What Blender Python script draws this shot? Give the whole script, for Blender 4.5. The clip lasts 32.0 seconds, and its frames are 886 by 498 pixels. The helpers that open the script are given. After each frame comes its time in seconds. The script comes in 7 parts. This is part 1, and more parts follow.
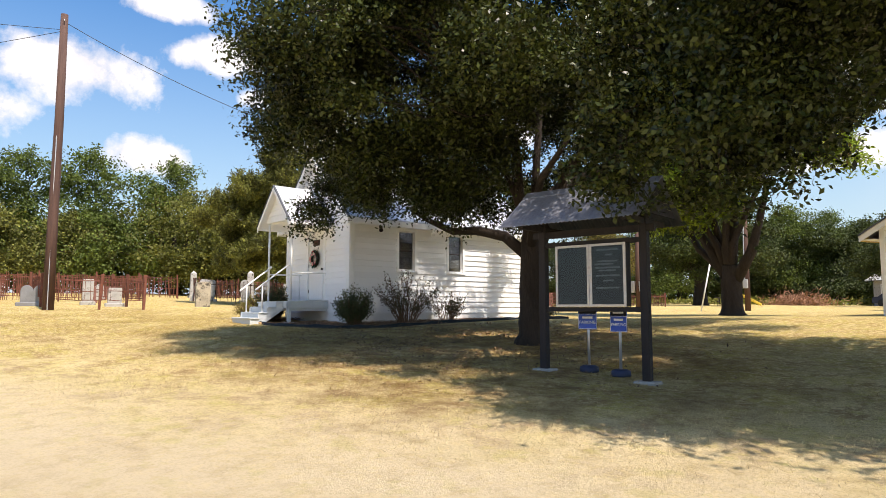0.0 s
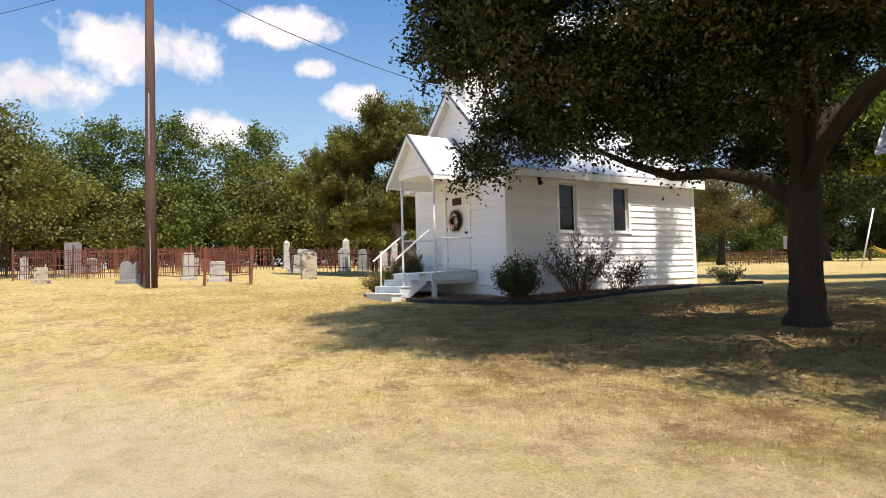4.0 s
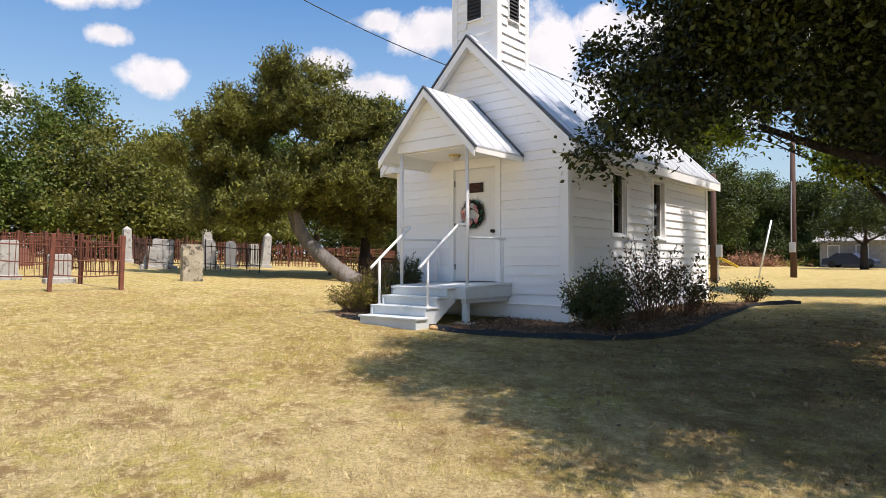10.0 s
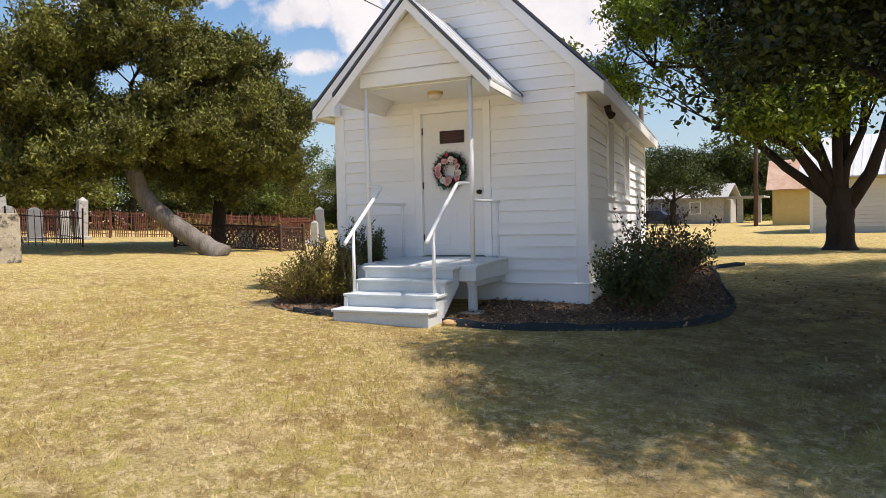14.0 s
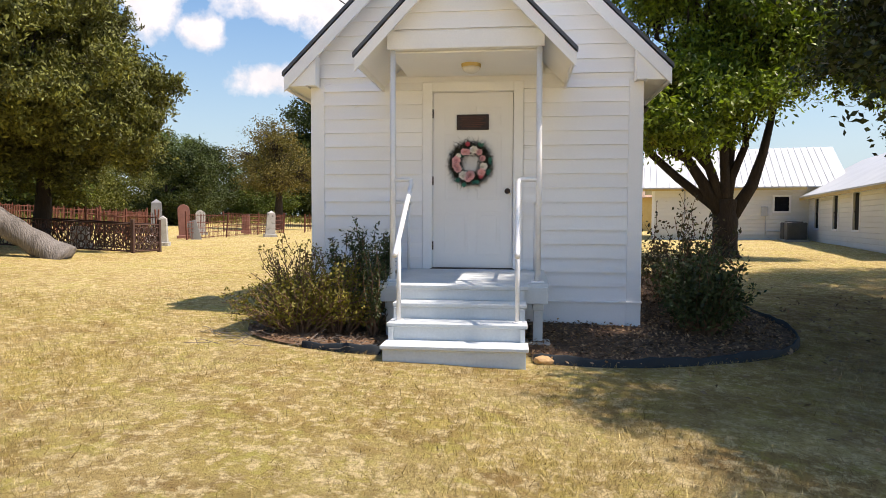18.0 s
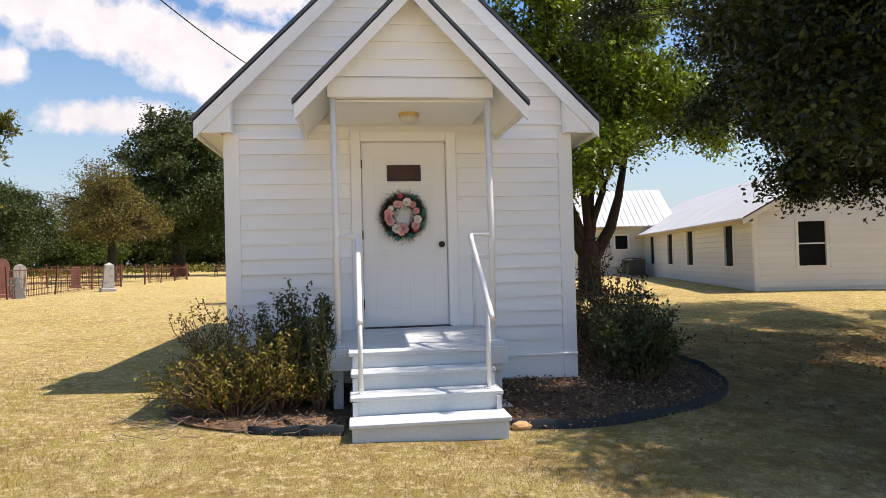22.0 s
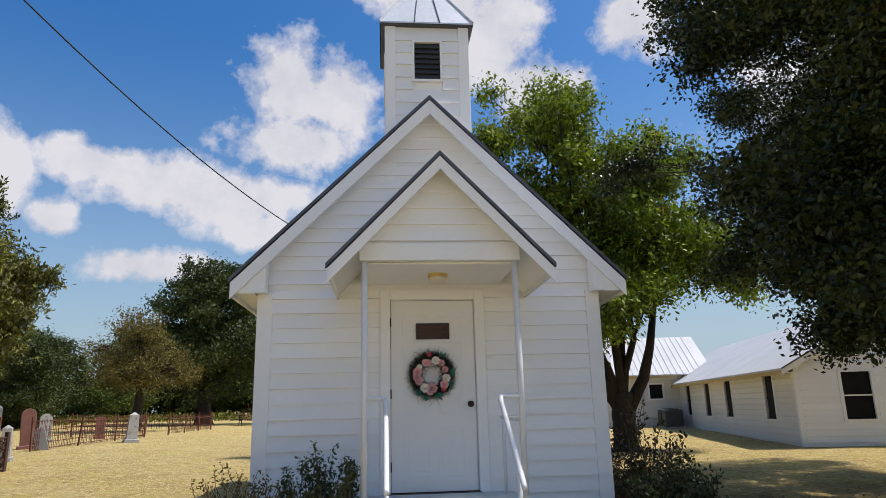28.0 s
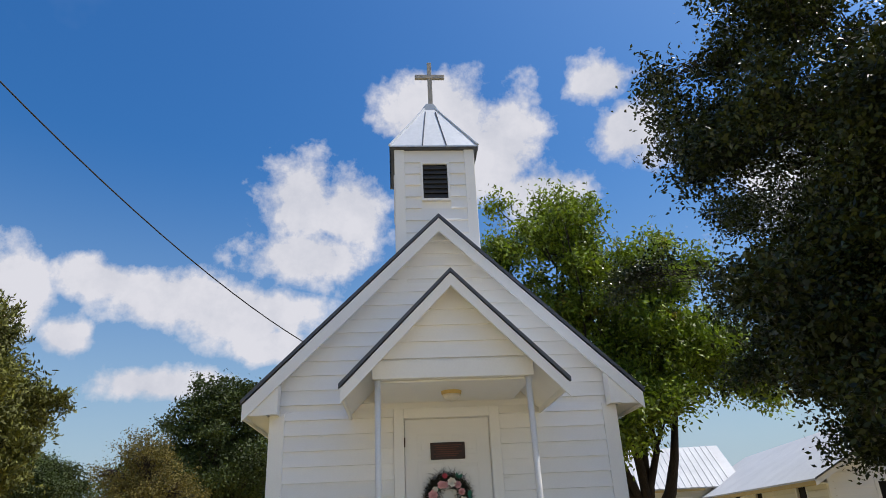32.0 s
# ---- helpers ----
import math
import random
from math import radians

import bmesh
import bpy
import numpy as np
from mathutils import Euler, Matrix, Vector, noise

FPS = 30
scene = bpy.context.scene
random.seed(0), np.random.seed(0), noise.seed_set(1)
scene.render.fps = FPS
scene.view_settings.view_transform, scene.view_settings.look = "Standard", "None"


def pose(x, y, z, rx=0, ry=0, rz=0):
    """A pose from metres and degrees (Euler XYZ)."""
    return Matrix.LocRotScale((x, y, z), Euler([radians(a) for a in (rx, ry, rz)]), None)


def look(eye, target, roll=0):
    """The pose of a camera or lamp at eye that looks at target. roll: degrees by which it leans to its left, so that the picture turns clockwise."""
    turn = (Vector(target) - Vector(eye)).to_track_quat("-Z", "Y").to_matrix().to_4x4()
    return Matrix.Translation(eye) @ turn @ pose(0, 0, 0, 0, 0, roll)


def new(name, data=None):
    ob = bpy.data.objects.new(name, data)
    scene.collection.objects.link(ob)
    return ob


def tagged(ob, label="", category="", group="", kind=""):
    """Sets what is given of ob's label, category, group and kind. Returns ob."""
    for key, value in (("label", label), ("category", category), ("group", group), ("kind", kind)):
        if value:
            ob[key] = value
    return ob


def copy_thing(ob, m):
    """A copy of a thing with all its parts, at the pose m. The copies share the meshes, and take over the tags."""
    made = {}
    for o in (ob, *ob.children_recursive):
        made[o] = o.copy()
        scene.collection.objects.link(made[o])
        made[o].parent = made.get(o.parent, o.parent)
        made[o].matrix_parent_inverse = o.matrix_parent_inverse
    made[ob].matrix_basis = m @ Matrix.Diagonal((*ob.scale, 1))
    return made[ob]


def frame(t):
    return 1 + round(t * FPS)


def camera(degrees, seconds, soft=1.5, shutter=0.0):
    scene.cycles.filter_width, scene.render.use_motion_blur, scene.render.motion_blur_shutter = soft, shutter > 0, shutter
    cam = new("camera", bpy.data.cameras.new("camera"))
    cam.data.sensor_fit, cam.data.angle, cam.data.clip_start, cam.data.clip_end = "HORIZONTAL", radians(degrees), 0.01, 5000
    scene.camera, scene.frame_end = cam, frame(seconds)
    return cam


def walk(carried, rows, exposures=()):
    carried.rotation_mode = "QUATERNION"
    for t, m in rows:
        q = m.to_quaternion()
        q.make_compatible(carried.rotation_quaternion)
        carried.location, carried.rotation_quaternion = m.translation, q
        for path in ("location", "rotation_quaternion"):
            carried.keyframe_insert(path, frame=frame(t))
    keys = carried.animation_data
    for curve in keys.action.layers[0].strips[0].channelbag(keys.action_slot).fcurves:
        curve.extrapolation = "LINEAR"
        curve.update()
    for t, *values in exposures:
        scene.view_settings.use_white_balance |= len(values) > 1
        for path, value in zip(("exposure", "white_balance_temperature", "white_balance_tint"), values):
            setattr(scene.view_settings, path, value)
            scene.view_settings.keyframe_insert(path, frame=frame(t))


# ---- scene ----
cam = camera(68.0, 32.0, 0.75)
PATH = [
    (0, (17.22, -9.272, 0.383), (15.677, -8.012, 0.565), 0.0),
    (0.5, (16.687, -9.149, 0.408), (15.095, -7.947, 0.54), 0.2),
    (1, (16.173, -9.089, 0.44), (14.542, -7.94, 0.581), 0.3),
    (1.5, (15.685, -9.082, 0.476), (14.015, -7.987, 0.594), 0.9),
    (2, (15.16, -9.089, 0.488), (13.485, -8.0, 0.585), 0.6),
    (2.5, (14.668, -9.209, 0.506), (12.979, -8.142, 0.591), 0.5),
    (3, (14.157, -9.263, 0.503), (12.464, -8.202, 0.575), 0.3),
    (3.5, (13.647, -9.256, 0.543), (11.96, -8.183, 0.608), -0.7),
    (5.5, (11.722, -9.458, 0.701), (10.169, -8.204, 0.813), -2.6),
    (6, (11.114, -9.432, 0.776), (9.594, -8.137, 0.89), -2.6),
    (6.5, (10.578, -9.443, 0.808), (9.142, -8.055, 0.915), -2.3),
    (7, (10.057, -9.406, 0.853), (8.668, -7.969, 0.946), -1.3),
    (7.5, (9.571, -9.482, 0.859), (8.275, -7.959, 0.901), 0.3),
    (8, (9.104, -9.484, 0.855), (7.845, -7.93, 0.862), -0.7),
    (8.5, (8.623, -9.436, 0.857), (7.36, -7.886, 0.862), -0.6),
    (9, (8.119, -9.454, 0.844), (6.855, -7.904, 0.858), -0.5),
    (9.5, (7.585, -9.421, 0.904), (6.312, -7.879, 0.922), -0.3),
    (10, (7.077, -9.411, 0.95), (5.799, -7.873, 0.996), -0.0),
    (10.5, (6.563, -9.353, 0.927), (5.356, -7.758, 0.952), 0.1),
    (11, (6.08, -9.307, 0.959), (4.926, -7.673, 0.972), 0.6),
    (11.5, (5.647, -9.257, 0.976), (4.534, -7.596, 0.992), 0.4),
    (12, (5.195, -9.208, 0.998), (4.109, -7.529, 1.028), 0.4),
    (12.5, (4.757, -9.087, 0.983), (3.692, -7.395, 1.008), 0.2),
    (13, (4.318, -8.876, 1.008), (3.315, -7.145, 1.002), 0.2),
    (13.5, (3.853, -8.723, 1.06), (2.915, -6.957, 1.058), 0.5),
    (14, (3.518, -8.612, 1.098), (2.731, -6.775, 1.021), -1.2),
    (14.5, (3.192, -8.495, 1.178), (2.425, -6.65, 1.084), -1.1),
    (15, (2.839, -8.305, 1.191), (2.079, -6.457, 1.103), -1.5),
    (15.5, (2.566, -8.197, 1.175), (1.958, -6.293, 1.121), -1.9),
    (17.5, (0.812, -7.71, 1.203), (0.577, -5.726, 1.115), 0.5),
    (18, (0.512, -7.579, 1.184), (0.289, -5.594, 1.099), 0.2),
    (18.5, (0.203, -7.448, 1.184), (0.039, -5.457, 1.099), 0.7),
    (19, (0.033, -7.403, 1.289), (-0.097, -5.41, 1.179), 0.9),
    (19.5, (-0.249, -7.32, 1.309), (-0.288, -5.322, 1.218), 0.3),
    (20, (-0.373, -7.217, 1.326), (-0.365, -5.217, 1.292), -0.6),
    (20.5, (-0.425, -7.221, 1.337), (-0.306, -5.224, 1.338), -1.3),
    (21, (-0.471, -7.218, 1.341), (-0.246, -5.231, 1.356), -1.6),
    (21.5, (-0.517, -7.187, 1.338), (-0.264, -5.203, 1.367), -1.6),
    (22, (-0.525, -7.172, 1.35), (-0.266, -5.189, 1.385), -1.5),
    (22.5, (-0.527, -7.173, 1.362), (-0.271, -5.19, 1.418), -1.5),
    (23, (-0.53, -7.173, 1.379), (-0.288, -5.189, 1.462), -1.4),
    (23.5, (-0.53, -7.173, 1.388), (-0.299, -5.189, 1.49), -1.4),
    (24, (-0.521, -7.182, 1.391), (-0.302, -5.198, 1.52), -1.7),
    (24.5, (-0.516, -7.187, 1.411), (-0.313, -5.204, 1.564), -1.9),
    (25, (-0.513, -7.191, 1.432), (-0.317, -5.21, 1.622), -2.3),
    (25.5, (-0.517, -7.216, 1.427), (-0.325, -5.239, 1.666), -2.1),
    (27.5, (-0.535, -7.236, 1.476), (-0.353, -5.291, 1.905), -1.5),
    (28, (-0.538, -7.229, 1.491), (-0.357, -5.294, 1.962), -1.4),
    (28.5, (-0.544, -7.252, 1.494), (-0.369, -5.329, 2.014), -1.4),
    (29, (-0.533, -7.274, 1.503), (-0.365, -5.364, 2.072), -1.5),
    (29.5, (-0.534, -7.293, 1.506), (-0.37, -5.401, 2.132), -1.8),
    (30, (-0.545, -7.296, 1.508), (-0.382, -5.419, 2.178), -1.9),
    (30.5, (-0.547, -7.306, 1.515), (-0.388, -5.44, 2.219), -2.2),
    (31, (-0.536, -7.316, 1.531), (-0.386, -5.463, 2.268), -2.3),
    (31.5, (-0.536, -7.302, 1.534), (-0.386, -5.462, 2.302), -2.7),
    (32, (-0.543, -7.311, 1.538), (-0.393, -5.478, 2.324), -2.8),
]
walk(cam, [(t, look(eye, target, roll)) for t, eye, target, roll in PATH],
     [(0.0, 0.56, 6900, 17), (3.0, 0.38, 6900, 17), (6.0, 0.42, 6700, 17), (9.0, 0.4, 6700, 17), (11.0, 0.22, 6700, 17), (14.0, 0.28, 6850, 17), (18.0, 0.45, 6980, 18), (21.0, 0.38, 6920, 19), (24.0, 0.24, 6850, 19), (28.0, -0.08, 6400, 16), (32.0, -0.12, 6320, 15)])

# ---- world, sun ----
SUN_TRAVEL = Vector((-0.54, 0.02, -1.0)).normalized()
sun_data = bpy.data.lights.new("sun", "SUN")
sun_data.energy, sun_data.angle, sun_data.color = 5.0, radians(0.55), (1.0, 0.95, 0.87)
sun = new("sun", sun_data)
sun.matrix_world = Matrix.Translation((20, 0, 40)) @ SUN_TRAVEL.to_track_quat("-Z", "Y").to_matrix().to_4x4()

world = bpy.data.worlds.new("sky")
scene.world = world
world.use_nodes = True
wn, wl = world.node_tree.nodes, world.node_tree.links
wn.clear()


def wmath(op, a, b=None, clamp=False):
    n = wn.new("ShaderNodeMath")
    n.operation, n.use_clamp = op, clamp
    for i, v in enumerate((a, b)):
        if v is None:
            continue
        if isinstance(v, (int, float)):
            n.inputs[i].default_value = v
        else:
            wl.new(v, n.inputs[i])
    return n.outputs[0]


def wvec(op, a, b):
    n = wn.new("ShaderNodeVectorMath")
    n.operation = op
    for i, v in enumerate((a, b)):
        if isinstance(v, (tuple, Vector)):
            n.inputs[i].default_value = v
        else:
            wl.new(v, n.inputs[i])
    return n.outputs["Value"] if op in ("DOT_PRODUCT", "LENGTH") else n.outputs["Vector"]


coord = wn.new("ShaderNodeTexCoord").outputs["Generated"]
sky = wn.new("ShaderNodeTexSky")
sky.sky_type, sky.sun_disc = "NISHITA", False
sky.sun_elevation = math.asin(-SUN_TRAVEL.z)
sky.sun_rotation = math.atan2(-SUN_TRAVEL.x, -SUN_TRAVEL.y)
sky.air_density, sky.dust_density, sky.ozone_density = 1.2, 2.0, 1.5
puff = wn.new("ShaderNodeTexNoise")
puff.inputs["Scale"].default_value, puff.inputs["Detail"].default_value, puff.inputs["Roughness"].default_value = 9.0, 9.0, 0.62
wl.new(coord, puff.inputs["Vector"])
wisp = wn.new("ShaderNodeTexNoise")
wisp.inputs["Scale"].default_value, wisp.inputs["Detail"].default_value = 3.2, 5.0
wl.new(coord, wisp.inputs["Vector"])
# azimuth from +y to +x, elevation, half width, half height, in degrees
CLOUDS = ((5.3, 34.4, 5.4, 3.7), (10.6, 31.5, 4.4, 4.8), (14.6, 27.4, 5.0, 3.2), (6.0, 29.0, 4.5, 3.0), (-8.7, 27.3, 3.5, 3.8), (-3.9, 26.8, 3.6, 3.6), (-7.9, 22.6, 4.9, 2.3),
          (-24.9, 19.4, 2.9, 1.6), (-18.9, 18.4, 5.0, 2.2), (-13.3, 17.5, 5.4, 2.3), (-10.8, 15.0, 3.2, 1.4), (-19.8, 11.6, 4.6, 1.4), (-30.6, 17.3, 2.2, 3.1),
          (-26.5, 14.7, 1.6, 1.4), (22.0, 35.6, 2.9, 2.0), (23.8, 31.1, 3.5, 3.3), (-88.2, 14.5, 3.6, 2.0), (-81.0, 18.3, 5.2, 2.2), (-75.7, 12.0, 3.3, 1.4),
          (-91.4, 10.8, 2.4, 1.0), (-74.6, 23.6, 3.4, 1.0), (-69.2, 20.5, 4.2, 1.4), (-63.3, 14.6, 2.2, 1.5), (-50.6, 16.9, 3.0, 1.1), (-46.5, 15.0, 3.0, 1.1),
          (-45.3, 20.3, 2.1, 0.9), (-66.7, 17.5, 1.4, 0.8), (-35.2, 17.4, 4.0, 1.6), (-33.7, 13.9, 2.2, 1.2), (-39.5, 19.5, 4.5, 2.0), (40.0, 24.0, 9.0, 4.0),
          (60.0, 17.0, 9.0, 3.0), (-104.0, 19.0, 7.0, 3.0), (100.0, 26.0, 12.0, 5.0), (150.0, 22.0, 14.0, 5.0), (-150.0, 24.0, 14.0, 5.0))
near = None
for az, el, wide, high in CLOUDS:
    a, e = radians(az), radians(el)
    c = Vector((math.sin(a) * math.cos(e), math.cos(a) * math.cos(e), math.sin(e)))
    side = Vector((math.cos(a), -math.sin(a), 0))
    rise = side.cross(c)
    off = wvec("SUBTRACT", coord, c)
    u = wmath("MULTIPLY", wvec("DOT_PRODUCT", off, side), 1 / radians(wide))
    v = wmath("MULTIPLY", wvec("DOT_PRODUCT", off, rise), 1 / radians(high))
    w = wmath("MULTIPLY", wvec("DOT_PRODUCT", off, c), 6.0)
    d = wmath("SQRT", wmath("ADD", wmath("ADD", wmath("MULTIPLY", u, u), wmath("MULTIPLY", v, v)), wmath("MULTIPLY", w, w)))
    near = d if near is None else wmath("MINIMUM", near, d)
rough = wmath("MULTIPLY", wmath("SUBTRACT", puff.outputs["Fac"], 0.5), 3.3)
body = wmath("SUBTRACT", 1.22, wmath("ADD", near, rough))
body = wmath("MULTIPLY", body, 1.9, clamp=True)
veil = wmath("MULTIPLY", wmath("SUBTRACT", wisp.outputs["Fac"], 0.60), 0.7, clamp=True)
cover = wmath("MAXIMUM", body, veil)
mix = wn.new("ShaderNodeMix")
mix.data_type = "RGBA"
wl.new(cover, mix.inputs["Factor"])
vivid = wn.new("ShaderNodeHueSaturation")
vivid.inputs["Saturation"].default_value = 1.45
vivid.inputs["Hue"].default_value = 0.503
wl.new(sky.outputs["Color"], vivid.inputs["Color"])
deep = wn.new("ShaderNodeMix")
deep.data_type, deep.blend_type = "RGBA", "MULTIPLY"
deep.inputs["Factor"].default_value, deep.inputs["B"].default_value = 1.0, (0.93, 1.25, 1.36, 1)
wl.new(vivid.outputs["Color"], deep.inputs["A"])
# summer haze, thickest at the horizon
tall = wn.new("ShaderNodeSeparateXYZ")
wl.new(coord, tall.inputs[0])
thick = wmath("MULTIPLY", wmath("SUBTRACT", 0.52, tall.outputs["Z"]), 1 / 0.52, clamp=True)
thick = wmath("MULTIPLY", wmath("POWER", thick, 1.6), 0.95)
haze = wn.new("ShaderNodeMix")
haze.data_type = "RGBA"
wl.new(thick, haze.inputs["Factor"])
wl.new(deep.outputs["Result"], haze.inputs["A"])
haze.inputs["B"].default_value = (4.6, 5.8, 6.7, 1)
wl.new(haze.outputs["Result"], mix.inputs["A"])
shade = wn.new("ShaderNodeMix")
shade.data_type = "RGBA"
wl.new(wmath("MULTIPLY", wmath("SUBTRACT", puff.outputs["Fac"], 0.42), 4.0, clamp=True), shade.inputs["Factor"])
shade.inputs["A"].default_value, shade.inputs["B"].default_value = (7.6, 7.7, 7.9, 1), (5.9, 6.2, 6.7, 1)
wl.new(shade.outputs["Result"], mix.inputs["B"])
back = wn.new("ShaderNodeBackground")
back.inputs["Strength"].default_value = 0.102
wl.new(mix.outputs["Result"], back.inputs["Color"])
out = wn.new("ShaderNodeOutputWorld")
wl.new(back.outputs["Background"], out.inputs["Surface"])


# ---- materials ----
def material(name, dark, light, rough=0.8, metal=0.0, coarse=1.5, fine=40.0, bump=0.15, stain=None, stain_at=0.62, stain_scale=2.5,
             per="", stretch=(1, 1, 1), bump_size=0.01, spread=0.12, translucent=0.0, specular=0.4):
    """Two scales of noise between two colours, a stain with its own shape, fine relief. per: 'object' or 'island' varies the pieces."""
    m = bpy.data.materials.new(name)
    m.use_nodes = True
    n, l = m.node_tree.nodes, m.node_tree.links
    n.clear()

    def mixed(f, a, b, blend="MIX"):
        x = n.new("ShaderNodeMix")
        x.data_type, x.blend_type = "RGBA", blend
        for socket, value in ((x.inputs["Factor"], f), (x.inputs["A"], a), (x.inputs["B"], b)):
            if isinstance(value, (float, int)):
                socket.default_value = value
            elif isinstance(value, tuple):
                socket.default_value = (*value, 1)
            else:
                l.new(value, socket)
        return x.outputs["Result"]

    def noisy(scale, detail=4.0, roughness=0.6):
        x = n.new("ShaderNodeTexNoise")
        x.inputs["Scale"].default_value, x.inputs["Detail"].default_value, x.inputs["Roughness"].default_value = scale, detail, roughness
        l.new(place, x.inputs["Vector"])
        return x.outputs["Fac"]

    def ramped(f, lo, hi):
        x = n.new("ShaderNodeMapRange")
        x.inputs["From Min"].default_value, x.inputs["From Max"].default_value = lo, hi
        l.new(f, x.inputs["Value"])
        return x.outputs["Result"]

    tc = n.new("ShaderNodeNewGeometry") if per == "object" else n.new("ShaderNodeTexCoord")
    scaled = n.new("ShaderNodeVectorMath")
    scaled.operation = "MULTIPLY"
    l.new(tc.outputs["Position" if per == "object" else "Object"], scaled.inputs[0])
    scaled.inputs[1].default_value = stretch
    place = scaled.outputs["Vector"]
    col = mixed(ramped(noisy(coarse), 0.3, 0.7), dark, light)
    grain = noisy(fine, 3.0)
    col = mixed(ramped(grain, 0.25, 0.75), mixed(0.5, col, dark), mixed(0.5, col, light))
    if stain:
        col = mixed(ramped(noisy(stain_scale, 6.0, 0.65), stain_at, stain_at + 0.12), col, stain)
    if per:
        if per == "object":
            r = n.new("ShaderNodeObjectInfo").outputs["Random"]
        else:
            r = n.new("ShaderNodeNewGeometry").outputs["Random Per Island"]
        v = n.new("ShaderNodeMapRange")
        v.inputs["To Min"].default_value, v.inputs["To Max"].default_value = 1 - spread, 1 + spread
        l.new(r, v.inputs["Value"])
        h = n.new("ShaderNodeHueSaturation")
        l.new(v.outputs["Result"], h.inputs["Value"])
        l.new(col, h.inputs["Color"])
        col = h.outputs["Color"]
    p = n.new("ShaderNodeBsdfPrincipled")
    l.new(col, p.inputs["Base Color"])
    p.inputs["Metallic"].default_value = metal
    p.inputs["Specular IOR Level"].default_value = specular
    rr = n.new("ShaderNodeMapRange")
    rr.inputs["To Min"].default_value, rr.inputs["To Max"].default_value = max(0.02, rough - 0.1), min(1, rough + 0.1)
    l.new(grain, rr.inputs["Value"])
    l.new(rr.outputs["Result"], p.inputs["Roughness"])
    if bump:
        b = n.new("ShaderNodeBump")
        b.inputs["Strength"].default_value, b.inputs["Distance"].default_value = bump, bump_size
        l.new(grain, b.inputs["Height"])
        l.new(b.outputs["Normal"], p.inputs["Normal"])
    surface = p.outputs["BSDF"]
    if translucent:
        tr = n.new("ShaderNodeBsdfTranslucent")
        l.new(mixed(1.0, col, (1.0, 1.15, 0.55), "MULTIPLY"), tr.inputs["Color"])
        ms = n.new("ShaderNodeMixShader")
        ms.inputs[0].default_value = translucent
        l.new(surface, ms.inputs[1])
        l.new(tr.outputs[0], ms.inputs[2])
        surface = ms.outputs[0]
    o = n.new("ShaderNodeOutputMaterial")
    l.new(surface, o.inputs["Surface"])
    return m


def glass_material(name, tint):
    m = bpy.data.materials.new(name)
    m.use_nodes = True
    n, l = m.node_tree.nodes, m.node_tree.links
    n.clear()
    o, ms = n.new("ShaderNodeOutputMaterial"), n.new("ShaderNodeMixShader")
    fr, gl, tr = n.new("ShaderNodeFresnel"), n.new("ShaderNodeBsdfGlossy"), n.new("ShaderNodeBsdfTransparent")
    fr.inputs["IOR"].default_value = 1.5
    gl.inputs["Roughness"].default_value = 0.03
    tr.inputs["Color"].default_value = (*tint, 1)
    l.new(fr.outputs[0], ms.inputs[0])
    l.new(tr.outputs[0], ms.inputs[1])
    l.new(gl.outputs[0], ms.inputs[2])
    l.new(ms.outputs[0], o.inputs["Surface"])
    return m


WHITE = material("white_paint_siding", (0.80, 0.80, 0.795), (0.885, 0.885, 0.88), 0.6, per="object", coarse=0.9, fine=55, bump=0.12, bump_size=0.004,
                 stretch=(1, 1, 2.5), stain=(0.62, 0.61, 0.58), stain_at=0.66, spread=0.035)
TRIM = material("white_paint_trim", (0.80, 0.80, 0.79), (0.88, 0.88, 0.87), 0.5, coarse=2.0, fine=60, bump=0.1, bump_size=0.003,
                stain=(0.55, 0.52, 0.47), stain_at=0.70, stain_scale=5)
# weathered cream, its tone darkened to carry the hall side wall's shade
HALLWALL = material("cream_weathered_shaded_siding", (0.66, 0.645, 0.59), (0.78, 0.765, 0.715), 0.7, per="object", coarse=0.7, fine=45, bump=0.12, bump_size=0.004,
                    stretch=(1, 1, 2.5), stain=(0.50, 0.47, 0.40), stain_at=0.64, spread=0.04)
DOORP = material("white_door_paint", (0.76, 0.75, 0.73), (0.83, 0.82, 0.80), 0.4, coarse=2, fine=80, bump=0.05, bump_size=0.002)
PIPE = material("white_pipe_paint", (0.70, 0.70, 0.69), (0.82, 0.82, 0.81), 0.4, coarse=6, fine=60, bump=0.06, bump_size=0.002, stain=(0.33, 0.24, 0.17), stain_at=0.74, stain_scale=11)
STEP = material("grey_porch_paint", (0.48, 0.515, 0.52), (0.62, 0.65, 0.655), 0.6, coarse=3, fine=50, bump=0.2, bump_size=0.004, stain=(0.35, 0.34, 0.32), stain_at=0.68, stain_scale=6)
ROOF = material("galvanised_roof", (0.50, 0.52, 0.54), (0.68, 0.70, 0.72), 0.45, metal=0.35, coarse=1.2, fine=20, bump=0.1, stain=(0.26, 0.26, 0.27), stain_at=0.66, stain_scale=3)
HALLROOF = material("pale_painted_roof", (0.46, 0.46, 0.45), (0.62, 0.62, 0.60), 0.55, metal=0.1, coarse=0.8, fine=18, bump=0.1, stain=(0.46, 0.45, 0.42), stain_at=0.64)
LOUVRE = material("dark_grey_slat", (0.02, 0.02, 0.022), (0.05, 0.05, 0.052), 0.7, coarse=4, fine=40)
EDGE = material("dark_drip_edge", (0.05, 0.055, 0.065), (0.12, 0.125, 0.14), 0.5, metal=0.3, coarse=4, fine=30)
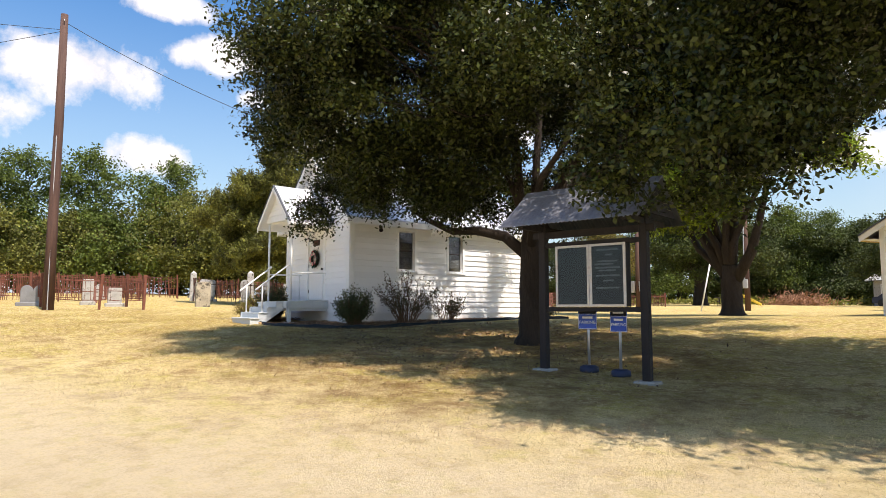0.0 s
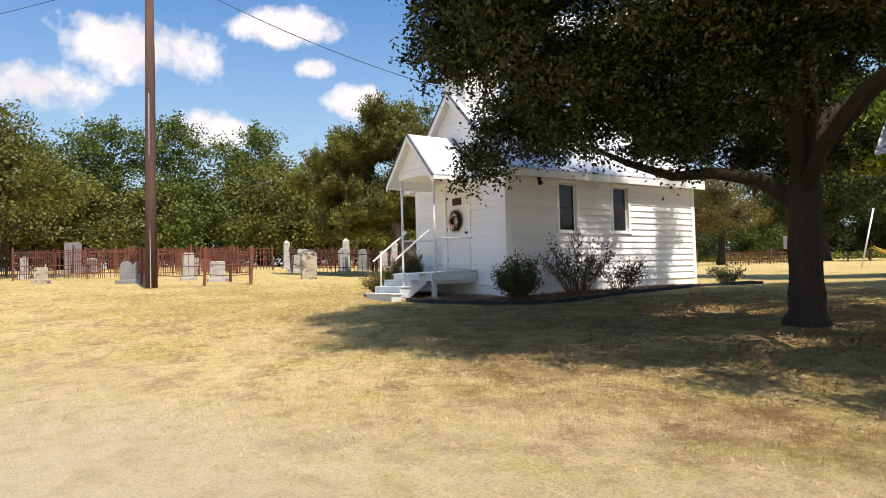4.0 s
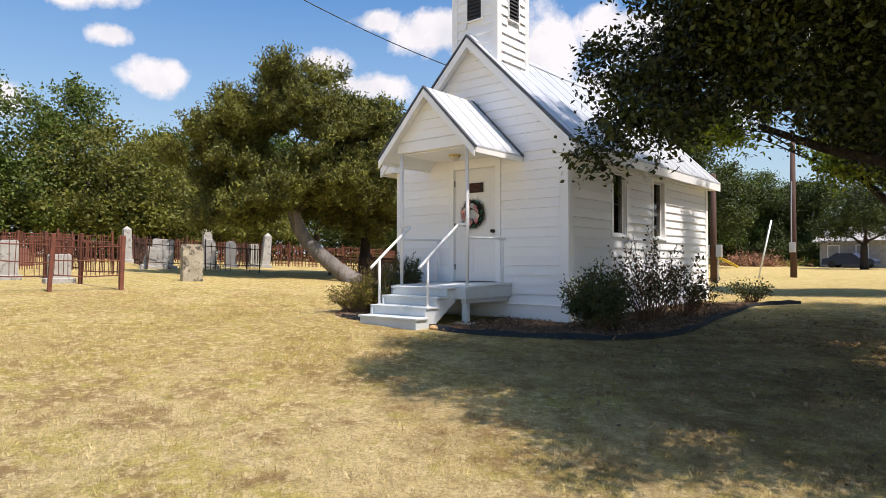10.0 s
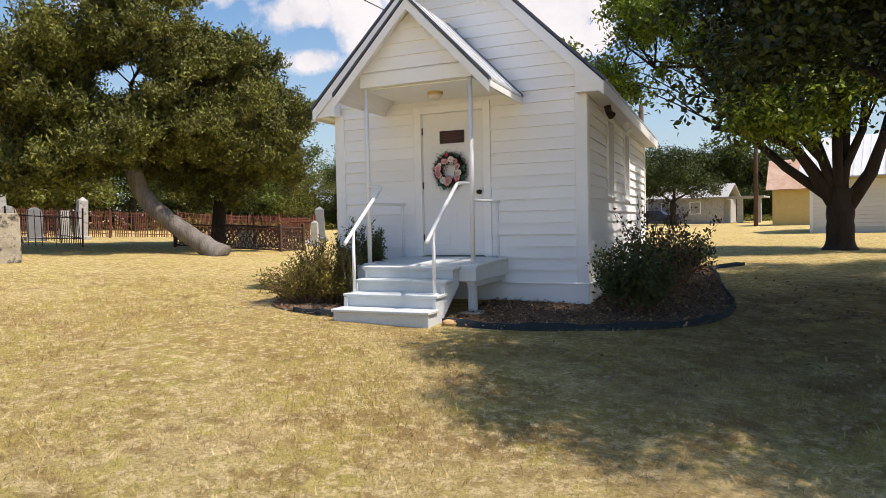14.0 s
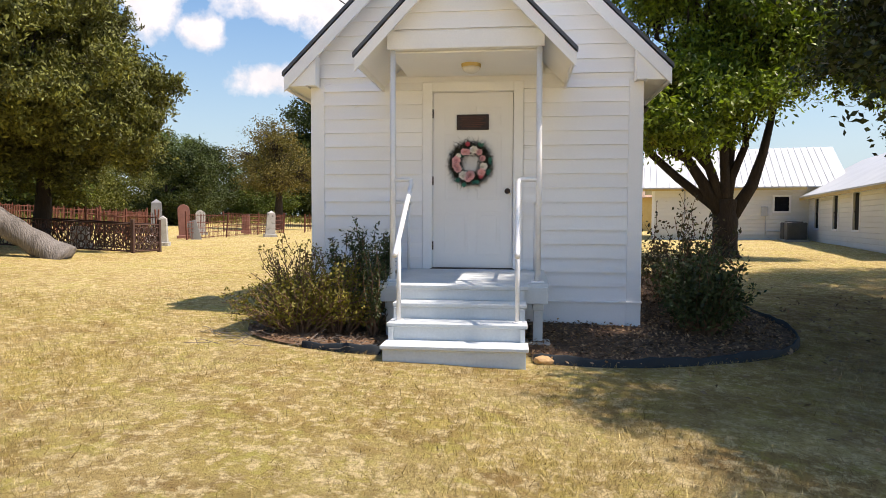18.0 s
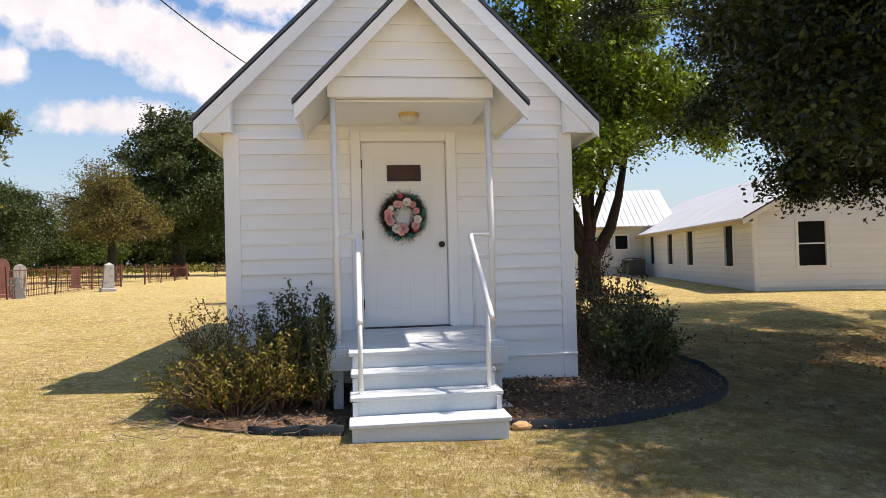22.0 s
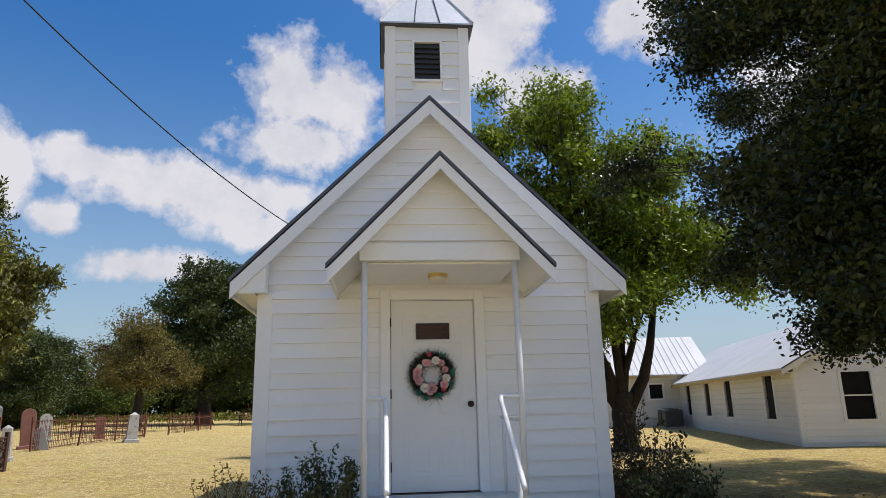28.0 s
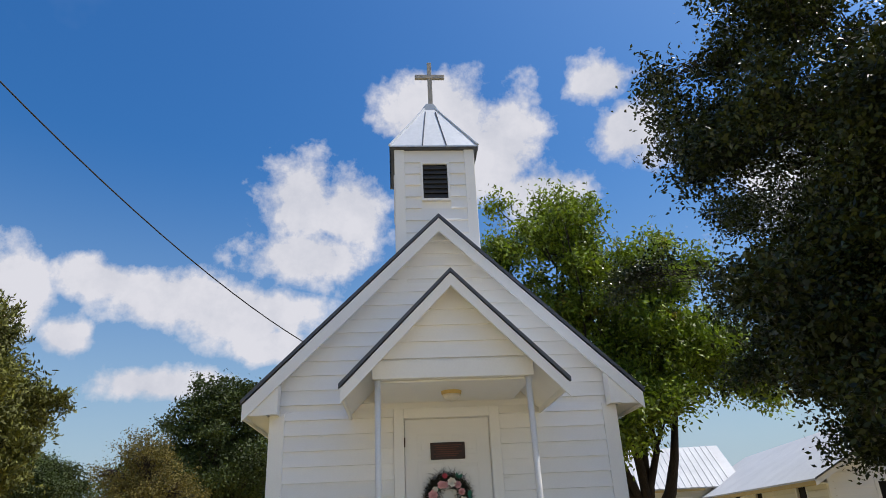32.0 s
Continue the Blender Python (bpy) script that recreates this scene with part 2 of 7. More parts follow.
CORR = material("corrugated_steel", (0.13, 0.137, 0.165), (0.29, 0.30, 0.345), 0.5, metal=0.4, coarse=2.5, fine=25, stain=(0.14, 0.10, 0.08), stain_at=0.68)
RUST = material("rusted_iron", (0.08, 0.029, 0.020), (0.20, 0.07, 0.042), 0.9, coarse=4, fine=40, bump=0.4, per="object", spread=0.2)
DARKIRON = material("dark_iron", (0.035, 0.02, 0.016), (0.10, 0.05, 0.035), 0.85, coarse=4, fine=40, bump=0.3, per="object", spread=0.2)
POLE = material("creosoted_pole", (0.05, 0.026, 0.02), (0.125, 0.068, 0.05), 0.85, coarse=2, fine=30, stretch=(6, 6, 0.4), bump=0.5)
DARKWOOD = material("dark_stained_wood", (0.011, 0.010, 0.011), (0.034, 0.029, 0.031), 0.8, coarse=3, fine=30, stretch=(5, 5, 0.6), bump=0.4)
BARK = material("oak_bark", (0.017, 0.012, 0.009), (0.060, 0.044, 0.033), 0.95, coarse=2.5, fine=16, stretch=(2.2, 2.2, 0.5), bump=0.9, bump_size=0.04)
CEDARBARK = material("cedar_bark", (0.06, 0.05, 0.041), (0.30, 0.265, 0.235), 0.95, coarse=2, fine=14, stretch=(3, 3, 0.4), bump=0.9, bump_size=0.04)
OAKLEAF = material("oak_leaf", (0.005, 0.007, 0.002), (0.072, 0.088, 0.017), 0.36, coarse=0.5, fine=3.0, bump=0, per="island", spread=0.6, translucent=0.06, specular=0.22)
LIGHTLEAF = material("pecan_leaf", (0.05, 0.085, 0.007), (0.29, 0.355, 0.03), 0.5, coarse=0.6, fine=3.0, bump=0, per="island", spread=0.65, translucent=0.30,
                     stain=(0.26, 0.14, 0.03), stain_at=0.61, stain_scale=0.8)
CEDARLEAF = material("cedar_foliage", (0.013, 0.019, 0.005), (0.215, 0.218, 0.032), 0.7, coarse=0.7, fine=3.5, bump=0, per="island", spread=0.55, translucent=0.04)
FARLEAF = material("woods_leaf", (0.018, 0.034, 0.005), (0.15, 0.195, 0.024), 0.75, coarse=0.25, fine=1.4, bump=0, per="island", spread=0.45, translucent=0.16)
DEEPLEAF = material("shade_tree_leaf", (0.014, 0.024, 0.005), (0.075, 0.10, 0.016), 0.7, coarse=0.25, fine=1.4, bump=0, per="island", spread=0.45, translucent=0.14)
ROSELEAF = material("reddish_shrub_leaf", (0.04, 0.042, 0.016), (0.10, 0.085, 0.036), 0.6, coarse=2, fine=6, bump=0, per="island", spread=0.5, translucent=0.2,
                    stain=(0.14, 0.055, 0.035), stain_at=0.52, stain_scale=3)
OLIVELEAF = material("olive_leaf", (0.06, 0.066, 0.012), (0.20, 0.20, 0.034), 0.7, coarse=0.3, fine=1.4, bump=0, per="island", spread=0.4, translucent=0.25)
BROWNLEAF = material("drying_leaf", (0.085, 0.07, 0.016), (0.21, 0.165, 0.04), 0.8, coarse=0.4, fine=2, bump=0, per="island", spread=0.35, translucent=0.2,
                     stain=(0.08, 0.11, 0.025), stain_at=0.6, stain_scale=0.6)
SHRUBLEAF = material("shrub_leaf", (0.09, 0.08, 0.011), (0.29, 0.235, 0.032), 0.7, coarse=2, fine=6, bump=0, per="island", spread=0.4, translucent=0.25)
DARKSHRUB = material("dark_shrub_leaf", (0.03, 0.045, 0.014), (0.085, 0.10, 0.03), 0.55, coarse=2, fine=6, bump=0, per="island", spread=0.45, translucent=0.2,
                     stain=(0.11, 0.06, 0.03), stain_at=0.6, stain_scale=3)
PALETWIG = material("bleached_twig", (0.16, 0.12, 0.085), (0.36, 0.30, 0.23), 0.9, coarse=5, fine=40, bump=0.2)
DRYSHRUB = material("dry_shrub_leaf", (0.09, 0.06, 0.018), (0.22, 0.17, 0.045), 0.8, coarse=2, fine=6, bump=0, per="island", spread=0.4, translucent=0.2)
TWIG = material("brown_twig", (0.08, 0.042, 0.025), (0.24, 0.145, 0.085), 0.9, coarse=5, fine=40, bump=0.2)
PALESTONE = material("weathered_marble", (0.26, 0.25, 0.23), (0.50, 0.48, 0.44), 0.85, coarse=3, fine=40, bump=0.35, stain=(0.10, 0.09, 0.08), stain_at=0.56, stain_scale=5)
GREYSTONE = material("grey_granite", (0.13, 0.13, 0.13), (0.26, 0.26, 0.26), 0.6, coarse=3, fine=90, bump=0.2, stain=(0.09, 0.08, 0.07), stain_at=0.64)
PINKSTONE = material("red_granite", (0.15, 0.06, 0.045), (0.28, 0.13, 0.10), 0.5, coarse=3, fine=90, bump=0.15)
LIMESTONE = material("lichen_limestone", (0.24, 0.20, 0.14), (0.50, 0.44, 0.33), 0.95, coarse=4, fine=30, bump=0.6, stain=(0.08, 0.065, 0.05), stain_at=0.52, stain_scale=6)
CONCRETE = material("old_concrete", (0.28, 0.27, 0.25), (0.42, 0.41, 0.38), 0.9, coarse=4, fine=50, bump=0.4)
RUBBER = material("black_plastic_edging", (0.008, 0.011, 0.014), (0.022, 0.030, 0.036), 0.8, coarse=4, fine=40)
BLUEP = material("blue_sign_paint", (0.02, 0.07, 0.40), (0.03, 0.10, 0.52), 0.4, coarse=5, fine=50, bump=0.03)
BASEBLUE = material("dark_blue_plastic", (0.012, 0.02, 0.05), (0.03, 0.045, 0.10), 0.6, coarse=4, fine=40)
WHITEP = material("white_sign_paint", (0.75, 0.75, 0.75), (0.82, 0.82, 0.82), 0.4, coarse=6, fine=50, bump=0.02)
BOARDFRAME = material("aluminium_frame", (0.50, 0.45, 0.42), (0.68, 0.64, 0.60), 0.4, metal=0.4, coarse=5, fine=50, bump=0.05, stain=(0.36, 0.22, 0.16), stain_at=0.6, stain_scale=7)
FELT = material("black_letter_board", (0.012, 0.013, 0.015), (0.03, 0.032, 0.036), 0.85, coarse=5, fine=120, bump=0.2)
GALV = material("galvanised_post", (0.42, 0.43, 0.45), (0.58, 0.59, 0.61), 0.4, metal=0.6, coarse=6, fine=60, bump=0.1)
BRASS = material("dark_bronze", (0.03, 0.02, 0.016), (0.075, 0.05, 0.04), 0.4, metal=0.7, coarse=6, fine=60, bump=0.1)
DARKVOID = material("dark_interior", (0.03, 0.03, 0.03), (0.06, 0.06, 0.058), 0.9, coarse=2, fine=20, bump=0.1)
SCREEN = material("dark_window_screen", (0.006, 0.006, 0.007), (0.015, 0.015, 0.016), 0.7, specular=0.12, coarse=3, fine=120, bump=0.2)
CURTAIN = material("pale_interior_plaster", (0.30, 0.29, 0.27), (0.42, 0.41, 0.38), 0.9, coarse=2, fine=20, bump=0.1)
MULCH = material("dry_mulch", (0.035, 0.016, 0.009), (0.34, 0.20, 0.11), 0.95, coarse=9, fine=45, bump=0.9, bump_size=0.04, per="island", spread=0.75)
LITTER = material("dead_oak_leaf", (0.15, 0.09, 0.045), (0.34, 0.22, 0.12), 0.85, coarse=3, fine=12, bump=0, per="island", spread=0.45)
PALELEAF = material("bleached_dead_leaf", (0.08, 0.042, 0.02), (0.40, 0.26, 0.14), 0.85, coarse=3, fine=12, bump=0, per="island", spread=0.6)
SHEDY = material("yellow_board", (0.48, 0.33, 0.11), (0.62, 0.46, 0.18), 0.8, coarse=2, fine=30)
RUSTROOF = material("rusty_tin_roof", (0.30, 0.13, 0.06), (0.55, 0.42, 0.32), 0.7, coarse=1.2, fine=12)
GREENLEAF = material("silk_leaf", (0.01, 0.09, 0.06), (0.03, 0.20, 0.14), 0.6, coarse=8, fine=50, bump=0.1)
PINEGREEN = material("wreath_needle", (0.012, 0.013, 0.009), (0.048, 0.042, 0.026), 0.8, coarse=8, fine=50, bump=0)
PINKP = material("pink_silk", (0.72, 0.32, 0.34), (0.85, 0.58, 0.56), 0.7, coarse=14, fine=60, bump=0.1, per="object", spread=0.12)
IVORYP = material("ivory_silk", (0.74, 0.68, 0.58), (0.85, 0.82, 0.76), 0.7, coarse=14, fine=60, bump=0.1, per="object", spread=0.1)
REDP = material("rose_silk", (0.55, 0.06, 0.10), (0.72, 0.16, 0.18), 0.7, coarse=14, fine=60, bump=0.1)
LAMPGLASS = material("frosted_lamp_glass", (0.62, 0.58, 0.50), (0.72, 0.68, 0.60), 0.35, coarse=8, fine=40, bump=0.02)
CROSSWOOD = material("weathered_cross_wood", (0.22, 0.205, 0.19), (0.50, 0.485, 0.46), 0.9, coarse=9, fine=50, stretch=(3, 3, 1), bump=0.5)
BLACKWIRE = material("black_cable", (0.01, 0.01, 0.01), (0.03, 0.03, 0.03), 0.6, coarse=5, fine=40, bump=0)
YELLOWP = material("yellow_plastic", (0.62, 0.42, 0.02), (0.75, 0.52, 0.05), 0.4, coarse=5, fine=40, bump=0.02)
BRUSH = material("cut_brush", (0.20, 0.09, 0.05), (0.36, 0.20, 0.12), 0.9, coarse=2, fine=10, bump=0.3, per="island", spread=0.4)
SANDROCK = material("orange_sandstone", (0.40, 0.22, 0.09), (0.60, 0.40, 0.20), 0.9, coarse=6, fine=30, bump=0.5)
PANE = glass_material("window_glass", (0.55, 0.57, 0.56))
ACGREY = material("grey_cabinet_steel", (0.05, 0.052, 0.055), (0.10, 0.104, 0.108), 0.6, metal=0.2, coarse=4, fine=40)


def ground_material(name="dry_lawn", blades=False):
    """Turf in patches of straw, yellow-green and brown; the blades take the same patches, each a little lighter or darker."""
    m = bpy.data.materials.new(name)
    m.use_nodes = True
    n, l = m.node_tree.nodes, m.node_tree.links
    n.clear()
    tc = n.new("ShaderNodeTexCoord")

    def noisy(scale, detail=5.0, rough=0.6):
        x = n.new("ShaderNodeTexNoise")
        x.inputs["Scale"].default_value, x.inputs["Detail"].default_value, x.inputs["Roughness"].default_value = scale, detail, rough
        l.new(tc.outputs["Object"], x.inputs["Vector"])
        return x.outputs["Fac"]

    def ramped(f, lo, hi, a=0.0, b=1.0):
        x = n.new("ShaderNodeMapRange")
        for key, value in (("From Min", lo), ("From Max", hi), ("To Min", a), ("To Max", b)):
            x.inputs[key].default_value = value
        l.new(f, x.inputs["Value"])
        return x.outputs["Result"]

    def mixed(f, a, b):
        x = n.new("ShaderNodeMix")
        x.data_type = "RGBA"
        for socket, value in ((x.inputs["Factor"], f), (x.inputs["A"], a), (x.inputs["B"], b)):
            if isinstance(value, tuple):
                socket.default_value = (*value, 1)
            elif isinstance(value, float):
                socket.default_value = value
            else:
                l.new(value, socket)
        return x.outputs["Result"]

    def math2(op, a, b):
        x = n.new("ShaderNodeMath")
        x.operation = op
        for i, v in enumerate((a, b)):
            if isinstance(v, float):
                x.inputs[i].default_value = v
            else:
                l.new(v, x.inputs[i])
        return x.outputs[0]

    sep = n.new("ShaderNodeSeparateXYZ")
    l.new(tc.outputs["Object"], sep.inputs[0])
    col = mixed(ramped(noisy(0.35), 0.35, 0.65), (0.56, 0.435, 0.20), (0.74, 0.61, 0.34))
    col = mixed(ramped(noisy(0.9), 0.48, 0.60, 0.0, 0.66), col, (0.54, 0.46, 0.12))
    col = mixed(ramped(noisy(1.7, 6.0, 0.7), 0.50, 0.59, 0.0, 0.85), col, (0.34, 0.225, 0.115))
    # fuller, browner turf near the chapel, the worn sandy drive on the low side
    low = math2("SUBTRACT", math2("MULTIPLY", sep.outputs["X"], 0.55), sep.outputs["Y"])
    full = math2("ADD", low, math2("MULTIPLY", noisy(0.6), 4.0))
    col = mixed(ramped(full, 11.0, 5.0, 0.0, 0.55), col, mixed(ramped(noisy(1.2, 6.0, 0.7), 0.42, 0.6), (0.40, 0.275, 0.085), (0.43, 0.37, 0.09)))
    low = math2("ADD", low, math2("MULTIPLY", noisy(0.3), 5.0))
    col = mixed(ramped(low, 12.6, 16.5), col, (0.68, 0.57, 0.40))
    worn = math2("SUBTRACT", 1.0, ramped(low, 12.0, 17.0, 0.0, 0.75))
    col = mixed(math2("MULTIPLY", ramped(noisy(5.5, 6.0, 0.7), 0.50, 0.62, 0.0, 0.8), worn), col, (0.27, 0.17, 0.075))
    col = mixed(math2("MULTIPLY", ramped(noisy(3.3, 6.0, 0.7), 0.54, 0.63, 0.0, 0.7), worn), col, (0.47, 0.42, 0.11))
    col = mixed(math2("MULTIPLY", ramped(noisy(11.0, 5.0, 0.7), 0.49, 0.60, 0.0, 0.9), worn), col, (0.78, 0.645, 0.37))
    # thin brown turf and leaf mould where the oak drops leaves, plus painted shade
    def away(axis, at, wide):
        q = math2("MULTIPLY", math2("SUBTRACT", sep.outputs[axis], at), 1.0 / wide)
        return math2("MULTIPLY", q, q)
    duff_shade = math2("ADD", math2("ADD", away("X", 7.2, 7.0), away("Y", -1.0, 5.6)), math2("MULTIPLY", math2("SUBTRACT", noisy(0.55, 6.0, 0.65), 0.5), 3.2))
    duff_shade = math2("MULTIPLY", ramped(duff_shade, 1.05, 0.35), ramped(noisy(2.6, 6.0, 0.7), 0.34, 0.6, 0.2, 0.8))
    col = mixed(duff_shade, col, (0.19, 0.115, 0.05))
    grain = noisy(34.0, 7.0, 0.75)
    col = mixed(math2("MULTIPLY", ramped(grain, 0.48, 0.62, 0.0, 0.62), worn), col, (0.22, 0.145, 0.06))
    warm = n.new("ShaderNodeMix")
    warm.data_type, warm.blend_type = "RGBA", "MULTIPLY"
    warm.inputs["Factor"].default_value, warm.inputs["B"].default_value = 1.0, (1.0, 0.972, 0.89, 1)
    l.new(col, warm.inputs["A"])
    col = warm.outputs["Result"]
    if blades:
        hs = n.new("ShaderNodeHueSaturation")
        l.new(ramped(n.new("ShaderNodeNewGeometry").outputs["Random Per Island"], 0.0, 1.0, 0.5, 1.3), hs.inputs["Value"])
        l.new(col, hs.inputs["Color"])
        col = hs.outputs["Color"]
    p = n.new("ShaderNodeBsdfPrincipled")
    l.new(col, p.inputs["Base Color"])
    p.inputs["Roughness"].default_value = 0.95
    p.inputs["Specular IOR Level"].default_value = 0.1
    b = n.new("ShaderNodeBump")
    b.inputs["Strength"].default_value, b.inputs["Distance"].default_value = 1.0, 0.05
    l.new(grain, b.inputs["Height"])
    if not blades:
        l.new(b.outputs["Normal"], p.inputs["Normal"])
    o = n.new("ShaderNodeOutputMaterial")
    l.new(p.outputs[0], o.inputs["Surface"])
    return m


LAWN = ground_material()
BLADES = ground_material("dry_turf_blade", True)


# ---- builders ----
def part(name, bm, mat, parent=None, label="", smooth=False):
    """Links a bmesh as one mesh object, under a thing or a part."""
    me = bpy.data.meshes.new(name)
    bm.normal_update()
    bm.to_mesh(me)
    bm.free()
    me.materials.append(mat)
    if smooth:
        me.polygons.foreach_set("use_smooth", [True] * len(me.polygons))
    ob = new(name, me)
    if parent is not None:
        ob.parent = parent
    if label:
        ob["label"] = label
    return ob


def box(bm, x0, x1, y0, y1, z0, z1, bevel=0.0, m=None):
    r = bmesh.ops.create_cube(bm, size=1.0, matrix=Matrix.Translation(((x0 + x1) / 2, (y0 + y1) / 2, (z0 + z1) / 2)) @ Matrix.Diagonal((x1 - x0, y1 - y0, z1 - z0, 1)))
    if bevel:
        edges = list({e for v in r["verts"] for e in v.link_edges})
        b = bmesh.ops.bevel(bm, geom=edges, offset=bevel, segments=1, affect="EDGES")
        r["verts"] = list({v for f in b["faces"] for v in f.verts} | {v for v in r["verts"] if v.is_valid})
    if m is not None:
        bmesh.ops.transform(bm, matrix=m, verts=r["verts"])
    return bm


def box_part(name, dims, mat, parent=None, bevel=0.004, label="", m=None):
    return part(name, box(bmesh.new(), *dims, bevel=bevel, m=m), mat, parent, label)


def prism(bm, outline, a, b, axis="y"):
    """An outline in x and z run from y = a to y = b (axis y), or in y and z from x = a to b (axis x), or in x and y from z = a to b."""
    def at(p, q):
        return {"y": (p[0], q, p[1]), "x": (q, p[0], p[1]), "z": (p[0], p[1], q)}[axis]
    lo = [bm.verts.new(at(p, a)) for p in outline]
    hi = [bm.verts.new(at(p, b)) for p in outline]
    k = len(outline)
    bm.faces.new(lo)
    bm.faces.new(hi[::-1])
    for i in range(k):
        bm.faces.new((lo[i], hi[i], hi[(i + 1) % k], lo[(i + 1) % k]))
    bmesh.ops.recalc_face_normals(bm, faces=bm.faces)
    return bm


def tube(bm, points, radii, sides=10, cap=True):
    """A round bar along points with one radius, or one for each point."""
    pts = [Vector(p) for p in points]
    rad = radii if isinstance(radii, (list, tuple)) else [radii] * len(pts)
    rings, ref = [], None
    for i, p in enumerate(pts):
        d = (pts[min(i + 1, len(pts) - 1)] - pts[max(i - 1, 0)]).normalized()
        if ref is None:
            ref = d.orthogonal().normalized()
        ref = (ref - d * ref.dot(d)).normalized()
        side = d.cross(ref)
        rings.append([bm.verts.new(p + (ref * math.cos(k * math.tau / sides) + side * math.sin(k * math.tau / sides)) * rad[i]) for k in range(sides)])
    for a, b in zip(rings, rings[1:]):
        for k in range(sides):
            bm.faces.new((a[k], a[(k + 1) % sides], b[(k + 1) % sides], b[k]))
    if cap:
        bm.faces.new(rings[0][::-1])
        bm.faces.new(rings[-1])
    return bm


def arrays(name, verts, faces, mat, parent=None, label="", smooth=False):
    """A mesh object from numpy arrays; faces all have the same number of corners."""
    me = bpy.data.meshes.new(name)
    k = faces.shape[1]
    me.vertices.add(len(verts))
    me.vertices.foreach_set("co", np.ascontiguousarray(verts, dtype=np.float32).ravel())
    me.loops.add(faces.size)
    me.loops.foreach_set("vertex_index", np.ascontiguousarray(faces, dtype=np.int32).ravel())
    me.polygons.add(len(faces))
    me.polygons.foreach_set("loop_start", np.arange(0, faces.size, k, dtype=np.int32))
    me.polygons.foreach_set("loop_total", np.full(len(faces), k, dtype=np.int32))
    if smooth:
        me.polygons.foreach_set("use_smooth", np.ones(len(faces), dtype=bool))
    me.update(calc_edges=True)
    me.materials.append(mat)
    ob = new(name, me)
    if parent is not None:
        ob.parent = parent
    if label:
        ob["label"] = label
    return ob


def thing(name, m, label, category, group="", kind=""):
    ob = new(name)
    ob.empty_display_size = 0.2
    ob.matrix_basis = m
    return tagged(ob, label, category, group, kind)


def land(x, y):
    """Height of the ground."""
    x, y = max(-60.0, min(45.0, x)), max(-40.0, min(70.0, y))
    s = x - (0.7 * y if y < 0 else 1.2 * y) - 2
    s = min(0.5 * (s + math.sqrt(s * s + 4)), 45)
    lift = 0.022 * max(0.0, min(14.0, x - 2)) * min(1.0, max(0.0, y / 8))
    bank = 0.036 * min(22.0, max(0.0, -3.0 - x - 0.7 * max(0.0, y)))
    return 0.05 - 0.0116 * x - 0.006 * min(0.0, x) + 0.0085 * y - 0.043 * s + lift + bank

# ---- ground ----
def spaced(lo, hi, centre, fine, growth):
    out, step, v = [centre], fine, centre
    while v < hi:
        v = min(hi, v + step)
        out.append(v)
        if v - centre > 16:
            step *= growth
    step, v = fine, centre
    while v > lo:
        v = max(lo, v - step)
        out.insert(0, v)
        if centre - v > 16:
            step *= growth
    return out


gx, gy = spaced(-1500, 1500, 3, 0.35, 1.13), spaced(-1500, 1500, -2, 0.35, 1.13)
gv = np.array([(x, y, land(x, y) + 0.02 * (noise.noise((x * 0.5, y * 0.5, 0)) + 0.5 * noise.noise((x * 1.7, y * 1.7, 3)))) for y in gy for x in gx])
nx = len(gx)
gf = np.array([(j * nx + i, j * nx + i + 1, (j + 1) * nx + i + 1, (j + 1) * nx + i) for j in range(len(gy) - 1) for i in range(nx - 1)])
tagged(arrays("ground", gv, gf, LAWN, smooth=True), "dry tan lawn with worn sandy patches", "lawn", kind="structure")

# ---- chapel ----
HALF, DEEP, EAVE = 1.87, 6.75, 2.78
chapel = thing("chapel", pose(0, 0, 0), "small white clapboard chapel with gabled porch and steeple", "chapel")


def slab(name, boxes, mat, parent, label=""):
    bm = bmesh.new()
    for b in boxes:
        box(bm, *b)
    return part(name, bm, mat, parent, label)


DX0, DX1, DZ0, DZ1 = -0.465, 0.465, 0.645, 2.665
front = slab("front_wall", [(-HALF, DX0 - 0.02, 0, 0.12, -0.1, EAVE), (DX1 + 0.02, HALF, 0, 0.12, -0.1, EAVE),
                            (DX0 - 0.02, DX1 + 0.02, 0, 0.12, DZ1 + 0.02, EAVE), (DX0 - 0.02, DX1 + 0.02, 0, 0.12, -0.1, DZ0 - 0.04)], WHITE, chapel)
gable = part("gable_wall", prism(bmesh.new(), [(-HALF, EAVE), (HALF, EAVE), (HALF, 3.06), (0, 4.91), (-HALF, 3.06)], 0, 0.12), WHITE, chapel)
WY = ((1.62, 2.18), (3.47, 4.03))
WZ0, WZ1 = 1.50, 2.62
right = slab("side_wall", [(HALF - 0.12, HALF, 0.12, WY[0][0], -0.1, EAVE), (HALF - 0.12, HALF, WY[0][1], WY[1][0], -0.1, EAVE),
                           (HALF - 0.12, HALF, WY[1][1], DEEP, -0.1, EAVE)] +
             [(HALF - 0.12, HALF, a, b, -0.1, WZ0) for a, b in WY] + [(HALF - 0.12, HALF, a, b, WZ1, EAVE) for a, b in WY], WHITE, chapel)
left = slab("side_wall", [(-HALF, -HALF + 0.12, 0.12, DEEP, -0.1, EAVE)], WHITE, chapel)
rear = part("rear_wall", prism(bmesh.new(), [(-HALF + 0.12, -0.1), (HALF - 0.12, -0.1), (HALF - 0.12, 3.15), (0, 4.90), (-HALF + 0.12, 3.15)], DEEP - 0.12, DEEP), WHITE, chapel)
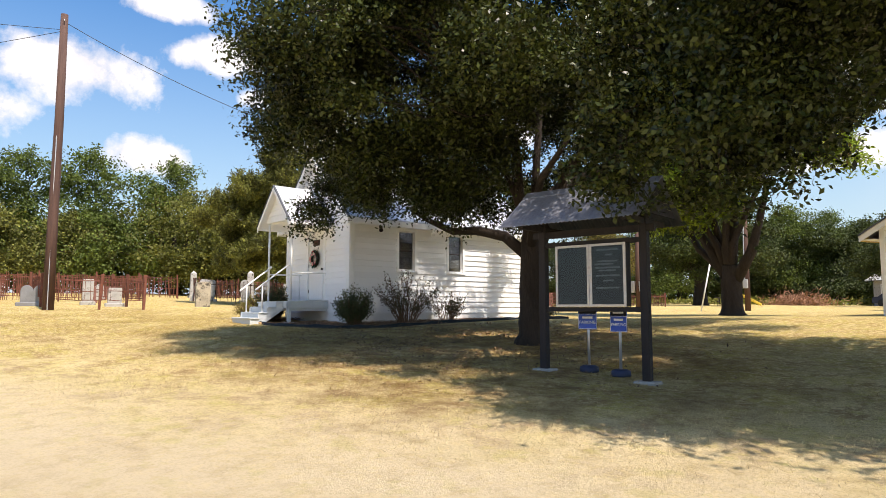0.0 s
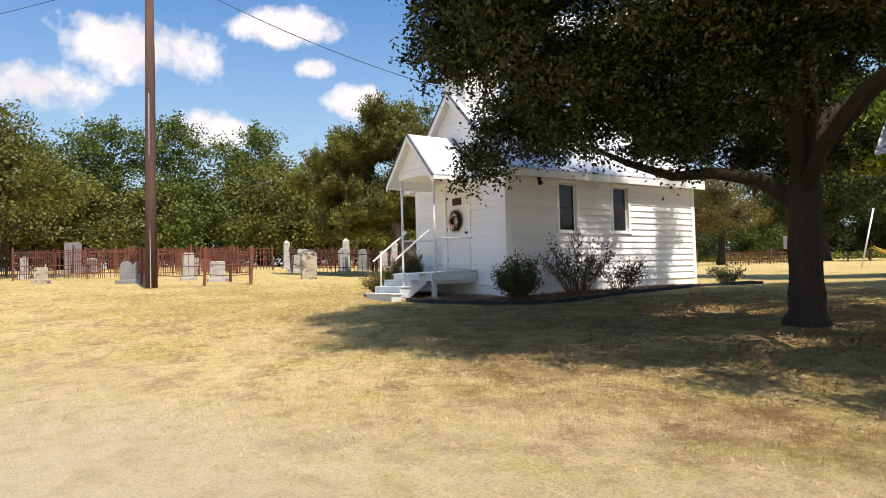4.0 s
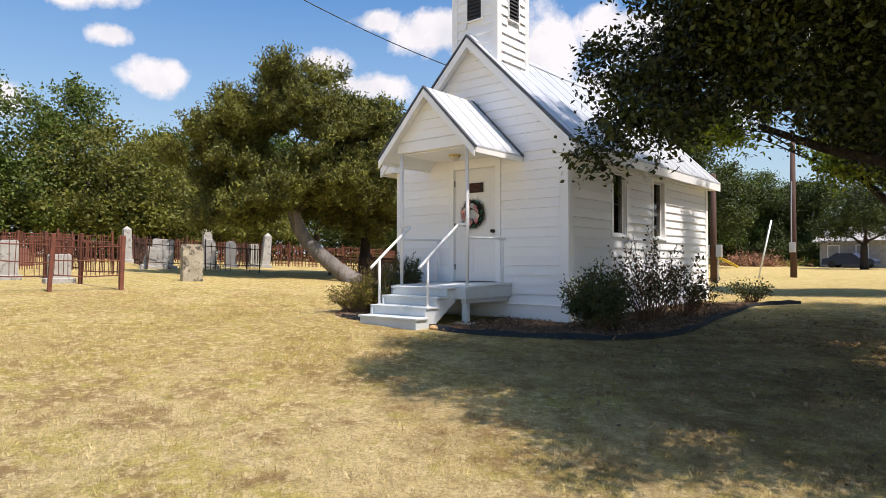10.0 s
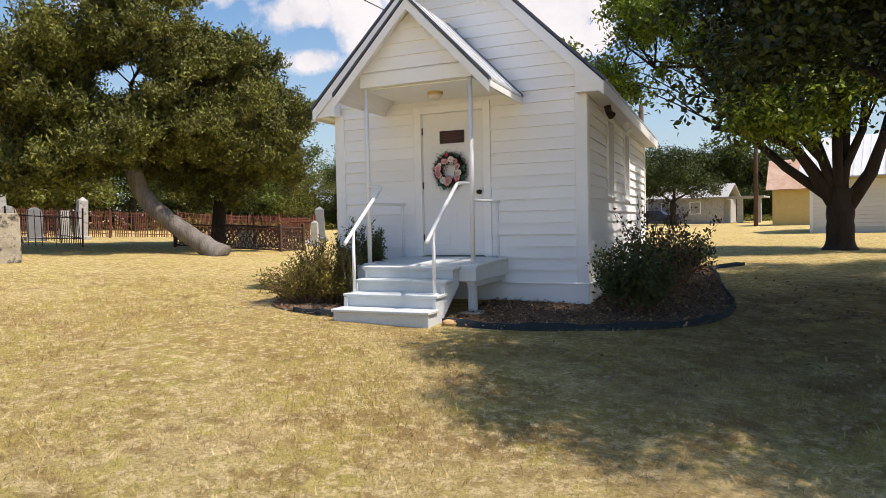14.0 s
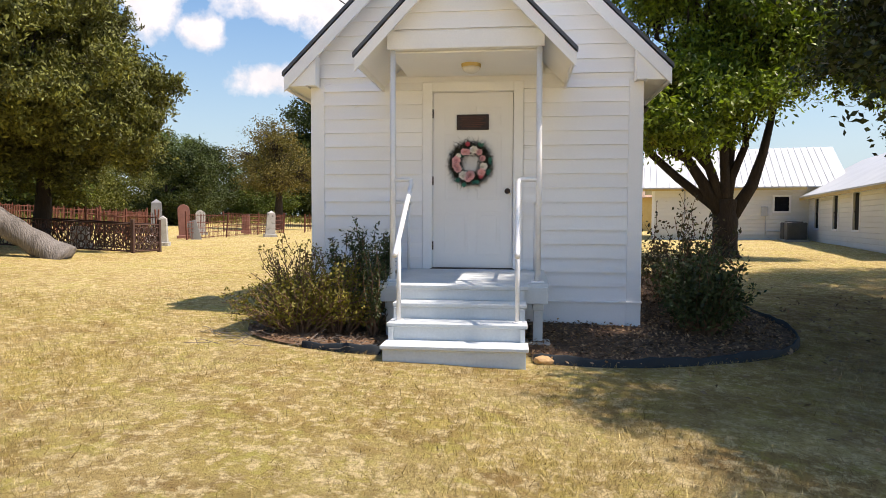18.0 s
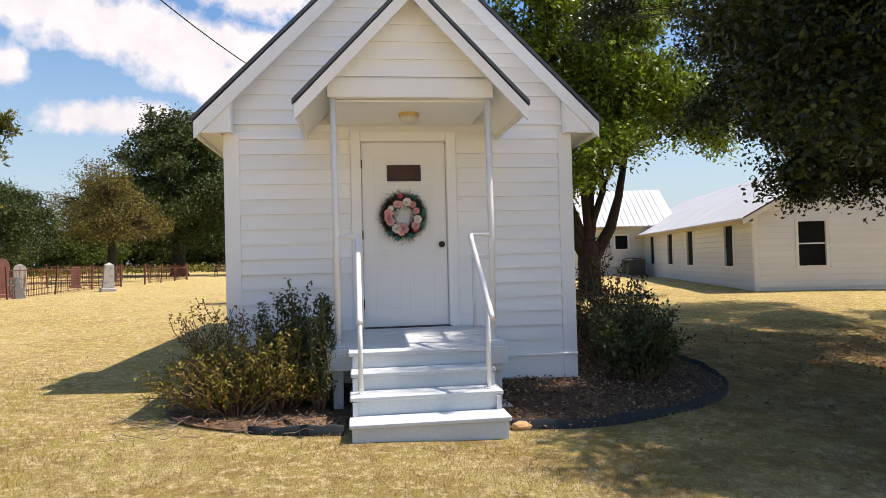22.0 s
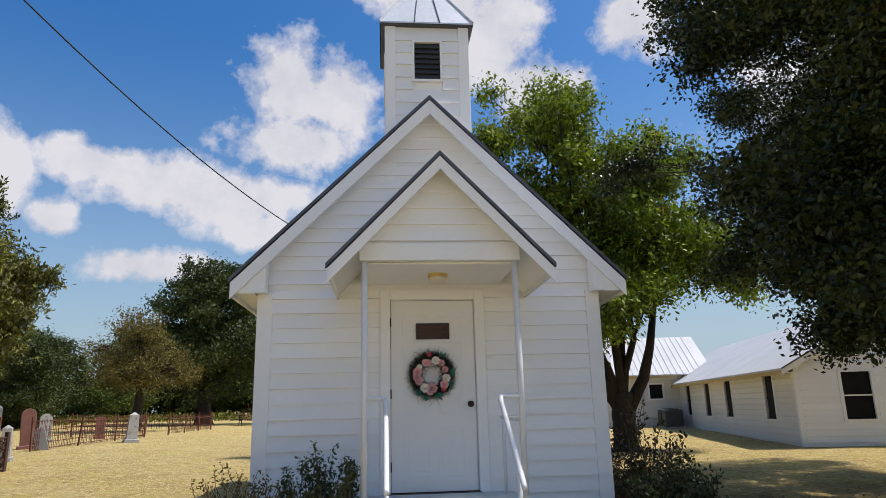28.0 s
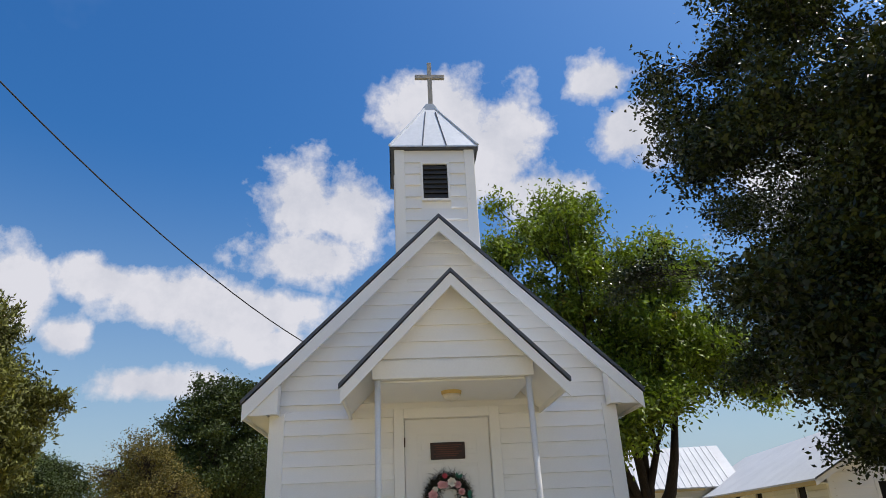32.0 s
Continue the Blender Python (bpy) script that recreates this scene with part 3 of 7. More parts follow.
box_part("inner_floor", (-HALF + 0.12, HALF - 0.12, 0.12, DEEP - 0.12, 0.5, 0.6), DARKVOID, chapel, 0)
box_part("inner_ceiling", (-HALF + 0.12, HALF - 0.12, 0.12, DEEP - 0.12, EAVE - 0.06, EAVE - 0.01), CURTAIN, chapel, 0)

LAP = 0.160


def lap_board(parent, spot, u0, u1, z0, z1, v0=None, v1=None, groove=0.016, mat=None):
    """One clapboard: thick at its lower edge. spot(u, out, z) gives the place; v0, v1: ends of the upper edge."""
    v0, v1 = u0 if v0 is None else v0, u1 if v1 is None else v1
    j = random.uniform(-0.002, 0.002)
    low, top = 0.031 + j, 0.005
    z0 += groove
    pts = [spot(u0, 0, z0), spot(u1, 0, z0), spot(v1, 0, z1), spot(v0, 0, z1), spot(u0, low, z0 + j), spot(u1, low, z0 + j), spot(v1, top, z1), spot(v0, top, z1)]
    bm = bmesh.new()
    vs = [bm.verts.new(p) for p in pts]
    for q in ((4, 5, 6, 7), (0, 4, 7, 3), (1, 2, 6, 5), (0, 1, 5, 4), (3, 7, 6, 2)):
        bm.faces.new([vs[i] for i in q])
    bmesh.ops.recalc_face_normals(bm, faces=bm.faces)
    part("clapboard", bm, mat or WHITE, parent)


def on_front(u, o, z):
    return (u, -o, z)


def on_right(u, o, z):
    return (HALF + o, u, z)


def on_left(u, o, z):
    return (-HALF - o, u, z)


def on_rear(u, o, z):
    return (u, DEEP + o, z)


CW = 0.13
z = 0.27
while z < EAVE - 0.02:
    t = min(z + LAP + 0.02, EAVE)
    if z + LAP < DZ0 - 0.03:
        lap_board(front, on_front, -HALF + CW, HALF - CW, z, t)
    elif z < DZ1 + 0.1:
        lap_board(front, on_front, -HALF + CW, DX0 - 0.115, z, t)
        lap_board(front, on_front, DX1 + 0.115, HALF - CW, z, t)
    else:
        lap_board(front, on_front, -HALF + CW, HALF - CW, z, t)
    cuts = [CW - 0.02]
    if z + LAP > WZ0 - 0.06 and z < WZ1 + 0.06:
        cuts += [WY[0][0] - 0.085, WY[0][1] + 0.085, WY[1][0] - 0.085, WY[1][1] + 0.085]
    cuts.append(DEEP - CW + 0.02)
    for a, b in zip(cuts[::2], cuts[1::2]):
        lap_board(right, on_right, a, b, z, t)
    lap_board(left, on_left, CW, DEEP - CW, z, t)
    lap_board(rear, on_rear, -HALF + CW, HALF - CW, z, t)
    z += LAP
while z < 4.80:
    w0, w1 = min(HALF - 0.02, 4.92 - z), min(HALF - 0.02, 4.92 - z - LAP - 0.02)
    lap_board(gable, on_front, -w0, w0, z, z + LAP + 0.02, -max(w1, 0.02), max(w1, 0.02))
    z += LAP
# skirt, corner boards
for nm, d in (("skirt_board", (-HALF + CW - 0.01, HALF - CW + 0.01, -0.024, -0.001, -0.08, 0.262)),
              ("skirt_board", (HALF + 0.001, HALF + 0.024, 0.0, DEEP, -0.08, 0.262)),
              ("skirt_board", (-HALF - 0.024, -HALF - 0.001, 0.0, DEEP, -0.08, 0.262)),
              ("water_table", (-HALF - 0.03, HALF + 0.03, -0.05, -0.001, 0.262, 0.285)),
              ("water_table", (HALF + 0.001, HALF + 0.05, 0.0, DEEP, 0.262, 0.285)),
              ("corner_board", (-HALF - 0.03, -HALF + CW, -0.034, -0.001, -0.06, EAVE - 0.02)), ("corner_board", (HALF - CW, HALF + 0.03, -0.034, -0.001, -0.06, EAVE - 0.02)),
              ("corner_board", (HALF + 0.001, HALF + 0.034, 0.0, CW, -0.06, EAVE - 0.02)), ("corner_board", (HALF + 0.001, HALF + 0.034, DEEP - CW, DEEP + 0.02, -0.06, EAVE - 0.02)),
              ("corner_board", (-HALF - 0.034, -HALF - 0.001, 0.0, CW, -0.06, EAVE - 0.02))):
    box_part(nm, d, TRIM, chapel)

# main roof
RX, RZE, RZA, RY0, RY1 = 2.155, 2.885, 5.02, -0.245, 6.93


def roof_side(name, sign, rx, rze, rza, y0, y1, thick, mat, parent, label=""):
    k = (rza - rze) / rx
    return part(name, prism(bmesh.new(), [(0, rza - thick), (sign * rx, rze - thick), (sign * rx, rze), (0, rza)], y0, y1), mat, parent, label)


for sign in (-1, 1):
    deck = roof_side("roof_panel", sign, RX, RZE, RZA, RY0 + 0.03, RY1, 0.03, ROOF, chapel, "bright galvanised metal roof sheets")
    for i in range(13):
        y = RY0 + 0.3 + i * 0.55
        bm = bmesh.new()
        prism(bm, [(sign * 0.02, RZA - 0.025), (sign * RX, RZE - 0.005), (sign * RX, RZE + 0.014), (sign * 0.02, RZA - 0.006)], y - 0.012, y + 0.012)
        part("roof_rib", bm, ROOF, deck)
    roof_side("drip_edge", sign, RX + 0.015, RZE - 0.005, RZA + 0.012, RY0 - 0.012, RY0 + 0.05, 0.045, EDGE, chapel, "dark metal rake edge")
    roof_side("rake_board", sign, RX - 0.005, RZE - 0.055, RZA - 0.045, RY0, RY0 + 0.028, 0.17, TRIM, chapel)
    roof_side("rake_soffit", sign, RX - 0.01, RZE - 0.06, RZA - 0.05, RY0 + 0.03, -0.002, 0.03, TRIM, chapel)
    box_part("eave_board", (min(sign * (RX - 0.028), sign * RX), max(sign * (RX - 0.028), sign * RX), RY0 + 0.03, RY1 - 0.01, RZE - 0.20, RZE - 0.036), TRIM, chapel)
    a, b = sorted((sign * (HALF + 0.036), sign * (RX - 0.03)))
    box_part("eave_soffit", (a, b, RY0 + 0.032, RY1 - 0.02, RZE - 0.165, RZE - 0.15), TRIM, chapel)
    ret = [(sign * (RX - 0.01), RZE - 0.155), (sign * (HALF - 0.08), RZE - 0.155), (sign * (HALF - 0.08), RZE + 0.26), (sign * (RX - 0.01), RZE - 0.10)]
    part("eave_return", prism(bmesh.new(), ret, RY0 + 0.002 + 0.03, RY0 + 0.05), TRIM, chapel)
    box_part("return_end", (*sorted((sign * (HALF - 0.08), sign * (HALF - 0.06))), RY0 + 0.052, -0.036, RZE - 0.155, RZE + 0.2), TRIM, chapel)
    box_part("return_soffit", (*sorted((sign * (HALF - 0.058), sign * (RX - 0.032))), RY0 + 0.052, -0.038, RZE - 0.145, RZE - 0.13), TRIM, chapel)
part("ridge_cap", prism(bmesh.new(), [(-0.13, RZA - 0.10), (0, RZA + 0.03), (0.13, RZA - 0.10), (0.13, RZA - 0.115), (0, RZA + 0.012), (-0.13, RZA - 0.115)], RY0 + 0.06, RY1), ROOF, chapel)
roof_side("rake_board", 1, RX - 0.005, RZE - 0.04, RZA - 0.04, RY1 - 0.03, RY1 - 0.002, 0.17, TRIM, chapel)
roof_side("rake_board", -1, RX - 0.005, RZE - 0.04, RZA - 0.04, RY1 - 0.03, RY1 - 0.002, 0.17, TRIM, chapel)
# two flood lamps under the side eave
for y in (0.9, 2.75):
    part("eave_lamp", tube(bmesh.new(), [(HALF + 0.14, y, 2.71), (HALF + 0.16, y, 2.62), (HALF + 0.21, y - 0.03, 2.56)], [0.05, 0.045, 0.06], 12), BRASS if y < 1 else TRIM, chapel, "small flood lamp under the eave")

# side windows
for a, b in WY:
    win = box_part("window", (HALF - 0.07, HALF - 0.055, a + 0.03, b - 0.03, WZ0 + 0.03, WZ1 - 0.03), PANE, chapel, 0, "tall dark glass pane")
    win.visible_shadow = False
    for nm, d in (("casing", (HALF + 0.001, HALF + 0.036, a - 0.085, a - 0.002, WZ0 - 0.03, WZ1 + 0.085)), ("casing", (HALF + 0.001, HALF + 0.036, b + 0.002, b + 0.085, WZ0 - 0.03, WZ1 + 0.085)),
                  ("casing", (HALF + 0.001, HALF + 0.036, a - 0.002, b + 0.002, WZ1 + 0.002, WZ1 + 0.085)), ("sill", (HALF - 0.04, HALF + 0.05, a - 0.10, b + 0.10, WZ0 - 0.065, WZ0 - 0.032)),
                  ("sash", (HALF - 0.09, HALF - 0.045, a, a + 0.022, WZ0, WZ1)), ("sash", (HALF - 0.09, HALF - 0.045, b - 0.022, b, WZ0, WZ1)),
                  ("sash", (HALF - 0.09, HALF - 0.045, a + 0.022, b - 0.022, WZ0, WZ0 + 0.025)), ("sash", (HALF - 0.09, HALF - 0.045, a + 0.022, b - 0.022, WZ1 - 0.025, WZ1)),
                  ("meeting_rail", (HALF - 0.088, HALF - 0.05, a + 0.022, b - 0.022, 2.04, 2.065))):
        box_part(nm, d, BRASS if nm == "meeting_rail" else TRIM, win)
    box_part("blind", (HALF - 0.14, HALF - 0.13, a + 0.02, b - 0.02, WZ0, WZ0 + 0.40), CURTAIN, win, 0.001, "pale half curtain behind the glass")

# door
door = box_part("door", (DX0 + 0.006, DX1 - 0.006, 0.012, 0.055, DZ0, DZ1 - 0.006), DOORP, chapel, 0.003, "closed white panelled door")
for x0, x1, z0, z1 in ((-0.33, -0.04, 2.28, 2.50), (0.04, 0.33, 2.28, 2.50), (-0.33, -0.04, 1.42, 2.20), (0.04, 0.33, 1.42, 2.20), (-0.33, -0.04, 0.80, 1.30), (0.04, 0.33, 0.80, 1.30)):
    bm = bmesh.new()
    for d in ((x0, x1, z0, z0 + 0.018), (x0, x1, z1 - 0.018, z1), (x0, x0 + 0.018, z0 + 0.018, z1 - 0.018), (x1 - 0.018, x1, z0 + 0.018, z1 - 0.018)):
        box(bm, d[0], d[1], 0.0092, 0.0125, d[2], d[3], 0.0012)
    box(bm, x0 + 0.05, x1 - 0.05, 0.0098, 0.0125, z0 + 0.05, z1 - 0.05, 0.0015)
    part("panel", bm, DOORP, door)
part("door_knob", tube(bmesh.new(), [(0.40, 0.012, 1.53), (0.40, 0.0, 1.53), (0.40, -0.02, 1.53), (0.40, -0.035, 1.53), (0.40, -0.055, 1.53), (0.40, -0.066, 1.53)], [0.033, 0.033, 0.012, 0.024, 0.03, 0.016], 14), BRASS, door, "dark bronze knob", True)
for hz in (0.9, 1.65, 2.42):
    box_part("hinge", (DX0 - 0.004, DX0 + 0.012, -0.004, 0.012, hz - 0.05, hz + 0.05), BRASS, door, 0.002)
box_part("threshold", (DX0 - 0.02, DX1 + 0.02, -0.05, 0.10, DZ0 - 0.035, DZ0 - 0.006), BRASS, chapel)
for d in ((DX0 - 0.112, DX0 - 0.002, -0.036, 0.0, DZ0 - 0.03, DZ1 + 0.11), (DX1 + 0.002, DX1 + 0.112, -0.036, 0.0, DZ0 - 0.03, DZ1 + 0.11), (DX0 - 0.002, DX1 + 0.002, -0.036, 0.0, DZ1 + 0.002, DZ1 + 0.11),
          (DX0 - 0.02, DX0 + 0.002, 0.0, 0.1, DZ0, DZ1), (DX1 - 0.002, DX1 + 0.02, 0.0, 0.1, DZ0, DZ1), (DX0 - 0.02, DX1 + 0.02, 0.0, 0.1, DZ1 - 0.002, DZ1 + 0.02)):
    box_part("door_casing", d, TRIM, chapel)
plaque = tagged(box_part("plaque", (-0.185, 0.185, -0.014, 0.0055, 2.23, 2.405), BRASS, None, 0.004), "dark bronze plaque with raised lines on the door", "plaque")
for i in range(6):
    box_part("text_bar", (-0.15 + 0.02 * (i % 2), 0.15 - 0.03 * (i % 3), -0.017, -0.0135, 2.37 - i * 0.022, 2.378 - i * 0.022), RUST, plaque, 0.001, "worn bronze lettering line")

# porch
PX, PZE, PZA, PY = 1.045, 2.785, 3.865, -1.40
for sign in (-1, 1):
    deck = roof_side("porch_roof_panel", sign, PX, PZE, PZA, PY + 0.03, -0.03, 0.028, ROOF, chapel, "spotted galvanised porch roof")
    for i in range(4):
        y = PY + 0.2 + i * 0.36
        part("roof_rib", prism(bmesh.new(), [(sign * 0.02, PZA - 0.022), (sign * PX, PZE - 0.005), (sign * PX, PZE + 0.012), (sign * 0.02, PZA - 0.007)], y - 0.01, y + 0.01), ROOF, deck)
    roof_side("drip_edge", sign, PX + 0.012, PZE - 0.005, PZA + 0.01, PY - 0.012, PY + 0.045, 0.04, EDGE, chapel)
    roof_side("drip_edge", sign, PX + 0.012, PZE + 0.012, PZA + 0.016, -0.10, -0.028, 0.03, EDGE, chapel, "dark flashing along the wall")
    roof_side("rake_board", sign, PX - 0.005, PZE - 0.05, PZA - 0.04, PY, PY + 0.026, 0.13, TRIM, chapel)
    roof_side("porch_soffit", sign, PX - 0.01, PZE - 0.05, PZA - 0.04, PY + 0.03, -0.03, 0.018, TRIM, chapel)
    box_part("eave_board", (*sorted((sign * (PX - 0.024), sign * PX)), PY + 0.03, -0.03, PZE - 0.115, PZE - 0.034), TRIM, chapel)
    box_part("porch_beam", (*sorted((sign * 0.66, sign * 0.75)), -1.10, -0.04, 2.86, 3.0), TRIM, chapel)
tym = part("porch_gable", prism(bmesh.new(), [(-0.75, 2.855), (0.75, 2.855), (0.75, 3.03), (0.0, 3.78), (-0.75, 3.03)], -1.18, -1.10), TRIM, chapel)
box_part("header_board", (-0.76, 0.76, -1.212, -1.182, 2.85, 3.02), TRIM, chapel)
for i in range(4):
    z0 = 3.025 + i * LAP
    w0, w1 = 3.78 - z0, max(3.78 - z0 - LAP - 0.02, 0.02)

    def on_tym(u, o, zz):
        return (u, -1.18 - o, zz)
    lap_board(tym, on_tym, -w0, w0, z0, z0 + LAP + 0.02, -w1, w1)
box_part("porch_ceiling", (-0.75, 0.75, -1.10, -0.03, 2.835, 2.853), TRIM, chapel, 0.002)
light = thing("porch_light", pose(0.02, -0.6, 2.835), "round frosted ceiling light with a metal rim", "lamp")
part("rim", tube(bmesh.new(), [(0, 0, 0.0), (0, 0, -0.035)], [0.105, 0.1], 24), SHEDY, light, "tan metal rim")
part("globe", tube(bmesh.new(), [(0, 0, -0.035), (0, 0, -0.06), (0, 0, -0.085), (0, 0, -0.1)], [0.095, 0.09, 0.065, 0.02], 24), LAMPGLASS, light, "frosted glass bowl", True)

# platform and stairs
stoop = thing("porch_stairs", pose(0, 0, 0), "grey painted wooden stoop with three worn steps", "stairs")


def sloped(name, x0, x1, y0, y1, z0, z1, thick, mat, parent, bevel=0.006):
    """A board from y0 (height z0) to y1 (height z1)."""
    bm = prism(bmesh.new(), [(y0, z0 - thick), (y1, z1 - thick), (y1, z1), (y0, z0)], x0, x1, "x")
    bmesh.ops.bevel(bm, geom=bm.edges[:], offset=bevel, segments=1, affect="EDGES")
    return part(name, bm, mat, parent)


edges_y = [-1.52, -1.30, -1.04, -0.78, -0.52, -0.27, -0.04]
for a, b in zip(edges_y, edges_y[1:]):
    wx = 0.62 if b <= -1.25 else 0.82
    za, zb = 0.585 + (a + 1.5) / 1.5 * 0.05, 0.585 + (b + 1.5) / 1.5 * 0.05
    sloped("deck_board", -wx, wx, a + 0.002, b - 0.002, za, zb, 0.035, STEP, stoop, 0.004)
box_part("rim_joist", (0.775, 0.81, -1.28, -0.04, 0.40, 0.585), STEP, stoop)
box_part("rim_joist", (-0.81, -0.775, -1.28, -0.04, 0.40, 0.585), STEP, stoop)
box_part("rim_joist", (-0.81, 0.81, -1.318, -1.282, 0.40, 0.56), STEP, stoop)
for i, (yf, zt) in enumerate(((-2.26, 0.152), (-2.0, 0.302), (-1.75, 0.446))):
    wx = 0.615 - 0.006 * i
    nxt = (-2.0, -1.75, -1.5)[i]
    box_part("tread", (-wx, wx, yf, nxt + 0.02, zt - 0.036, zt), STEP, stoop, 0.007)
    box_part("riser", (-wx + 0.02, wx - 0.02, yf + 0.025, yf + 0.048, zt - 0.155 if i else -0.09, zt - 0.037), STEP, stoop, 0.003)
box_part("riser", (-0.59, 0.59, -1.5, -1.478, 0.447, 0.548), STEP, stoop, 0.003)
for sx in (-1, 1):
    prof = [(-2.21, -0.08), (-1.95, -0.08), (-1.30, 0.36), (-1.30, 0.54), (-1.50, 0.54), (-1.51, 0.405), (-1.76, 0.405), (-1.765, 0.262), (-2.01, 0.262), (-2.015, 0.113), (-2.21, 0.113)]
    part("stringer", prism(bmesh.new(), prof, *sorted((sx * 0.55, sx * 0.588)), axis="x"), STEP, stoop)
for sx in (-0.72, 0.72):
    box_part("support_post", (sx - 0.045, sx + 0.045, -1.24, -1.15, 0.03, 0.40), STEP, stoop)
    box_part("bearer", (sx - 0.05, sx + 0.05, -1.26, -0.06, 0.33, 0.398), STEP, stoop)
    tagged(box_part("concrete_footing", (sx - 0.14, sx + 0.12, -1.34, -1.08, -0.07, 0.03), CONCRETE, None, 0.012), "rough concrete pad under the stoop post", "footing", "stoop footings")

# porch posts and rails
rails = thing("porch_railing", pose(0, 0, 0), "white painted pipe posts and handrails of the porch", "railing")
for sx in (-1, 1):
    x = sx * 0.715
    part("pipe_post", tube(bmesh.new(), [(x, -1.15, 0.60), (x + 0.004, -1.15, 1.7), (x, -1.15, 2.85)], 0.029, 12), PIPE, rails, "chipped white pipe post", True)
    box_part("base_plate", (x - 0.06, x + 0.06, -1.21, -1.09, 0.592, 0.606), PIPE, rails, 0.003)
    xr = sx * 0.52
    part("handrail", tube(bmesh.new(), [(x, -1.15, 1.585), (xr + sx * 0.04, -1.15, 1.59), (xr + sx * 0.01, -1.155, 1.58), (xr, -1.19, 1.545), (xr, -1.45, 1.36), (xr, -1.75, 1.135), (xr, -2.05, 0.905), (xr, -2.075, 0.885)], 0.023, 12), PIPE, rails, "", True)
    part("rail_post", tube(bmesh.new(), [(xr, -1.88, 0.300), (xr, -1.88, 1.03)], 0.02, 12), PIPE, rails, "", True)
    part("side_rail", tube(bmesh.new(), [(x, -1.15, 1.375), (x, -0.2, 1.385), (x, -0.10, 1.385)], 0.02, 12), PIPE, rails, "", True)
    part("side_post", tube(bmesh.new(), [(x - sx * 0.0, -0.17, 0.63), (x, -0.17, 1.372)], 0.018, 12), PIPE, rails, "", True)
    part("foot_flange", tube(bmesh.new(), [(xr, -1.88, 0.302), (xr, -1.88, 0.312)], 0.045, 14), PIPE, rails)

# steeple
steeple = thing("steeple", pose(0, 0.5, 4.0), "square white louvred steeple with metal cap", "steeple")
SW = 0.485
tower = part("tower", box(bmesh.new(), -SW, SW, -0.48, 0.48, 0.0, 2.08), WHITE, steeple)
TZ0, TZ1 = 1.36, 1.855


def tower_face(k):
    turn = Matrix.Rotation(k * math.pi / 2, 4, "Z")

    def spot(u, o, zz):
        return turn @ Vector((u, -0.482 - o, zz))
    zz = 0.22
    while zz < 2.0:
        t = min(zz + 0.185, 2.07)
        if t > TZ0 and zz < TZ1:
            lap_board(tower, spot, -0.39, -0.185, zz, t)
            lap_board(tower, spot, 0.185, 0.39, zz, t)
        else:
            lap_board(tower, spot, -0.39, 0.39, zz, t)
        zz += 0.165
    for x0, x1 in ((-0.51, -0.385), (0.385, 0.51)):
        box_part("corner_board", (x0, x1, -0.515, -0.484, 0.0, 2.07), TRIM, tower, 0.003, m=turn)
    lv = box_part("louvre", (-0.158, 0.158, -0.486, -0.483, TZ0, TZ1), SCREEN, steeple, 0, "dark slatted louvre", m=turn)
    for x0, x1, a, b in ((-0.185, -0.156, TZ0 - 0.03, TZ1 + 0.03), (0.156, 0.185, TZ0 - 0.03, TZ1 + 0.03), (-0.156, 0.156, TZ1, TZ1 + 0.03), (-0.156, 0.156, TZ0 - 0.03, TZ0)):
        box_part("louvre_frame", (x0, x1, -0.525, -0.484, a, b), TRIM, lv, 0.002, m=turn)
    for i in range(7):
        c = TZ0 + 0.04 + i * 0.068
        bm = prism(bmesh.new(), [(-0.52, c - 0.028), (-0.515, c - 0.034), (-0.488, c + 0.03), (-0.493, c + 0.034)], -0.155, 0.155, "x")
        bmesh.ops.transform(bm, matrix=turn, verts=bm.verts)
        part("slat", bm, LOUVRE, lv)


for k in range(4):
    tower_face(k)
box_part("cornice", (-0.56, 0.56, -0.555, 0.555, 2.075, 2.10), EDGE, steeple, 0.002, "dark underside of the cap")
cap = part("cap_roof", bmesh.new(), ROOF, steeple)
bm = bmesh.new()
base = [bm.verts.new(p) for p in ((-0.575, -0.57, 2.10), (0.575, -0.57, 2.10), (0.575, 0.57, 2.10), (-0.575, 0.57, 2.10))]
topv = [bm.verts.new(p) for p in ((-0.05, -0.05, 3.06), (0.05, -0.05, 3.06), (0.05, 0.05, 3.06), (-0.05, 0.05, 3.06))]
lowv = [bm.verts.new(v.co + Vector((0, 0, -0.02))) for v in base]
for i in range(4):
    bm.faces.new((base[i], base[(i + 1) % 4], topv[(i + 1) % 4], topv[i]))
    bm.faces.new((lowv[i], lowv[(i + 1) % 4], base[(i + 1) % 4], base[i]))
bm.faces.new(topv)
bm.to_mesh(cap.data)
bm.free()
for k in range(4):
    turn = Matrix.Rotation(k * math.pi / 2, 4, "Z")
    for u in (-0.15, 0.16):
        p = [turn @ Vector(v) for v in ((u, -0.575, 2.10), (u * 0.45, -0.075 - abs(u) * 0.4, 3.06 - abs(u) * 0.55 - 0.06))]
        part("seam", tube(bmesh.new(), p, 0.008, 6), EDGE, cap)
    p = [turn @ Vector(v) for v in ((-0.575, -0.57, 2.105), (-0.05, -0.05, 3.065))]
    part("hip_cap", tube(bmesh.new(), p, 0.014, 6), ROOF, cap)
part("cap_flange", prism(bmesh.new(), [(-0.13, 2.97), (0.13, 2.97), (0.05, 3.09), (-0.05, 3.09)], -0.09, 0.09), ROOF, steeple)
cross = thing("rooftop_cross", pose(0.02, 0.5, 7.05), "weathered whitewashed wooden cross on the steeple", "cross")
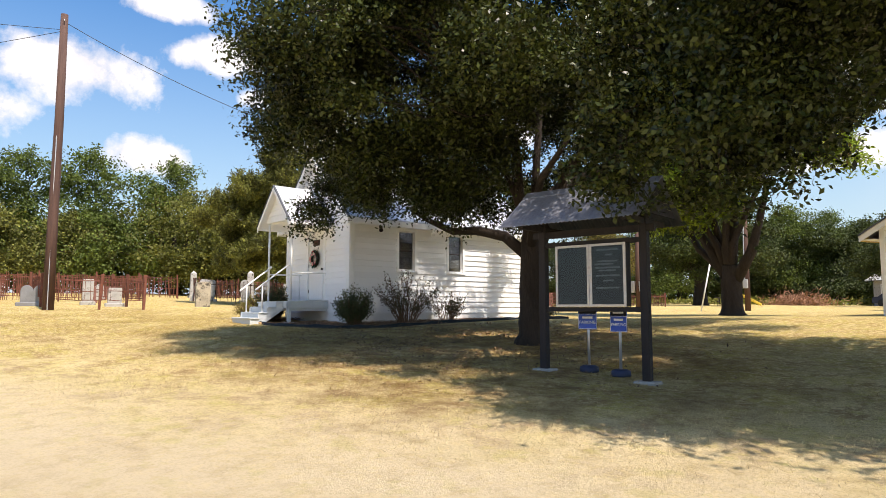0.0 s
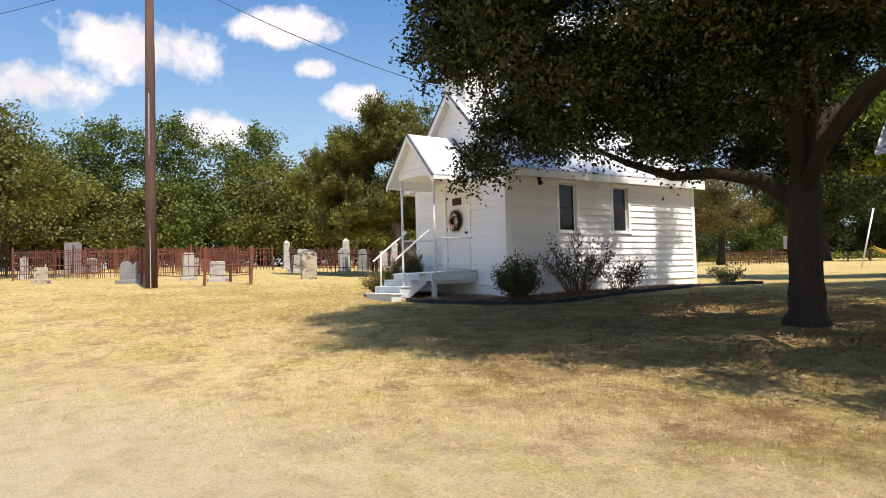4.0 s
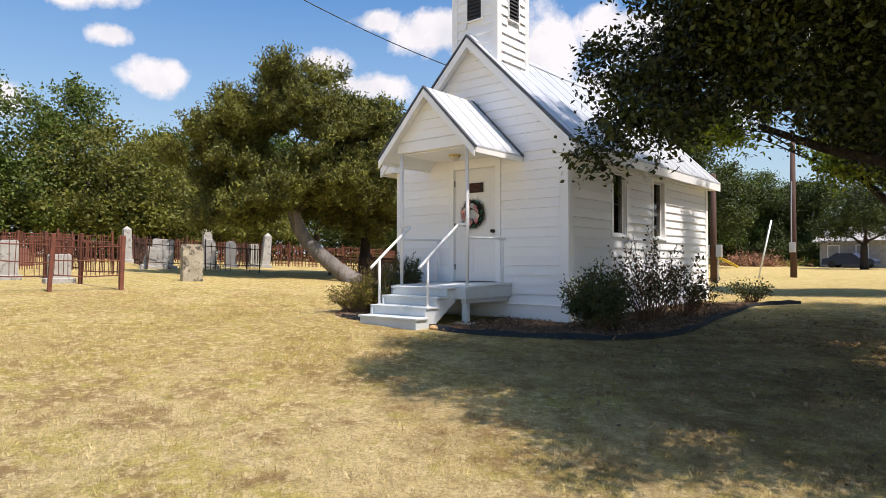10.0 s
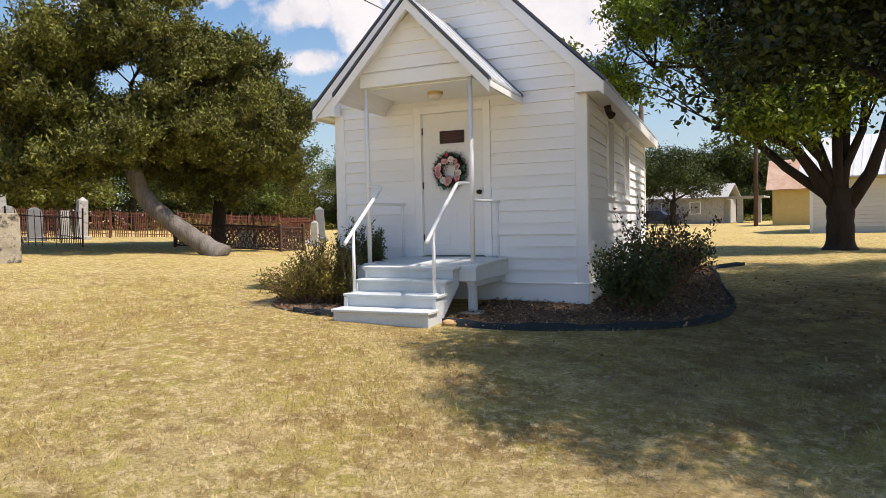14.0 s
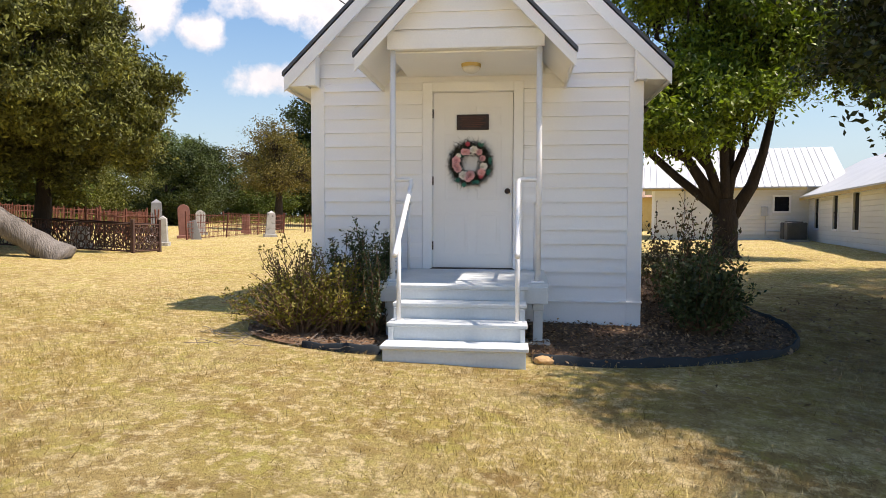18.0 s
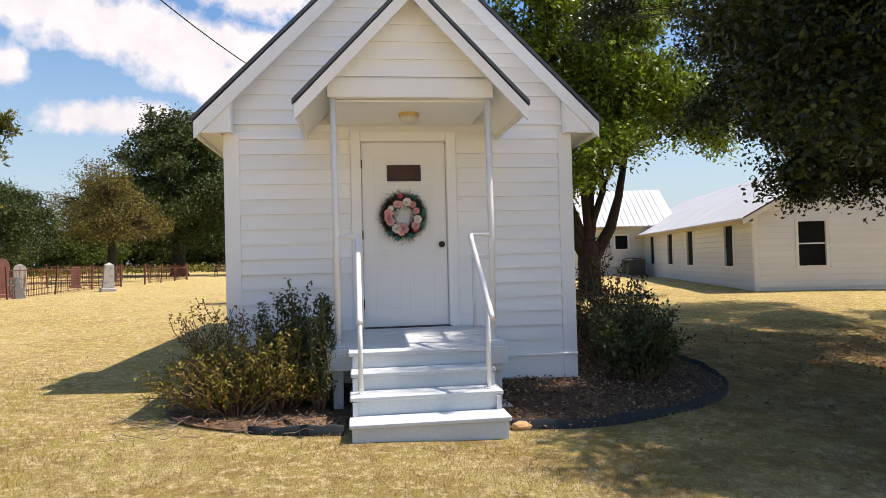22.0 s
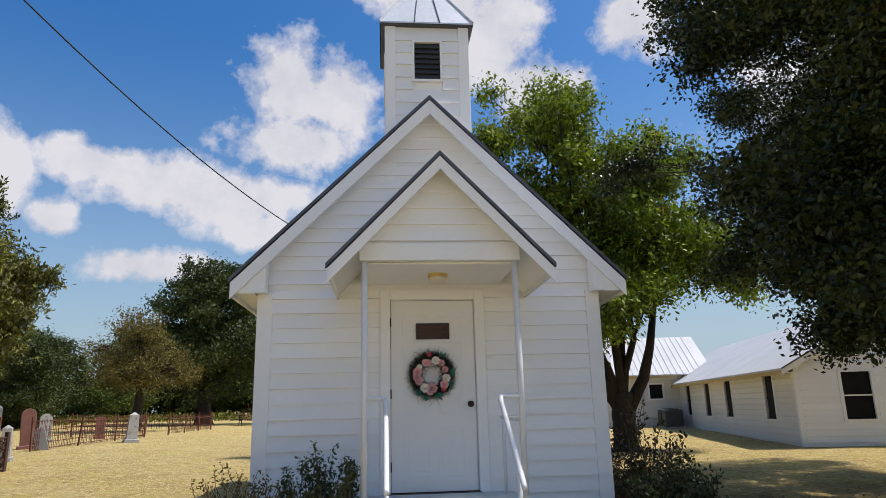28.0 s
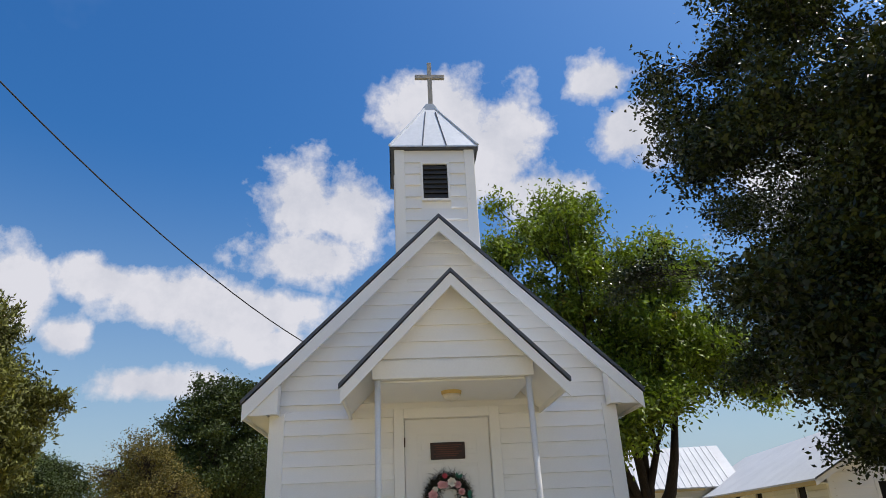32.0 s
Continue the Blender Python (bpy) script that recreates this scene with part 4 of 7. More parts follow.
box_part("upright", (-0.032, 0.032, -0.02, 0.02, 0.0, 0.82), CROSSWOOD, cross, 0.004)
box_part("crossbar", (-0.215, 0.215, -0.03, 0.024, 0.53, 0.595), CROSSWOOD, cross, 0.004)

# wreath on the door
wreath = thing("wreath", pose(-0.02, -0.045, 1.845), "twig wreath with pink and ivory silk flowers on the door", "wreath")
rng = np.random.default_rng(5)
pts, faces = [], []
for i in range(5200):
    a = rng.uniform(0, math.tau)
    r = 0.175 + rng.normal(0, 0.034)
    b = rng.uniform(0, math.tau)
    c = Vector((math.cos(a) * r, rng.normal(0, 0.014), math.sin(a) * r))
    d = Vector((math.cos(a + rng.normal(0, 0.9)), rng.normal(0, 0.35), math.sin(a + rng.normal(0, 0.9)))).normalized() * rng.uniform(0.03, 0.085)
    s = d.orthogonal().normalized() * 0.0028
    k = len(pts)
    pts += [c - s, c + s, c + d]
    faces.append((k, k + 1, k + 2))
arrays("greenery", np.array([tuple(p) for p in pts]), np.array(faces), PINEGREEN, wreath, "dark bristly twigs")
part("ring", tube(bmesh.new(), [(math.cos(i / 24 * math.tau) * 0.18, 0, math.sin(i / 24 * math.tau) * 0.18) for i in range(25)], 0.022, 8, False), PINEGREEN, wreath)


def blossom(name, mat, a, r, size):
    bm = bmesh.new()
    c = Vector((math.cos(a) * r, -0.045, math.sin(a) * r))
    for ring, (count, rad, tilt) in enumerate(((7, 1.0, 0.45), (6, 0.72, 0.85), (4, 0.4, 1.2))):
        for i in range(count):
            t = i / count * math.tau + ring * 0.5 + rng.uniform(-0.1, 0.1)
            o = Vector((math.cos(t), 0, math.sin(t)))
            s = Vector((-math.sin(t), 0, math.cos(t)))
            f = Vector((0, -1, 0))
            tip = c + o * size * rad * math.cos(tilt) + f * size * rad * math.sin(tilt) + f * 0.006 * ring
            midp = c + o * size * rad * 0.55 + f * size * 0.22 * (ring + 1)
            vs = [bm.verts.new(p) for p in (c, midp + s * size * 0.38, tip + s * size * 0.16, tip - s * size * 0.16, midp - s * size * 0.38)]
            bm.faces.new(vs)
    part(name, bm, mat, wreath)


for deg, r, mat, size in ((170, 0.17, PINKP, 0.055), (190, 0.175, PINKP, 0.05), (205, 0.165, PINKP, 0.05), (150, 0.165, IVORYP, 0.035), (120, 0.15, PINKP, 0.045), (105, 0.135, PINKP, 0.04), (75, 0.16, IVORYP, 0.05),
                          (50, 0.165, PINKP, 0.042), (20, 0.155, PINKP, 0.04), (345, 0.165, IVORYP, 0.05), (320, 0.175, PINKP, 0.052), (270, 0.15, PINKP, 0.06), (262, 0.19, PINKP, 0.045), (240, 0.17, IVORYP, 0.055),
                          (308, 0.205, REDP, 0.03), (98, 0.225, REDP, 0.03)):
    blossom("flower", mat, radians(deg), r * 0.95, size * 1.04)
for deg, r in ((60, 0.21), (5, 0.2), (335, 0.2), (255, 0.225), (285, 0.2), (150, 0.12), (130, 0.1), (230, 0.21)):
    a = radians(deg)
    bm = bmesh.new()
    for j in range(4):
        t = a + rng.uniform(-0.9, 0.9)
        c = Vector((math.cos(a) * r, -0.03, math.sin(a) * r))
        o, s = Vector((math.cos(t), -0.3, math.sin(t))), Vector((-math.sin(t), 0, math.cos(t)))
        bm.faces.new([bm.verts.new(p) for p in (c, c + o * 0.03 + s * 0.016, c + o * 0.065, c + o * 0.03 - s * 0.016)])
    part("leaf", bm, GREENLEAF, wreath)


# ---- trees ----
def leaf_mesh(centres, size, aspect, g, droop=0.25, lie=0.0):
    """One folded leaf of four corners at each centre."""
    n = len(centres)
    d = g.normal(size=(n, 3))
    d[:, 2] = d[:, 2] * (1 - 0.6 * lie) - droop
    d /= np.linalg.norm(d, axis=1)[:, None]
    r = g.normal(size=(n, 3)) * (1 - 0.72 * lie) + np.array((0, 0, 1.6 * lie))
    s = np.cross(d, r)
    s /= np.linalg.norm(s, axis=1)[:, None] + 1e-9
    up = np.cross(s, d)
    ln = size * g.uniform(0.65, 1.35, n)[:, None]
    mid = centres + d * ln * 0.5
    wide = s * ln * aspect * 0.5
    fold = up * ln * 0.09
    v = np.stack([centres, mid + wide + fold, centres + d * ln, mid - wide + fold], axis=1).reshape(-1, 3)
    f = np.arange(n * 4).reshape(n, 4)
    return v, f


def crown_points(lobes, clumps, per, spread, g, shell=0.42, flat=0.75, gaps=0.0, thin=-0.12, spray=0.0, rise=-0.3, tuft=0.0, pad=0.6):
    """Centres of leaves in clumps, mostly near the skin of the lobes."""
    if tuft:
        # each lobe breaks up into tufts on its skin
        small = []
        for l in lobes:
            area = (l[3] * l[4] + l[4] * l[5] + l[3] * l[5]) * 4.19
            for k in range(max(7, int(area / (tuft * tuft) * 0.19))):
                v = g.normal(size=3)
                v /= np.linalg.norm(v)
                q = g.uniform(0.62, 1.05) if k % 4 else g.uniform(0.2, 0.7)
                e = min(tuft, 0.62 * min(l[3:6])) * g.uniform(0.6, 1.4)
                if gaps and noise.noise(((l[0] + v[0] * l[3] * q) * gaps, (l[1] + v[1] * l[4] * q) * gaps, (l[2] + v[2] * l[5] * q) * gaps * 1.3)) < thin:
                    continue
                small.append((l[0] + v[0] * l[3] * q, l[1] + v[1] * l[4] * q, l[2] + v[2] * l[5] * q, e, e, e * pad))
        owner = np.array([np.argmin([sum((a - b) ** 2 for a, b in zip(t_[:3], l[:3])) / l[3] ** 2 for l in lobes]) for t_ in small])
        c, which, pts = crown_points(small, clumps, per, spread, g, shell, flat, 0.0, thin, spray, rise)
        return c, owner[which], pts
    w = np.array([(l[3] * l[4] + l[4] * l[5] + l[3] * l[5]) for l in lobes])
    which = g.choice(len(lobes), clumps, p=w / w.sum())
    L = np.array(lobes)[which]
    d = g.normal(size=(clumps, 3))
    d /= np.linalg.norm(d, axis=1)[:, None]
    rad = g.uniform(0, 1, clumps) ** shell * g.uniform(0.84, 1.06, clumps)
    c = L[:, :3] + d * L[:, 3:6] * rad[:, None]
    if gaps:
        full = np.array([noise.noise((p[0] * gaps, p[1] * gaps, p[2] * gaps * 1.3)) for p in c]) > thin
        c, which, d, clumps = c[full], which[full], d[full], int(full.sum())
    size = spread * g.uniform(0.55, 1.4, clumps)
    pts = np.repeat(c, per, axis=0) + g.normal(size=(clumps * per, 3)) * np.repeat(size, per)[:, None] * np.array((1, 1, flat))
    if spray:
        # each clump is drawn out along its own twig
        way = d * 0.7 + g.normal(size=(clumps, 3)) * 0.55 + np.array((0, 0, rise))
        way /= np.linalg.norm(way, axis=1)[:, None]
        far = spray * g.uniform(0.5, 1.6, clumps)
        pts += np.repeat(way * far[:, None], per, axis=0) * g.uniform(-0.6, 1.0, clumps * per)[:, None]
    return c, which, pts


def limb_path(a, b, g, sag=0.0, steps=6, wander=0.12):
    a, b = Vector(a), Vector(b)
    L = (b - a).length
    out = []
    for i in range(steps + 1):
        t = i / steps
        p = a.lerp(b, t)
        k = math.sin(t * math.pi)
        p += Vector((g.normal(), g.normal(), g.normal())) * wander * L * 0.25 * k
        p.z += k * L * sag
        out.append(p)
    return out


def tree(name, at, label, trunk_path, trunk_r, lobes, clumps, per, spread, leaf, aspect, bark, leafmat, seed, fork=None, limb_r=0.5, twigs=10, category="tree", group="", shell=0.42, droop=0.25, sides=12, sag=0.06, flat=0.75, gaps=0.0, thin=-0.12, spray=0.0, rise=-0.3, lie=0.35, tuft=0.0, limb_bark=None, pad=0.6):
    """All places are relative to the foot of the trunk."""
    g = np.random.default_rng(seed)
    t = thing(name, pose(*at), label, category, group)
    n = len(trunk_path)
    fine, rad = [], []
    for i in range(n - 1):
        for j in range(4):
            k = j / 4
            fine.append(Vector(trunk_path[i]).lerp(Vector(trunk_path[i + 1]), k))
            rad.append((trunk_r[i] * (1 - k) + trunk_r[i + 1] * k) * g.uniform(0.94, 1.06))
    fine.append(Vector(trunk_path[-1]))
    rad.append(trunk_r[-1])
    part("trunk", tube(bmesh.new(), fine, rad, sides), bark, t, "", True)
    c, which, pts = crown_points(lobes, clumps, per, spread, g, shell, flat, gaps, thin, spray, rise, tuft, pad)
    twig_bm = bmesh.new()
    fork = Vector(fork if fork is not None else trunk_path[-1])
    grown = []
    bulk = [l[3] * l[4] * l[5] for l in lobes]
    order = sorted(range(len(lobes)), key=lambda k: -bulk[k])
    for rank, i in enumerate(order):
        l = lobes[i]
        start, r0 = fork, trunk_r[-1] * limb_r * g.uniform(0.85, 1.15)
        if rank >= 5:
            # a lesser limb springs from the nearest greater one
            near = min((((q - Vector(l[:3])).length, k, q, rr) for k, (way, rr) in enumerate(grown) for q in way[2:-1]), key=lambda e: (e[0], e[1]))
            start, r0 = near[2], near[3] * 0.5
        path = limb_path(start, l[:3], g, sag, wander=0.2)
        grown.append((path, r0))
        part("limb", tube(bmesh.new(), path, [r0 * (1 - 0.82 * k / (len(path) - 1)) for k in range(len(path))], 8), limb_bark or bark, t, "", True)
        mine = c[which == i]
        for q in mine[:twigs]:
            s = path[int(g.integers(2, len(path)))]
            tw = limb_path(s, q, g, 0.03, 4, 0.18)
            tube(twig_bm, tw, [r0 * 0.22 * (1 - 0.8 * k / 4) + 0.004 for k in range(5)], 5)
    tagged(part("twigs", twig_bm, limb_bark or bark, t, "", True), kind="stuff")
    v, f = leaf_mesh(pts, leaf, aspect, g, droop, lie)
    arrays("crown", v, f, leafmat, t)
    return t


OX, OY = 8.18, 0.35
oz = land(OX, OY)
OAK = [(3.9, -1.4, 3.6, 0.65, 0.85, 0.75), (4.6, -1.6, 4.2, 0.9, 1.0, 0.8), (5.2, -1.8, 3.3, 0.8, 0.8, 0.6), (4.5, -3.3, 4.5, 0.7, 0.6, 0.85), (6.0, -1.9, 2.8, 0.9, 0.7, 0.55), (7.4, -1.7, 2.75, 0.9, 0.7, 0.55), (6.0, 0.4, 2.8, 0.9, 1.0, 0.5), (6.8, 1.6, 2.7, 1.0, 1.0, 0.5), (7.6, 3.2, 2.7, 1.0, 1.0, 0.5), (5.7, -0.5, 4.4, 1.6, 1.9, 1.4), (7.4, 2.4, 5.4, 1.7, 1.8, 1.6), (6.25, -2.6, 4.6, 2.0, 2.0, 1.8), (3.7, 0.7, 7.9, 0.3, 0.35, 0.35), (4.7, 0.9, 7.1, 0.5, 0.5, 0.5), (4.8, 0.7, 8.3, 0.5, 0.5, 0.45), (4.6, -0.4, 8.8, 0.5, 0.5, 0.4), (7.3, -1.4, 8.2, 1.8, 1.8, 1.4), (12.7, -2.9, 1.95, 0.45, 0.4, 0.45), (13.1, -3.2, 2.6, 0.6, 0.5, 0.6), (3.85, -2.2, 2.7, 0.5, 0.55, 0.6), (4.6, 5.3, 6.3, 0.5, 0.6, 0.5), (6.1, -3.8, 7.4, 1.5, 1.1, 1.2), (5.1, -3.0, 5.5, 1.1, 1.2, 1.0), (8.2, 0.6, 8.2, 4.2, 4.2, 2.5), (5.5, 0.1, 6.7, 2.2, 2.4, 1.6), (7.6, 5.5, 6.5, 2.0, 2.0, 1.8), (6.7, 3.9, 4.6, 1.2, 1.2, 1.1), (6.2, 2.6, 5.6, 1.3, 1.3, 1.0),
       (9.3, -2.9, 4.9, 2.8, 1.8, 1.9), (12.2, -0.4, 4.7, 3.3, 3.2, 2.0), (11.0, 3.8, 5.4, 3.0, 3.0, 2.3), (10.2, 6.2, 5.8, 2.1, 2.0, 1.7), (5.6, 0.4, 3.8, 1.0, 1.0, 0.8), (12.8, -1.6, 3.4, 1.9, 1.6, 1.1), (8.6, -2.2, 6.6, 3.2, 2.8, 2.2),
       (14.2, 0.8, 4.6, 2.0, 2.3, 1.7), (4.35, -1.6, 3.2, 0.7, 0.8, 0.75), (5.5, -2.9, 3.75, 1.0, 0.9, 0.8), (6.2, 0.5, 3.1, 1.0, 1.2, 0.65), (7.0, -0.5, 2.95, 1.1, 1.0, 0.65), (8.5, -0.8, 3.0, 1.1, 0.9, 0.7), (6.7, 1.9, 3.1, 1.0, 1.0, 0.7), (7.9, -3.9, 5.3, 2.2, 1.5, 1.5), (13.7, -2.9, 2.5, 1.0, 0.9, 0.85), (13.3, -2.6, 3.3, 1.2, 1.0, 0.9), (14.4, -2.4, 3.0, 0.9, 0.9, 0.9), (10.4, -3.1, 4.0, 1.6, 1.0, 1.0),
       (15.4, -1.9, 4.3, 2.2, 2.1, 1.4), (16.8, -2.7, 4.2, 1.5, 1.4, 1.0), (17.2, -0.4, 4.7, 1.9, 1.9, 1.2), (14.4, -3.2, 3.9, 1.3, 1.1, 0.9),
       (8.5, -1.8, 3.75, 1.7, 1.2, 0.8), (7.0, -1.5, 3.7, 1.4, 1.2, 0.8), (10.3, -2.2, 3.8, 1.6, 1.2, 0.9), (6.6, 0.8, 3.7, 1.2, 1.2, 0.8), (10.6, 0.9, 4.2, 1.6, 1.5, 1.0)]
oak = tree("oak_tree", (OX, OY, oz - 0.05), "large spreading live oak with dark dense crown", [(0, 0, 0), (0.02, 0, 0.25), (0.03, 0.0, 1.1), (0.05, 0.02, 2.0), (0.08, 0.03, 2.6)], [0.36, 0.255, 0.23, 0.225, 0.18],
     [(a - OX, b - OY, c - oz, d, e, f) for a, b, c, d, e, f in OAK], 10200, 74, 0.11, 0.078, 0.53, BARK, OAKLEAF, 11, gaps=0.6, thin=-0.20, fork=(0.05, 0.02, 2.0), limb_r=0.55, twigs=30, sag=0.10, spray=0.34, rise=-0.35, shell=0.45, tuft=0.66, lie=0.28)
for path, rr in (([(0.0, 0.0, 1.75), (-0.5, -0.2, 2.2), (-1.1, -0.4, 2.36), (-1.8, -0.5, 2.4), (-2.7, -0.5, 2.75), (-3.4, -0.5, 3.1)], 0.13), ([(0.05, 0.0, 1.9), (0.6, -0.5, 2.5), (1.4, -1.2, 2.95), (2.6, -1.9, 3.3)], 0.12)):
    part("limb", tube(bmesh.new(), path, [rr * (1 - 0.7 * k / (len(path) - 1)) for k in range(len(path))], 10), BARK, oak, "low spreading limb", True)
# last lobe is unseen, added to shade the first oak's east side and lawn
tree("oak_tree", (19.2, 1.6, land(19.2, 1.6) - 0.05), "second live oak shading the roadside", [(0, 0, 0), (0.02, 0, 0.3), (0.0, 0.0, 1.4), (-0.1, 0.02, 2.4)], [0.46, 0.36, 0.3, 0.28],
     [(-2.6, -2.6, 5.6, 2.4, 2.2, 1.7), (0, 0, 7.6, 3.8, 3.8, 2.4), (0.4, -3.4, 5.6, 2.6, 2.2, 1.7), (-3.2, 0.4, 6.2, 2.2, 2.6, 1.9), (2.6, 0.5, 5.6, 2.6, 2.6, 1.9), (-2.2, -3.9, 7.4, 2.5, 2.2, 1.4)], 2100, 40, 0.24, 0.14, 0.5, BARK, OAKLEAF, 17, twigs=12, sag=0.1)
px, py = 6.4, 11.9
pz = land(px, py)
PEC = [(5.6, 11.6, 5.0, 1.7, 1.8, 1.7), (6.6, 12.2, 7.6, 2.2, 2.4, 2.2), (4.3, 12.5, 10.0, 2.0, 2.0, 2.0), (7.8, 12.2, 6.3, 1.9, 2.0, 1.6), (7.8, 12.4, 9.0, 1.7, 1.8, 1.7), (3.0, 12.6, 7.6, 2.2, 2.0, 2.2), (0.7, 12.8, 6.6, 2.0, 1.8, 1.6), (9.6, 11.6, 5.6, 1.4, 1.4, 1.1), (4.6, 11.2, 4.4, 1.4, 1.5, 1.1), (8.8, 12.0, 7.2, 1.2, 1.5, 1.3), (6.2, 10.8, 4.6, 1.1, 1.1, 0.9)]
pecan = tree("pecan_tree", (px, py, pz - 0.05), "multi-stemmed yard tree with bright green yellowing leaves", [(0, 0, 0), (0.0, 0, 0.3), (0.0, 0.0, 1.0), (0.02, 0.02, 1.7)], [0.46, 0.35, 0.33, 0.30],
     [(a - px, b - py, c - pz, d, e, f) for a, b, c, d, e, f in PEC], 3400, 36, 0.13, 0.165, 0.40, BARK, LIGHTLEAF, 12, spray=0.5, rise=-0.1, tuft=0.6, gaps=0.55, thin=-0.26, lie=0.1, droop=0.45, fork=(0, 0, 1.25), limb_r=0.5, twigs=18)
for path, rr in (([(0.15, 0, 1.2), (0.7, 0, 2.1), (0.98, 0, 3.0), (1.3, 0.1, 4.4)], 0.21), ([(-0.15, 0, 1.3), (-0.65, 0, 2.2), (-1.1, 0.05, 2.9), (-1.9, 0.1, 3.3), (-3.2, 0.2, 3.6)], 0.19), ([(0, 0, 1.5), (0.1, 0.1, 2.6), (0.2, 0.1, 4.4)], 0.2)):
    part("limb", tube(bmesh.new(), path, [rr * (1 - 0.6 * k / (len(path) - 1)) for k in range(len(path))], 10), BARK, pecan, "", True)
cx, cy = -9.6, 5.6
cz = land(cx, cy)
CED = [(-12.1, 3.72, 4.67, 2.42, 2.33, 1.36), (-11.34, 5.05, 6.23, 2.33, 2.23, 1.55), (-13.43, 4.29, 3.67, 1.74, 1.94, 1.07), (-10.2, 6.1, 5.01, 1.84, 2.03, 1.65), (-11.53, 5.44, 7.56, 1.16, 1.16, 0.97), (-10.4, 8.6, 4.05, 1.94, 1.94, 1.53), (-12.67, 2.59, 3.12, 1.45, 1.55, 0.87), (-11.6, 9.2, 5.69, 2.04, 2.04, 1.53), (-11.15, 2.96, 6.12, 1.16, 1.16, 0.87), (-13.43, 6.0, 3.67, 2.13, 2.13, 1.07), (-12.6, 8.6, 3.35, 2.04, 2.04, 1.02), (-11.4, 10.4, 3.82, 1.73, 1.84, 1.33), (-10.5, 9.6, 5.1, 1.33, 1.43, 1.33), (-12.1, 1.82, 4.78, 1.55, 1.36, 0.97), (-10.6, 3.6, 7.0, 0.8, 0.8, 0.7), (-10.9, 3.3, 3.7, 1.3, 1.2, 0.7), (-10.5, 4.9, 3.55, 1.1, 1.1, 0.65), (-11.2, 4.6, 3.2, 0.9, 0.9, 0.5), (-10.0, 6.6, 3.4, 1.3, 1.3, 0.7), (-12.6, 3.4, 2.7, 1.0, 1.0, 0.5), (-10.7, 7.0, 6.5, 1.5, 1.5, 1.1), (-13.0, 3.4, 5.7, 1.4, 1.4, 0.9)]
tree("leaning_cedar", (cx, cy, cz - 0.08), "old cedar with a pale leaning trunk and ragged crown", [(0.3, 0.1, 0), (0.0, 0.0, 0.25), (-0.55, -0.15, 0.62), (-1.14, -0.31, 1.06), (-1.65, -0.45, 1.5), (-2.0, -0.54, 2.0), (-2.2, -0.6, 2.7), (-2.2, -0.6, 3.5)], [0.38, 0.29, 0.26, 0.25, 0.24, 0.23, 0.20, 0.15],
     [(a - cx, b - cy, c - cz, d, e, f) for a, b, c, d, e, f in CED], 8800, 42, 0.06, 0.12, 0.36, CEDARBARK, CEDARLEAF, 13, spray=0.34, rise=0.9, tuft=0.44, pad=0.45, lie=0.2, fork=(-2.1, -0.58, 2.4), limb_r=0.6, twigs=14, droop=-0.8, shell=0.5, gaps=0.75, thin=-0.24, limb_bark=BARK)
bx, by = -12.4, 9.0
tree("cedar_tree", (bx, by, land(bx, by) - 0.05), "dark upright cedar behind the iron fence", [(0, 0, 0), (0.1, 0, 1.2), (0.15, 0.1, 3.0)], [0.26, 0.2, 0.13],
     [(0, 0, 3.2, 2.2, 2.2, 1.7), (0.3, 0.3, 5.0, 1.7, 1.7, 1.6), (0.8, -0.6, 2.4, 1.5, 1.5, 0.9)], 1400, 36, 0.07, 0.12, 0.35, BARK, CEDARLEAF, 14, tuft=0.44, pad=0.45, spray=0.35, rise=0.5, twigs=10, droop=-0.3)


# the woods round the graveyard: a few grown kinds, each set out many times
def wood_kind(name, label, seed, high, wide, leafmat, clumps=620, per=32, leaf=0.165, low=0.16, bark=BARK):
    g = np.random.default_rng(seed)
    lobes = []
    for i in range(7):
        a = g.uniform(0, math.tau)
        r = wide * g.uniform(0.15, 0.62)
        h = high * g.uniform(low + 0.16, 0.8)
        s = wide * g.uniform(0.36, 0.6)
        lobes.append((math.cos(a) * r, math.sin(a) * r, h, s, s, s * g.uniform(0.6, 0.85)))
    lobes.append((0, 0, high * 0.84, wide * 0.4, wide * 0.4, high * 0.15))
    return tree(name, (0, 0, 0), label, [(0, 0, 0), (g.uniform(-0.2, 0.2), g.uniform(-0.2, 0.2), high * 0.2), (g.uniform(-0.5, 0.5), g.uniform(-0.5, 0.5), high * 0.5)], [0.3, 0.22, 0.13],
                lobes, clumps, per, wide * 0.06, leaf, 0.6, bark, leafmat, seed, tuft=wide * 0.17, spray=0.4, rise=0.0, fork=(0, 0, high * 0.3), limb_r=0.6, twigs=5, group="woods round the graveyard", sides=8)


def set_out(kind, places, first=True):
    for i, (x, y, s, turn) in enumerate(places):
        m = pose(x, y, land(x, y) - 0.05, 0, 0, turn)
        if i == 0:
            kind.matrix_basis = m
            kind.scale = (s, s, s)
        else:
            keep = kind.scale.copy()
            kind.scale = (s, s, s)
            copy_thing(kind, m)
            kind.scale = keep


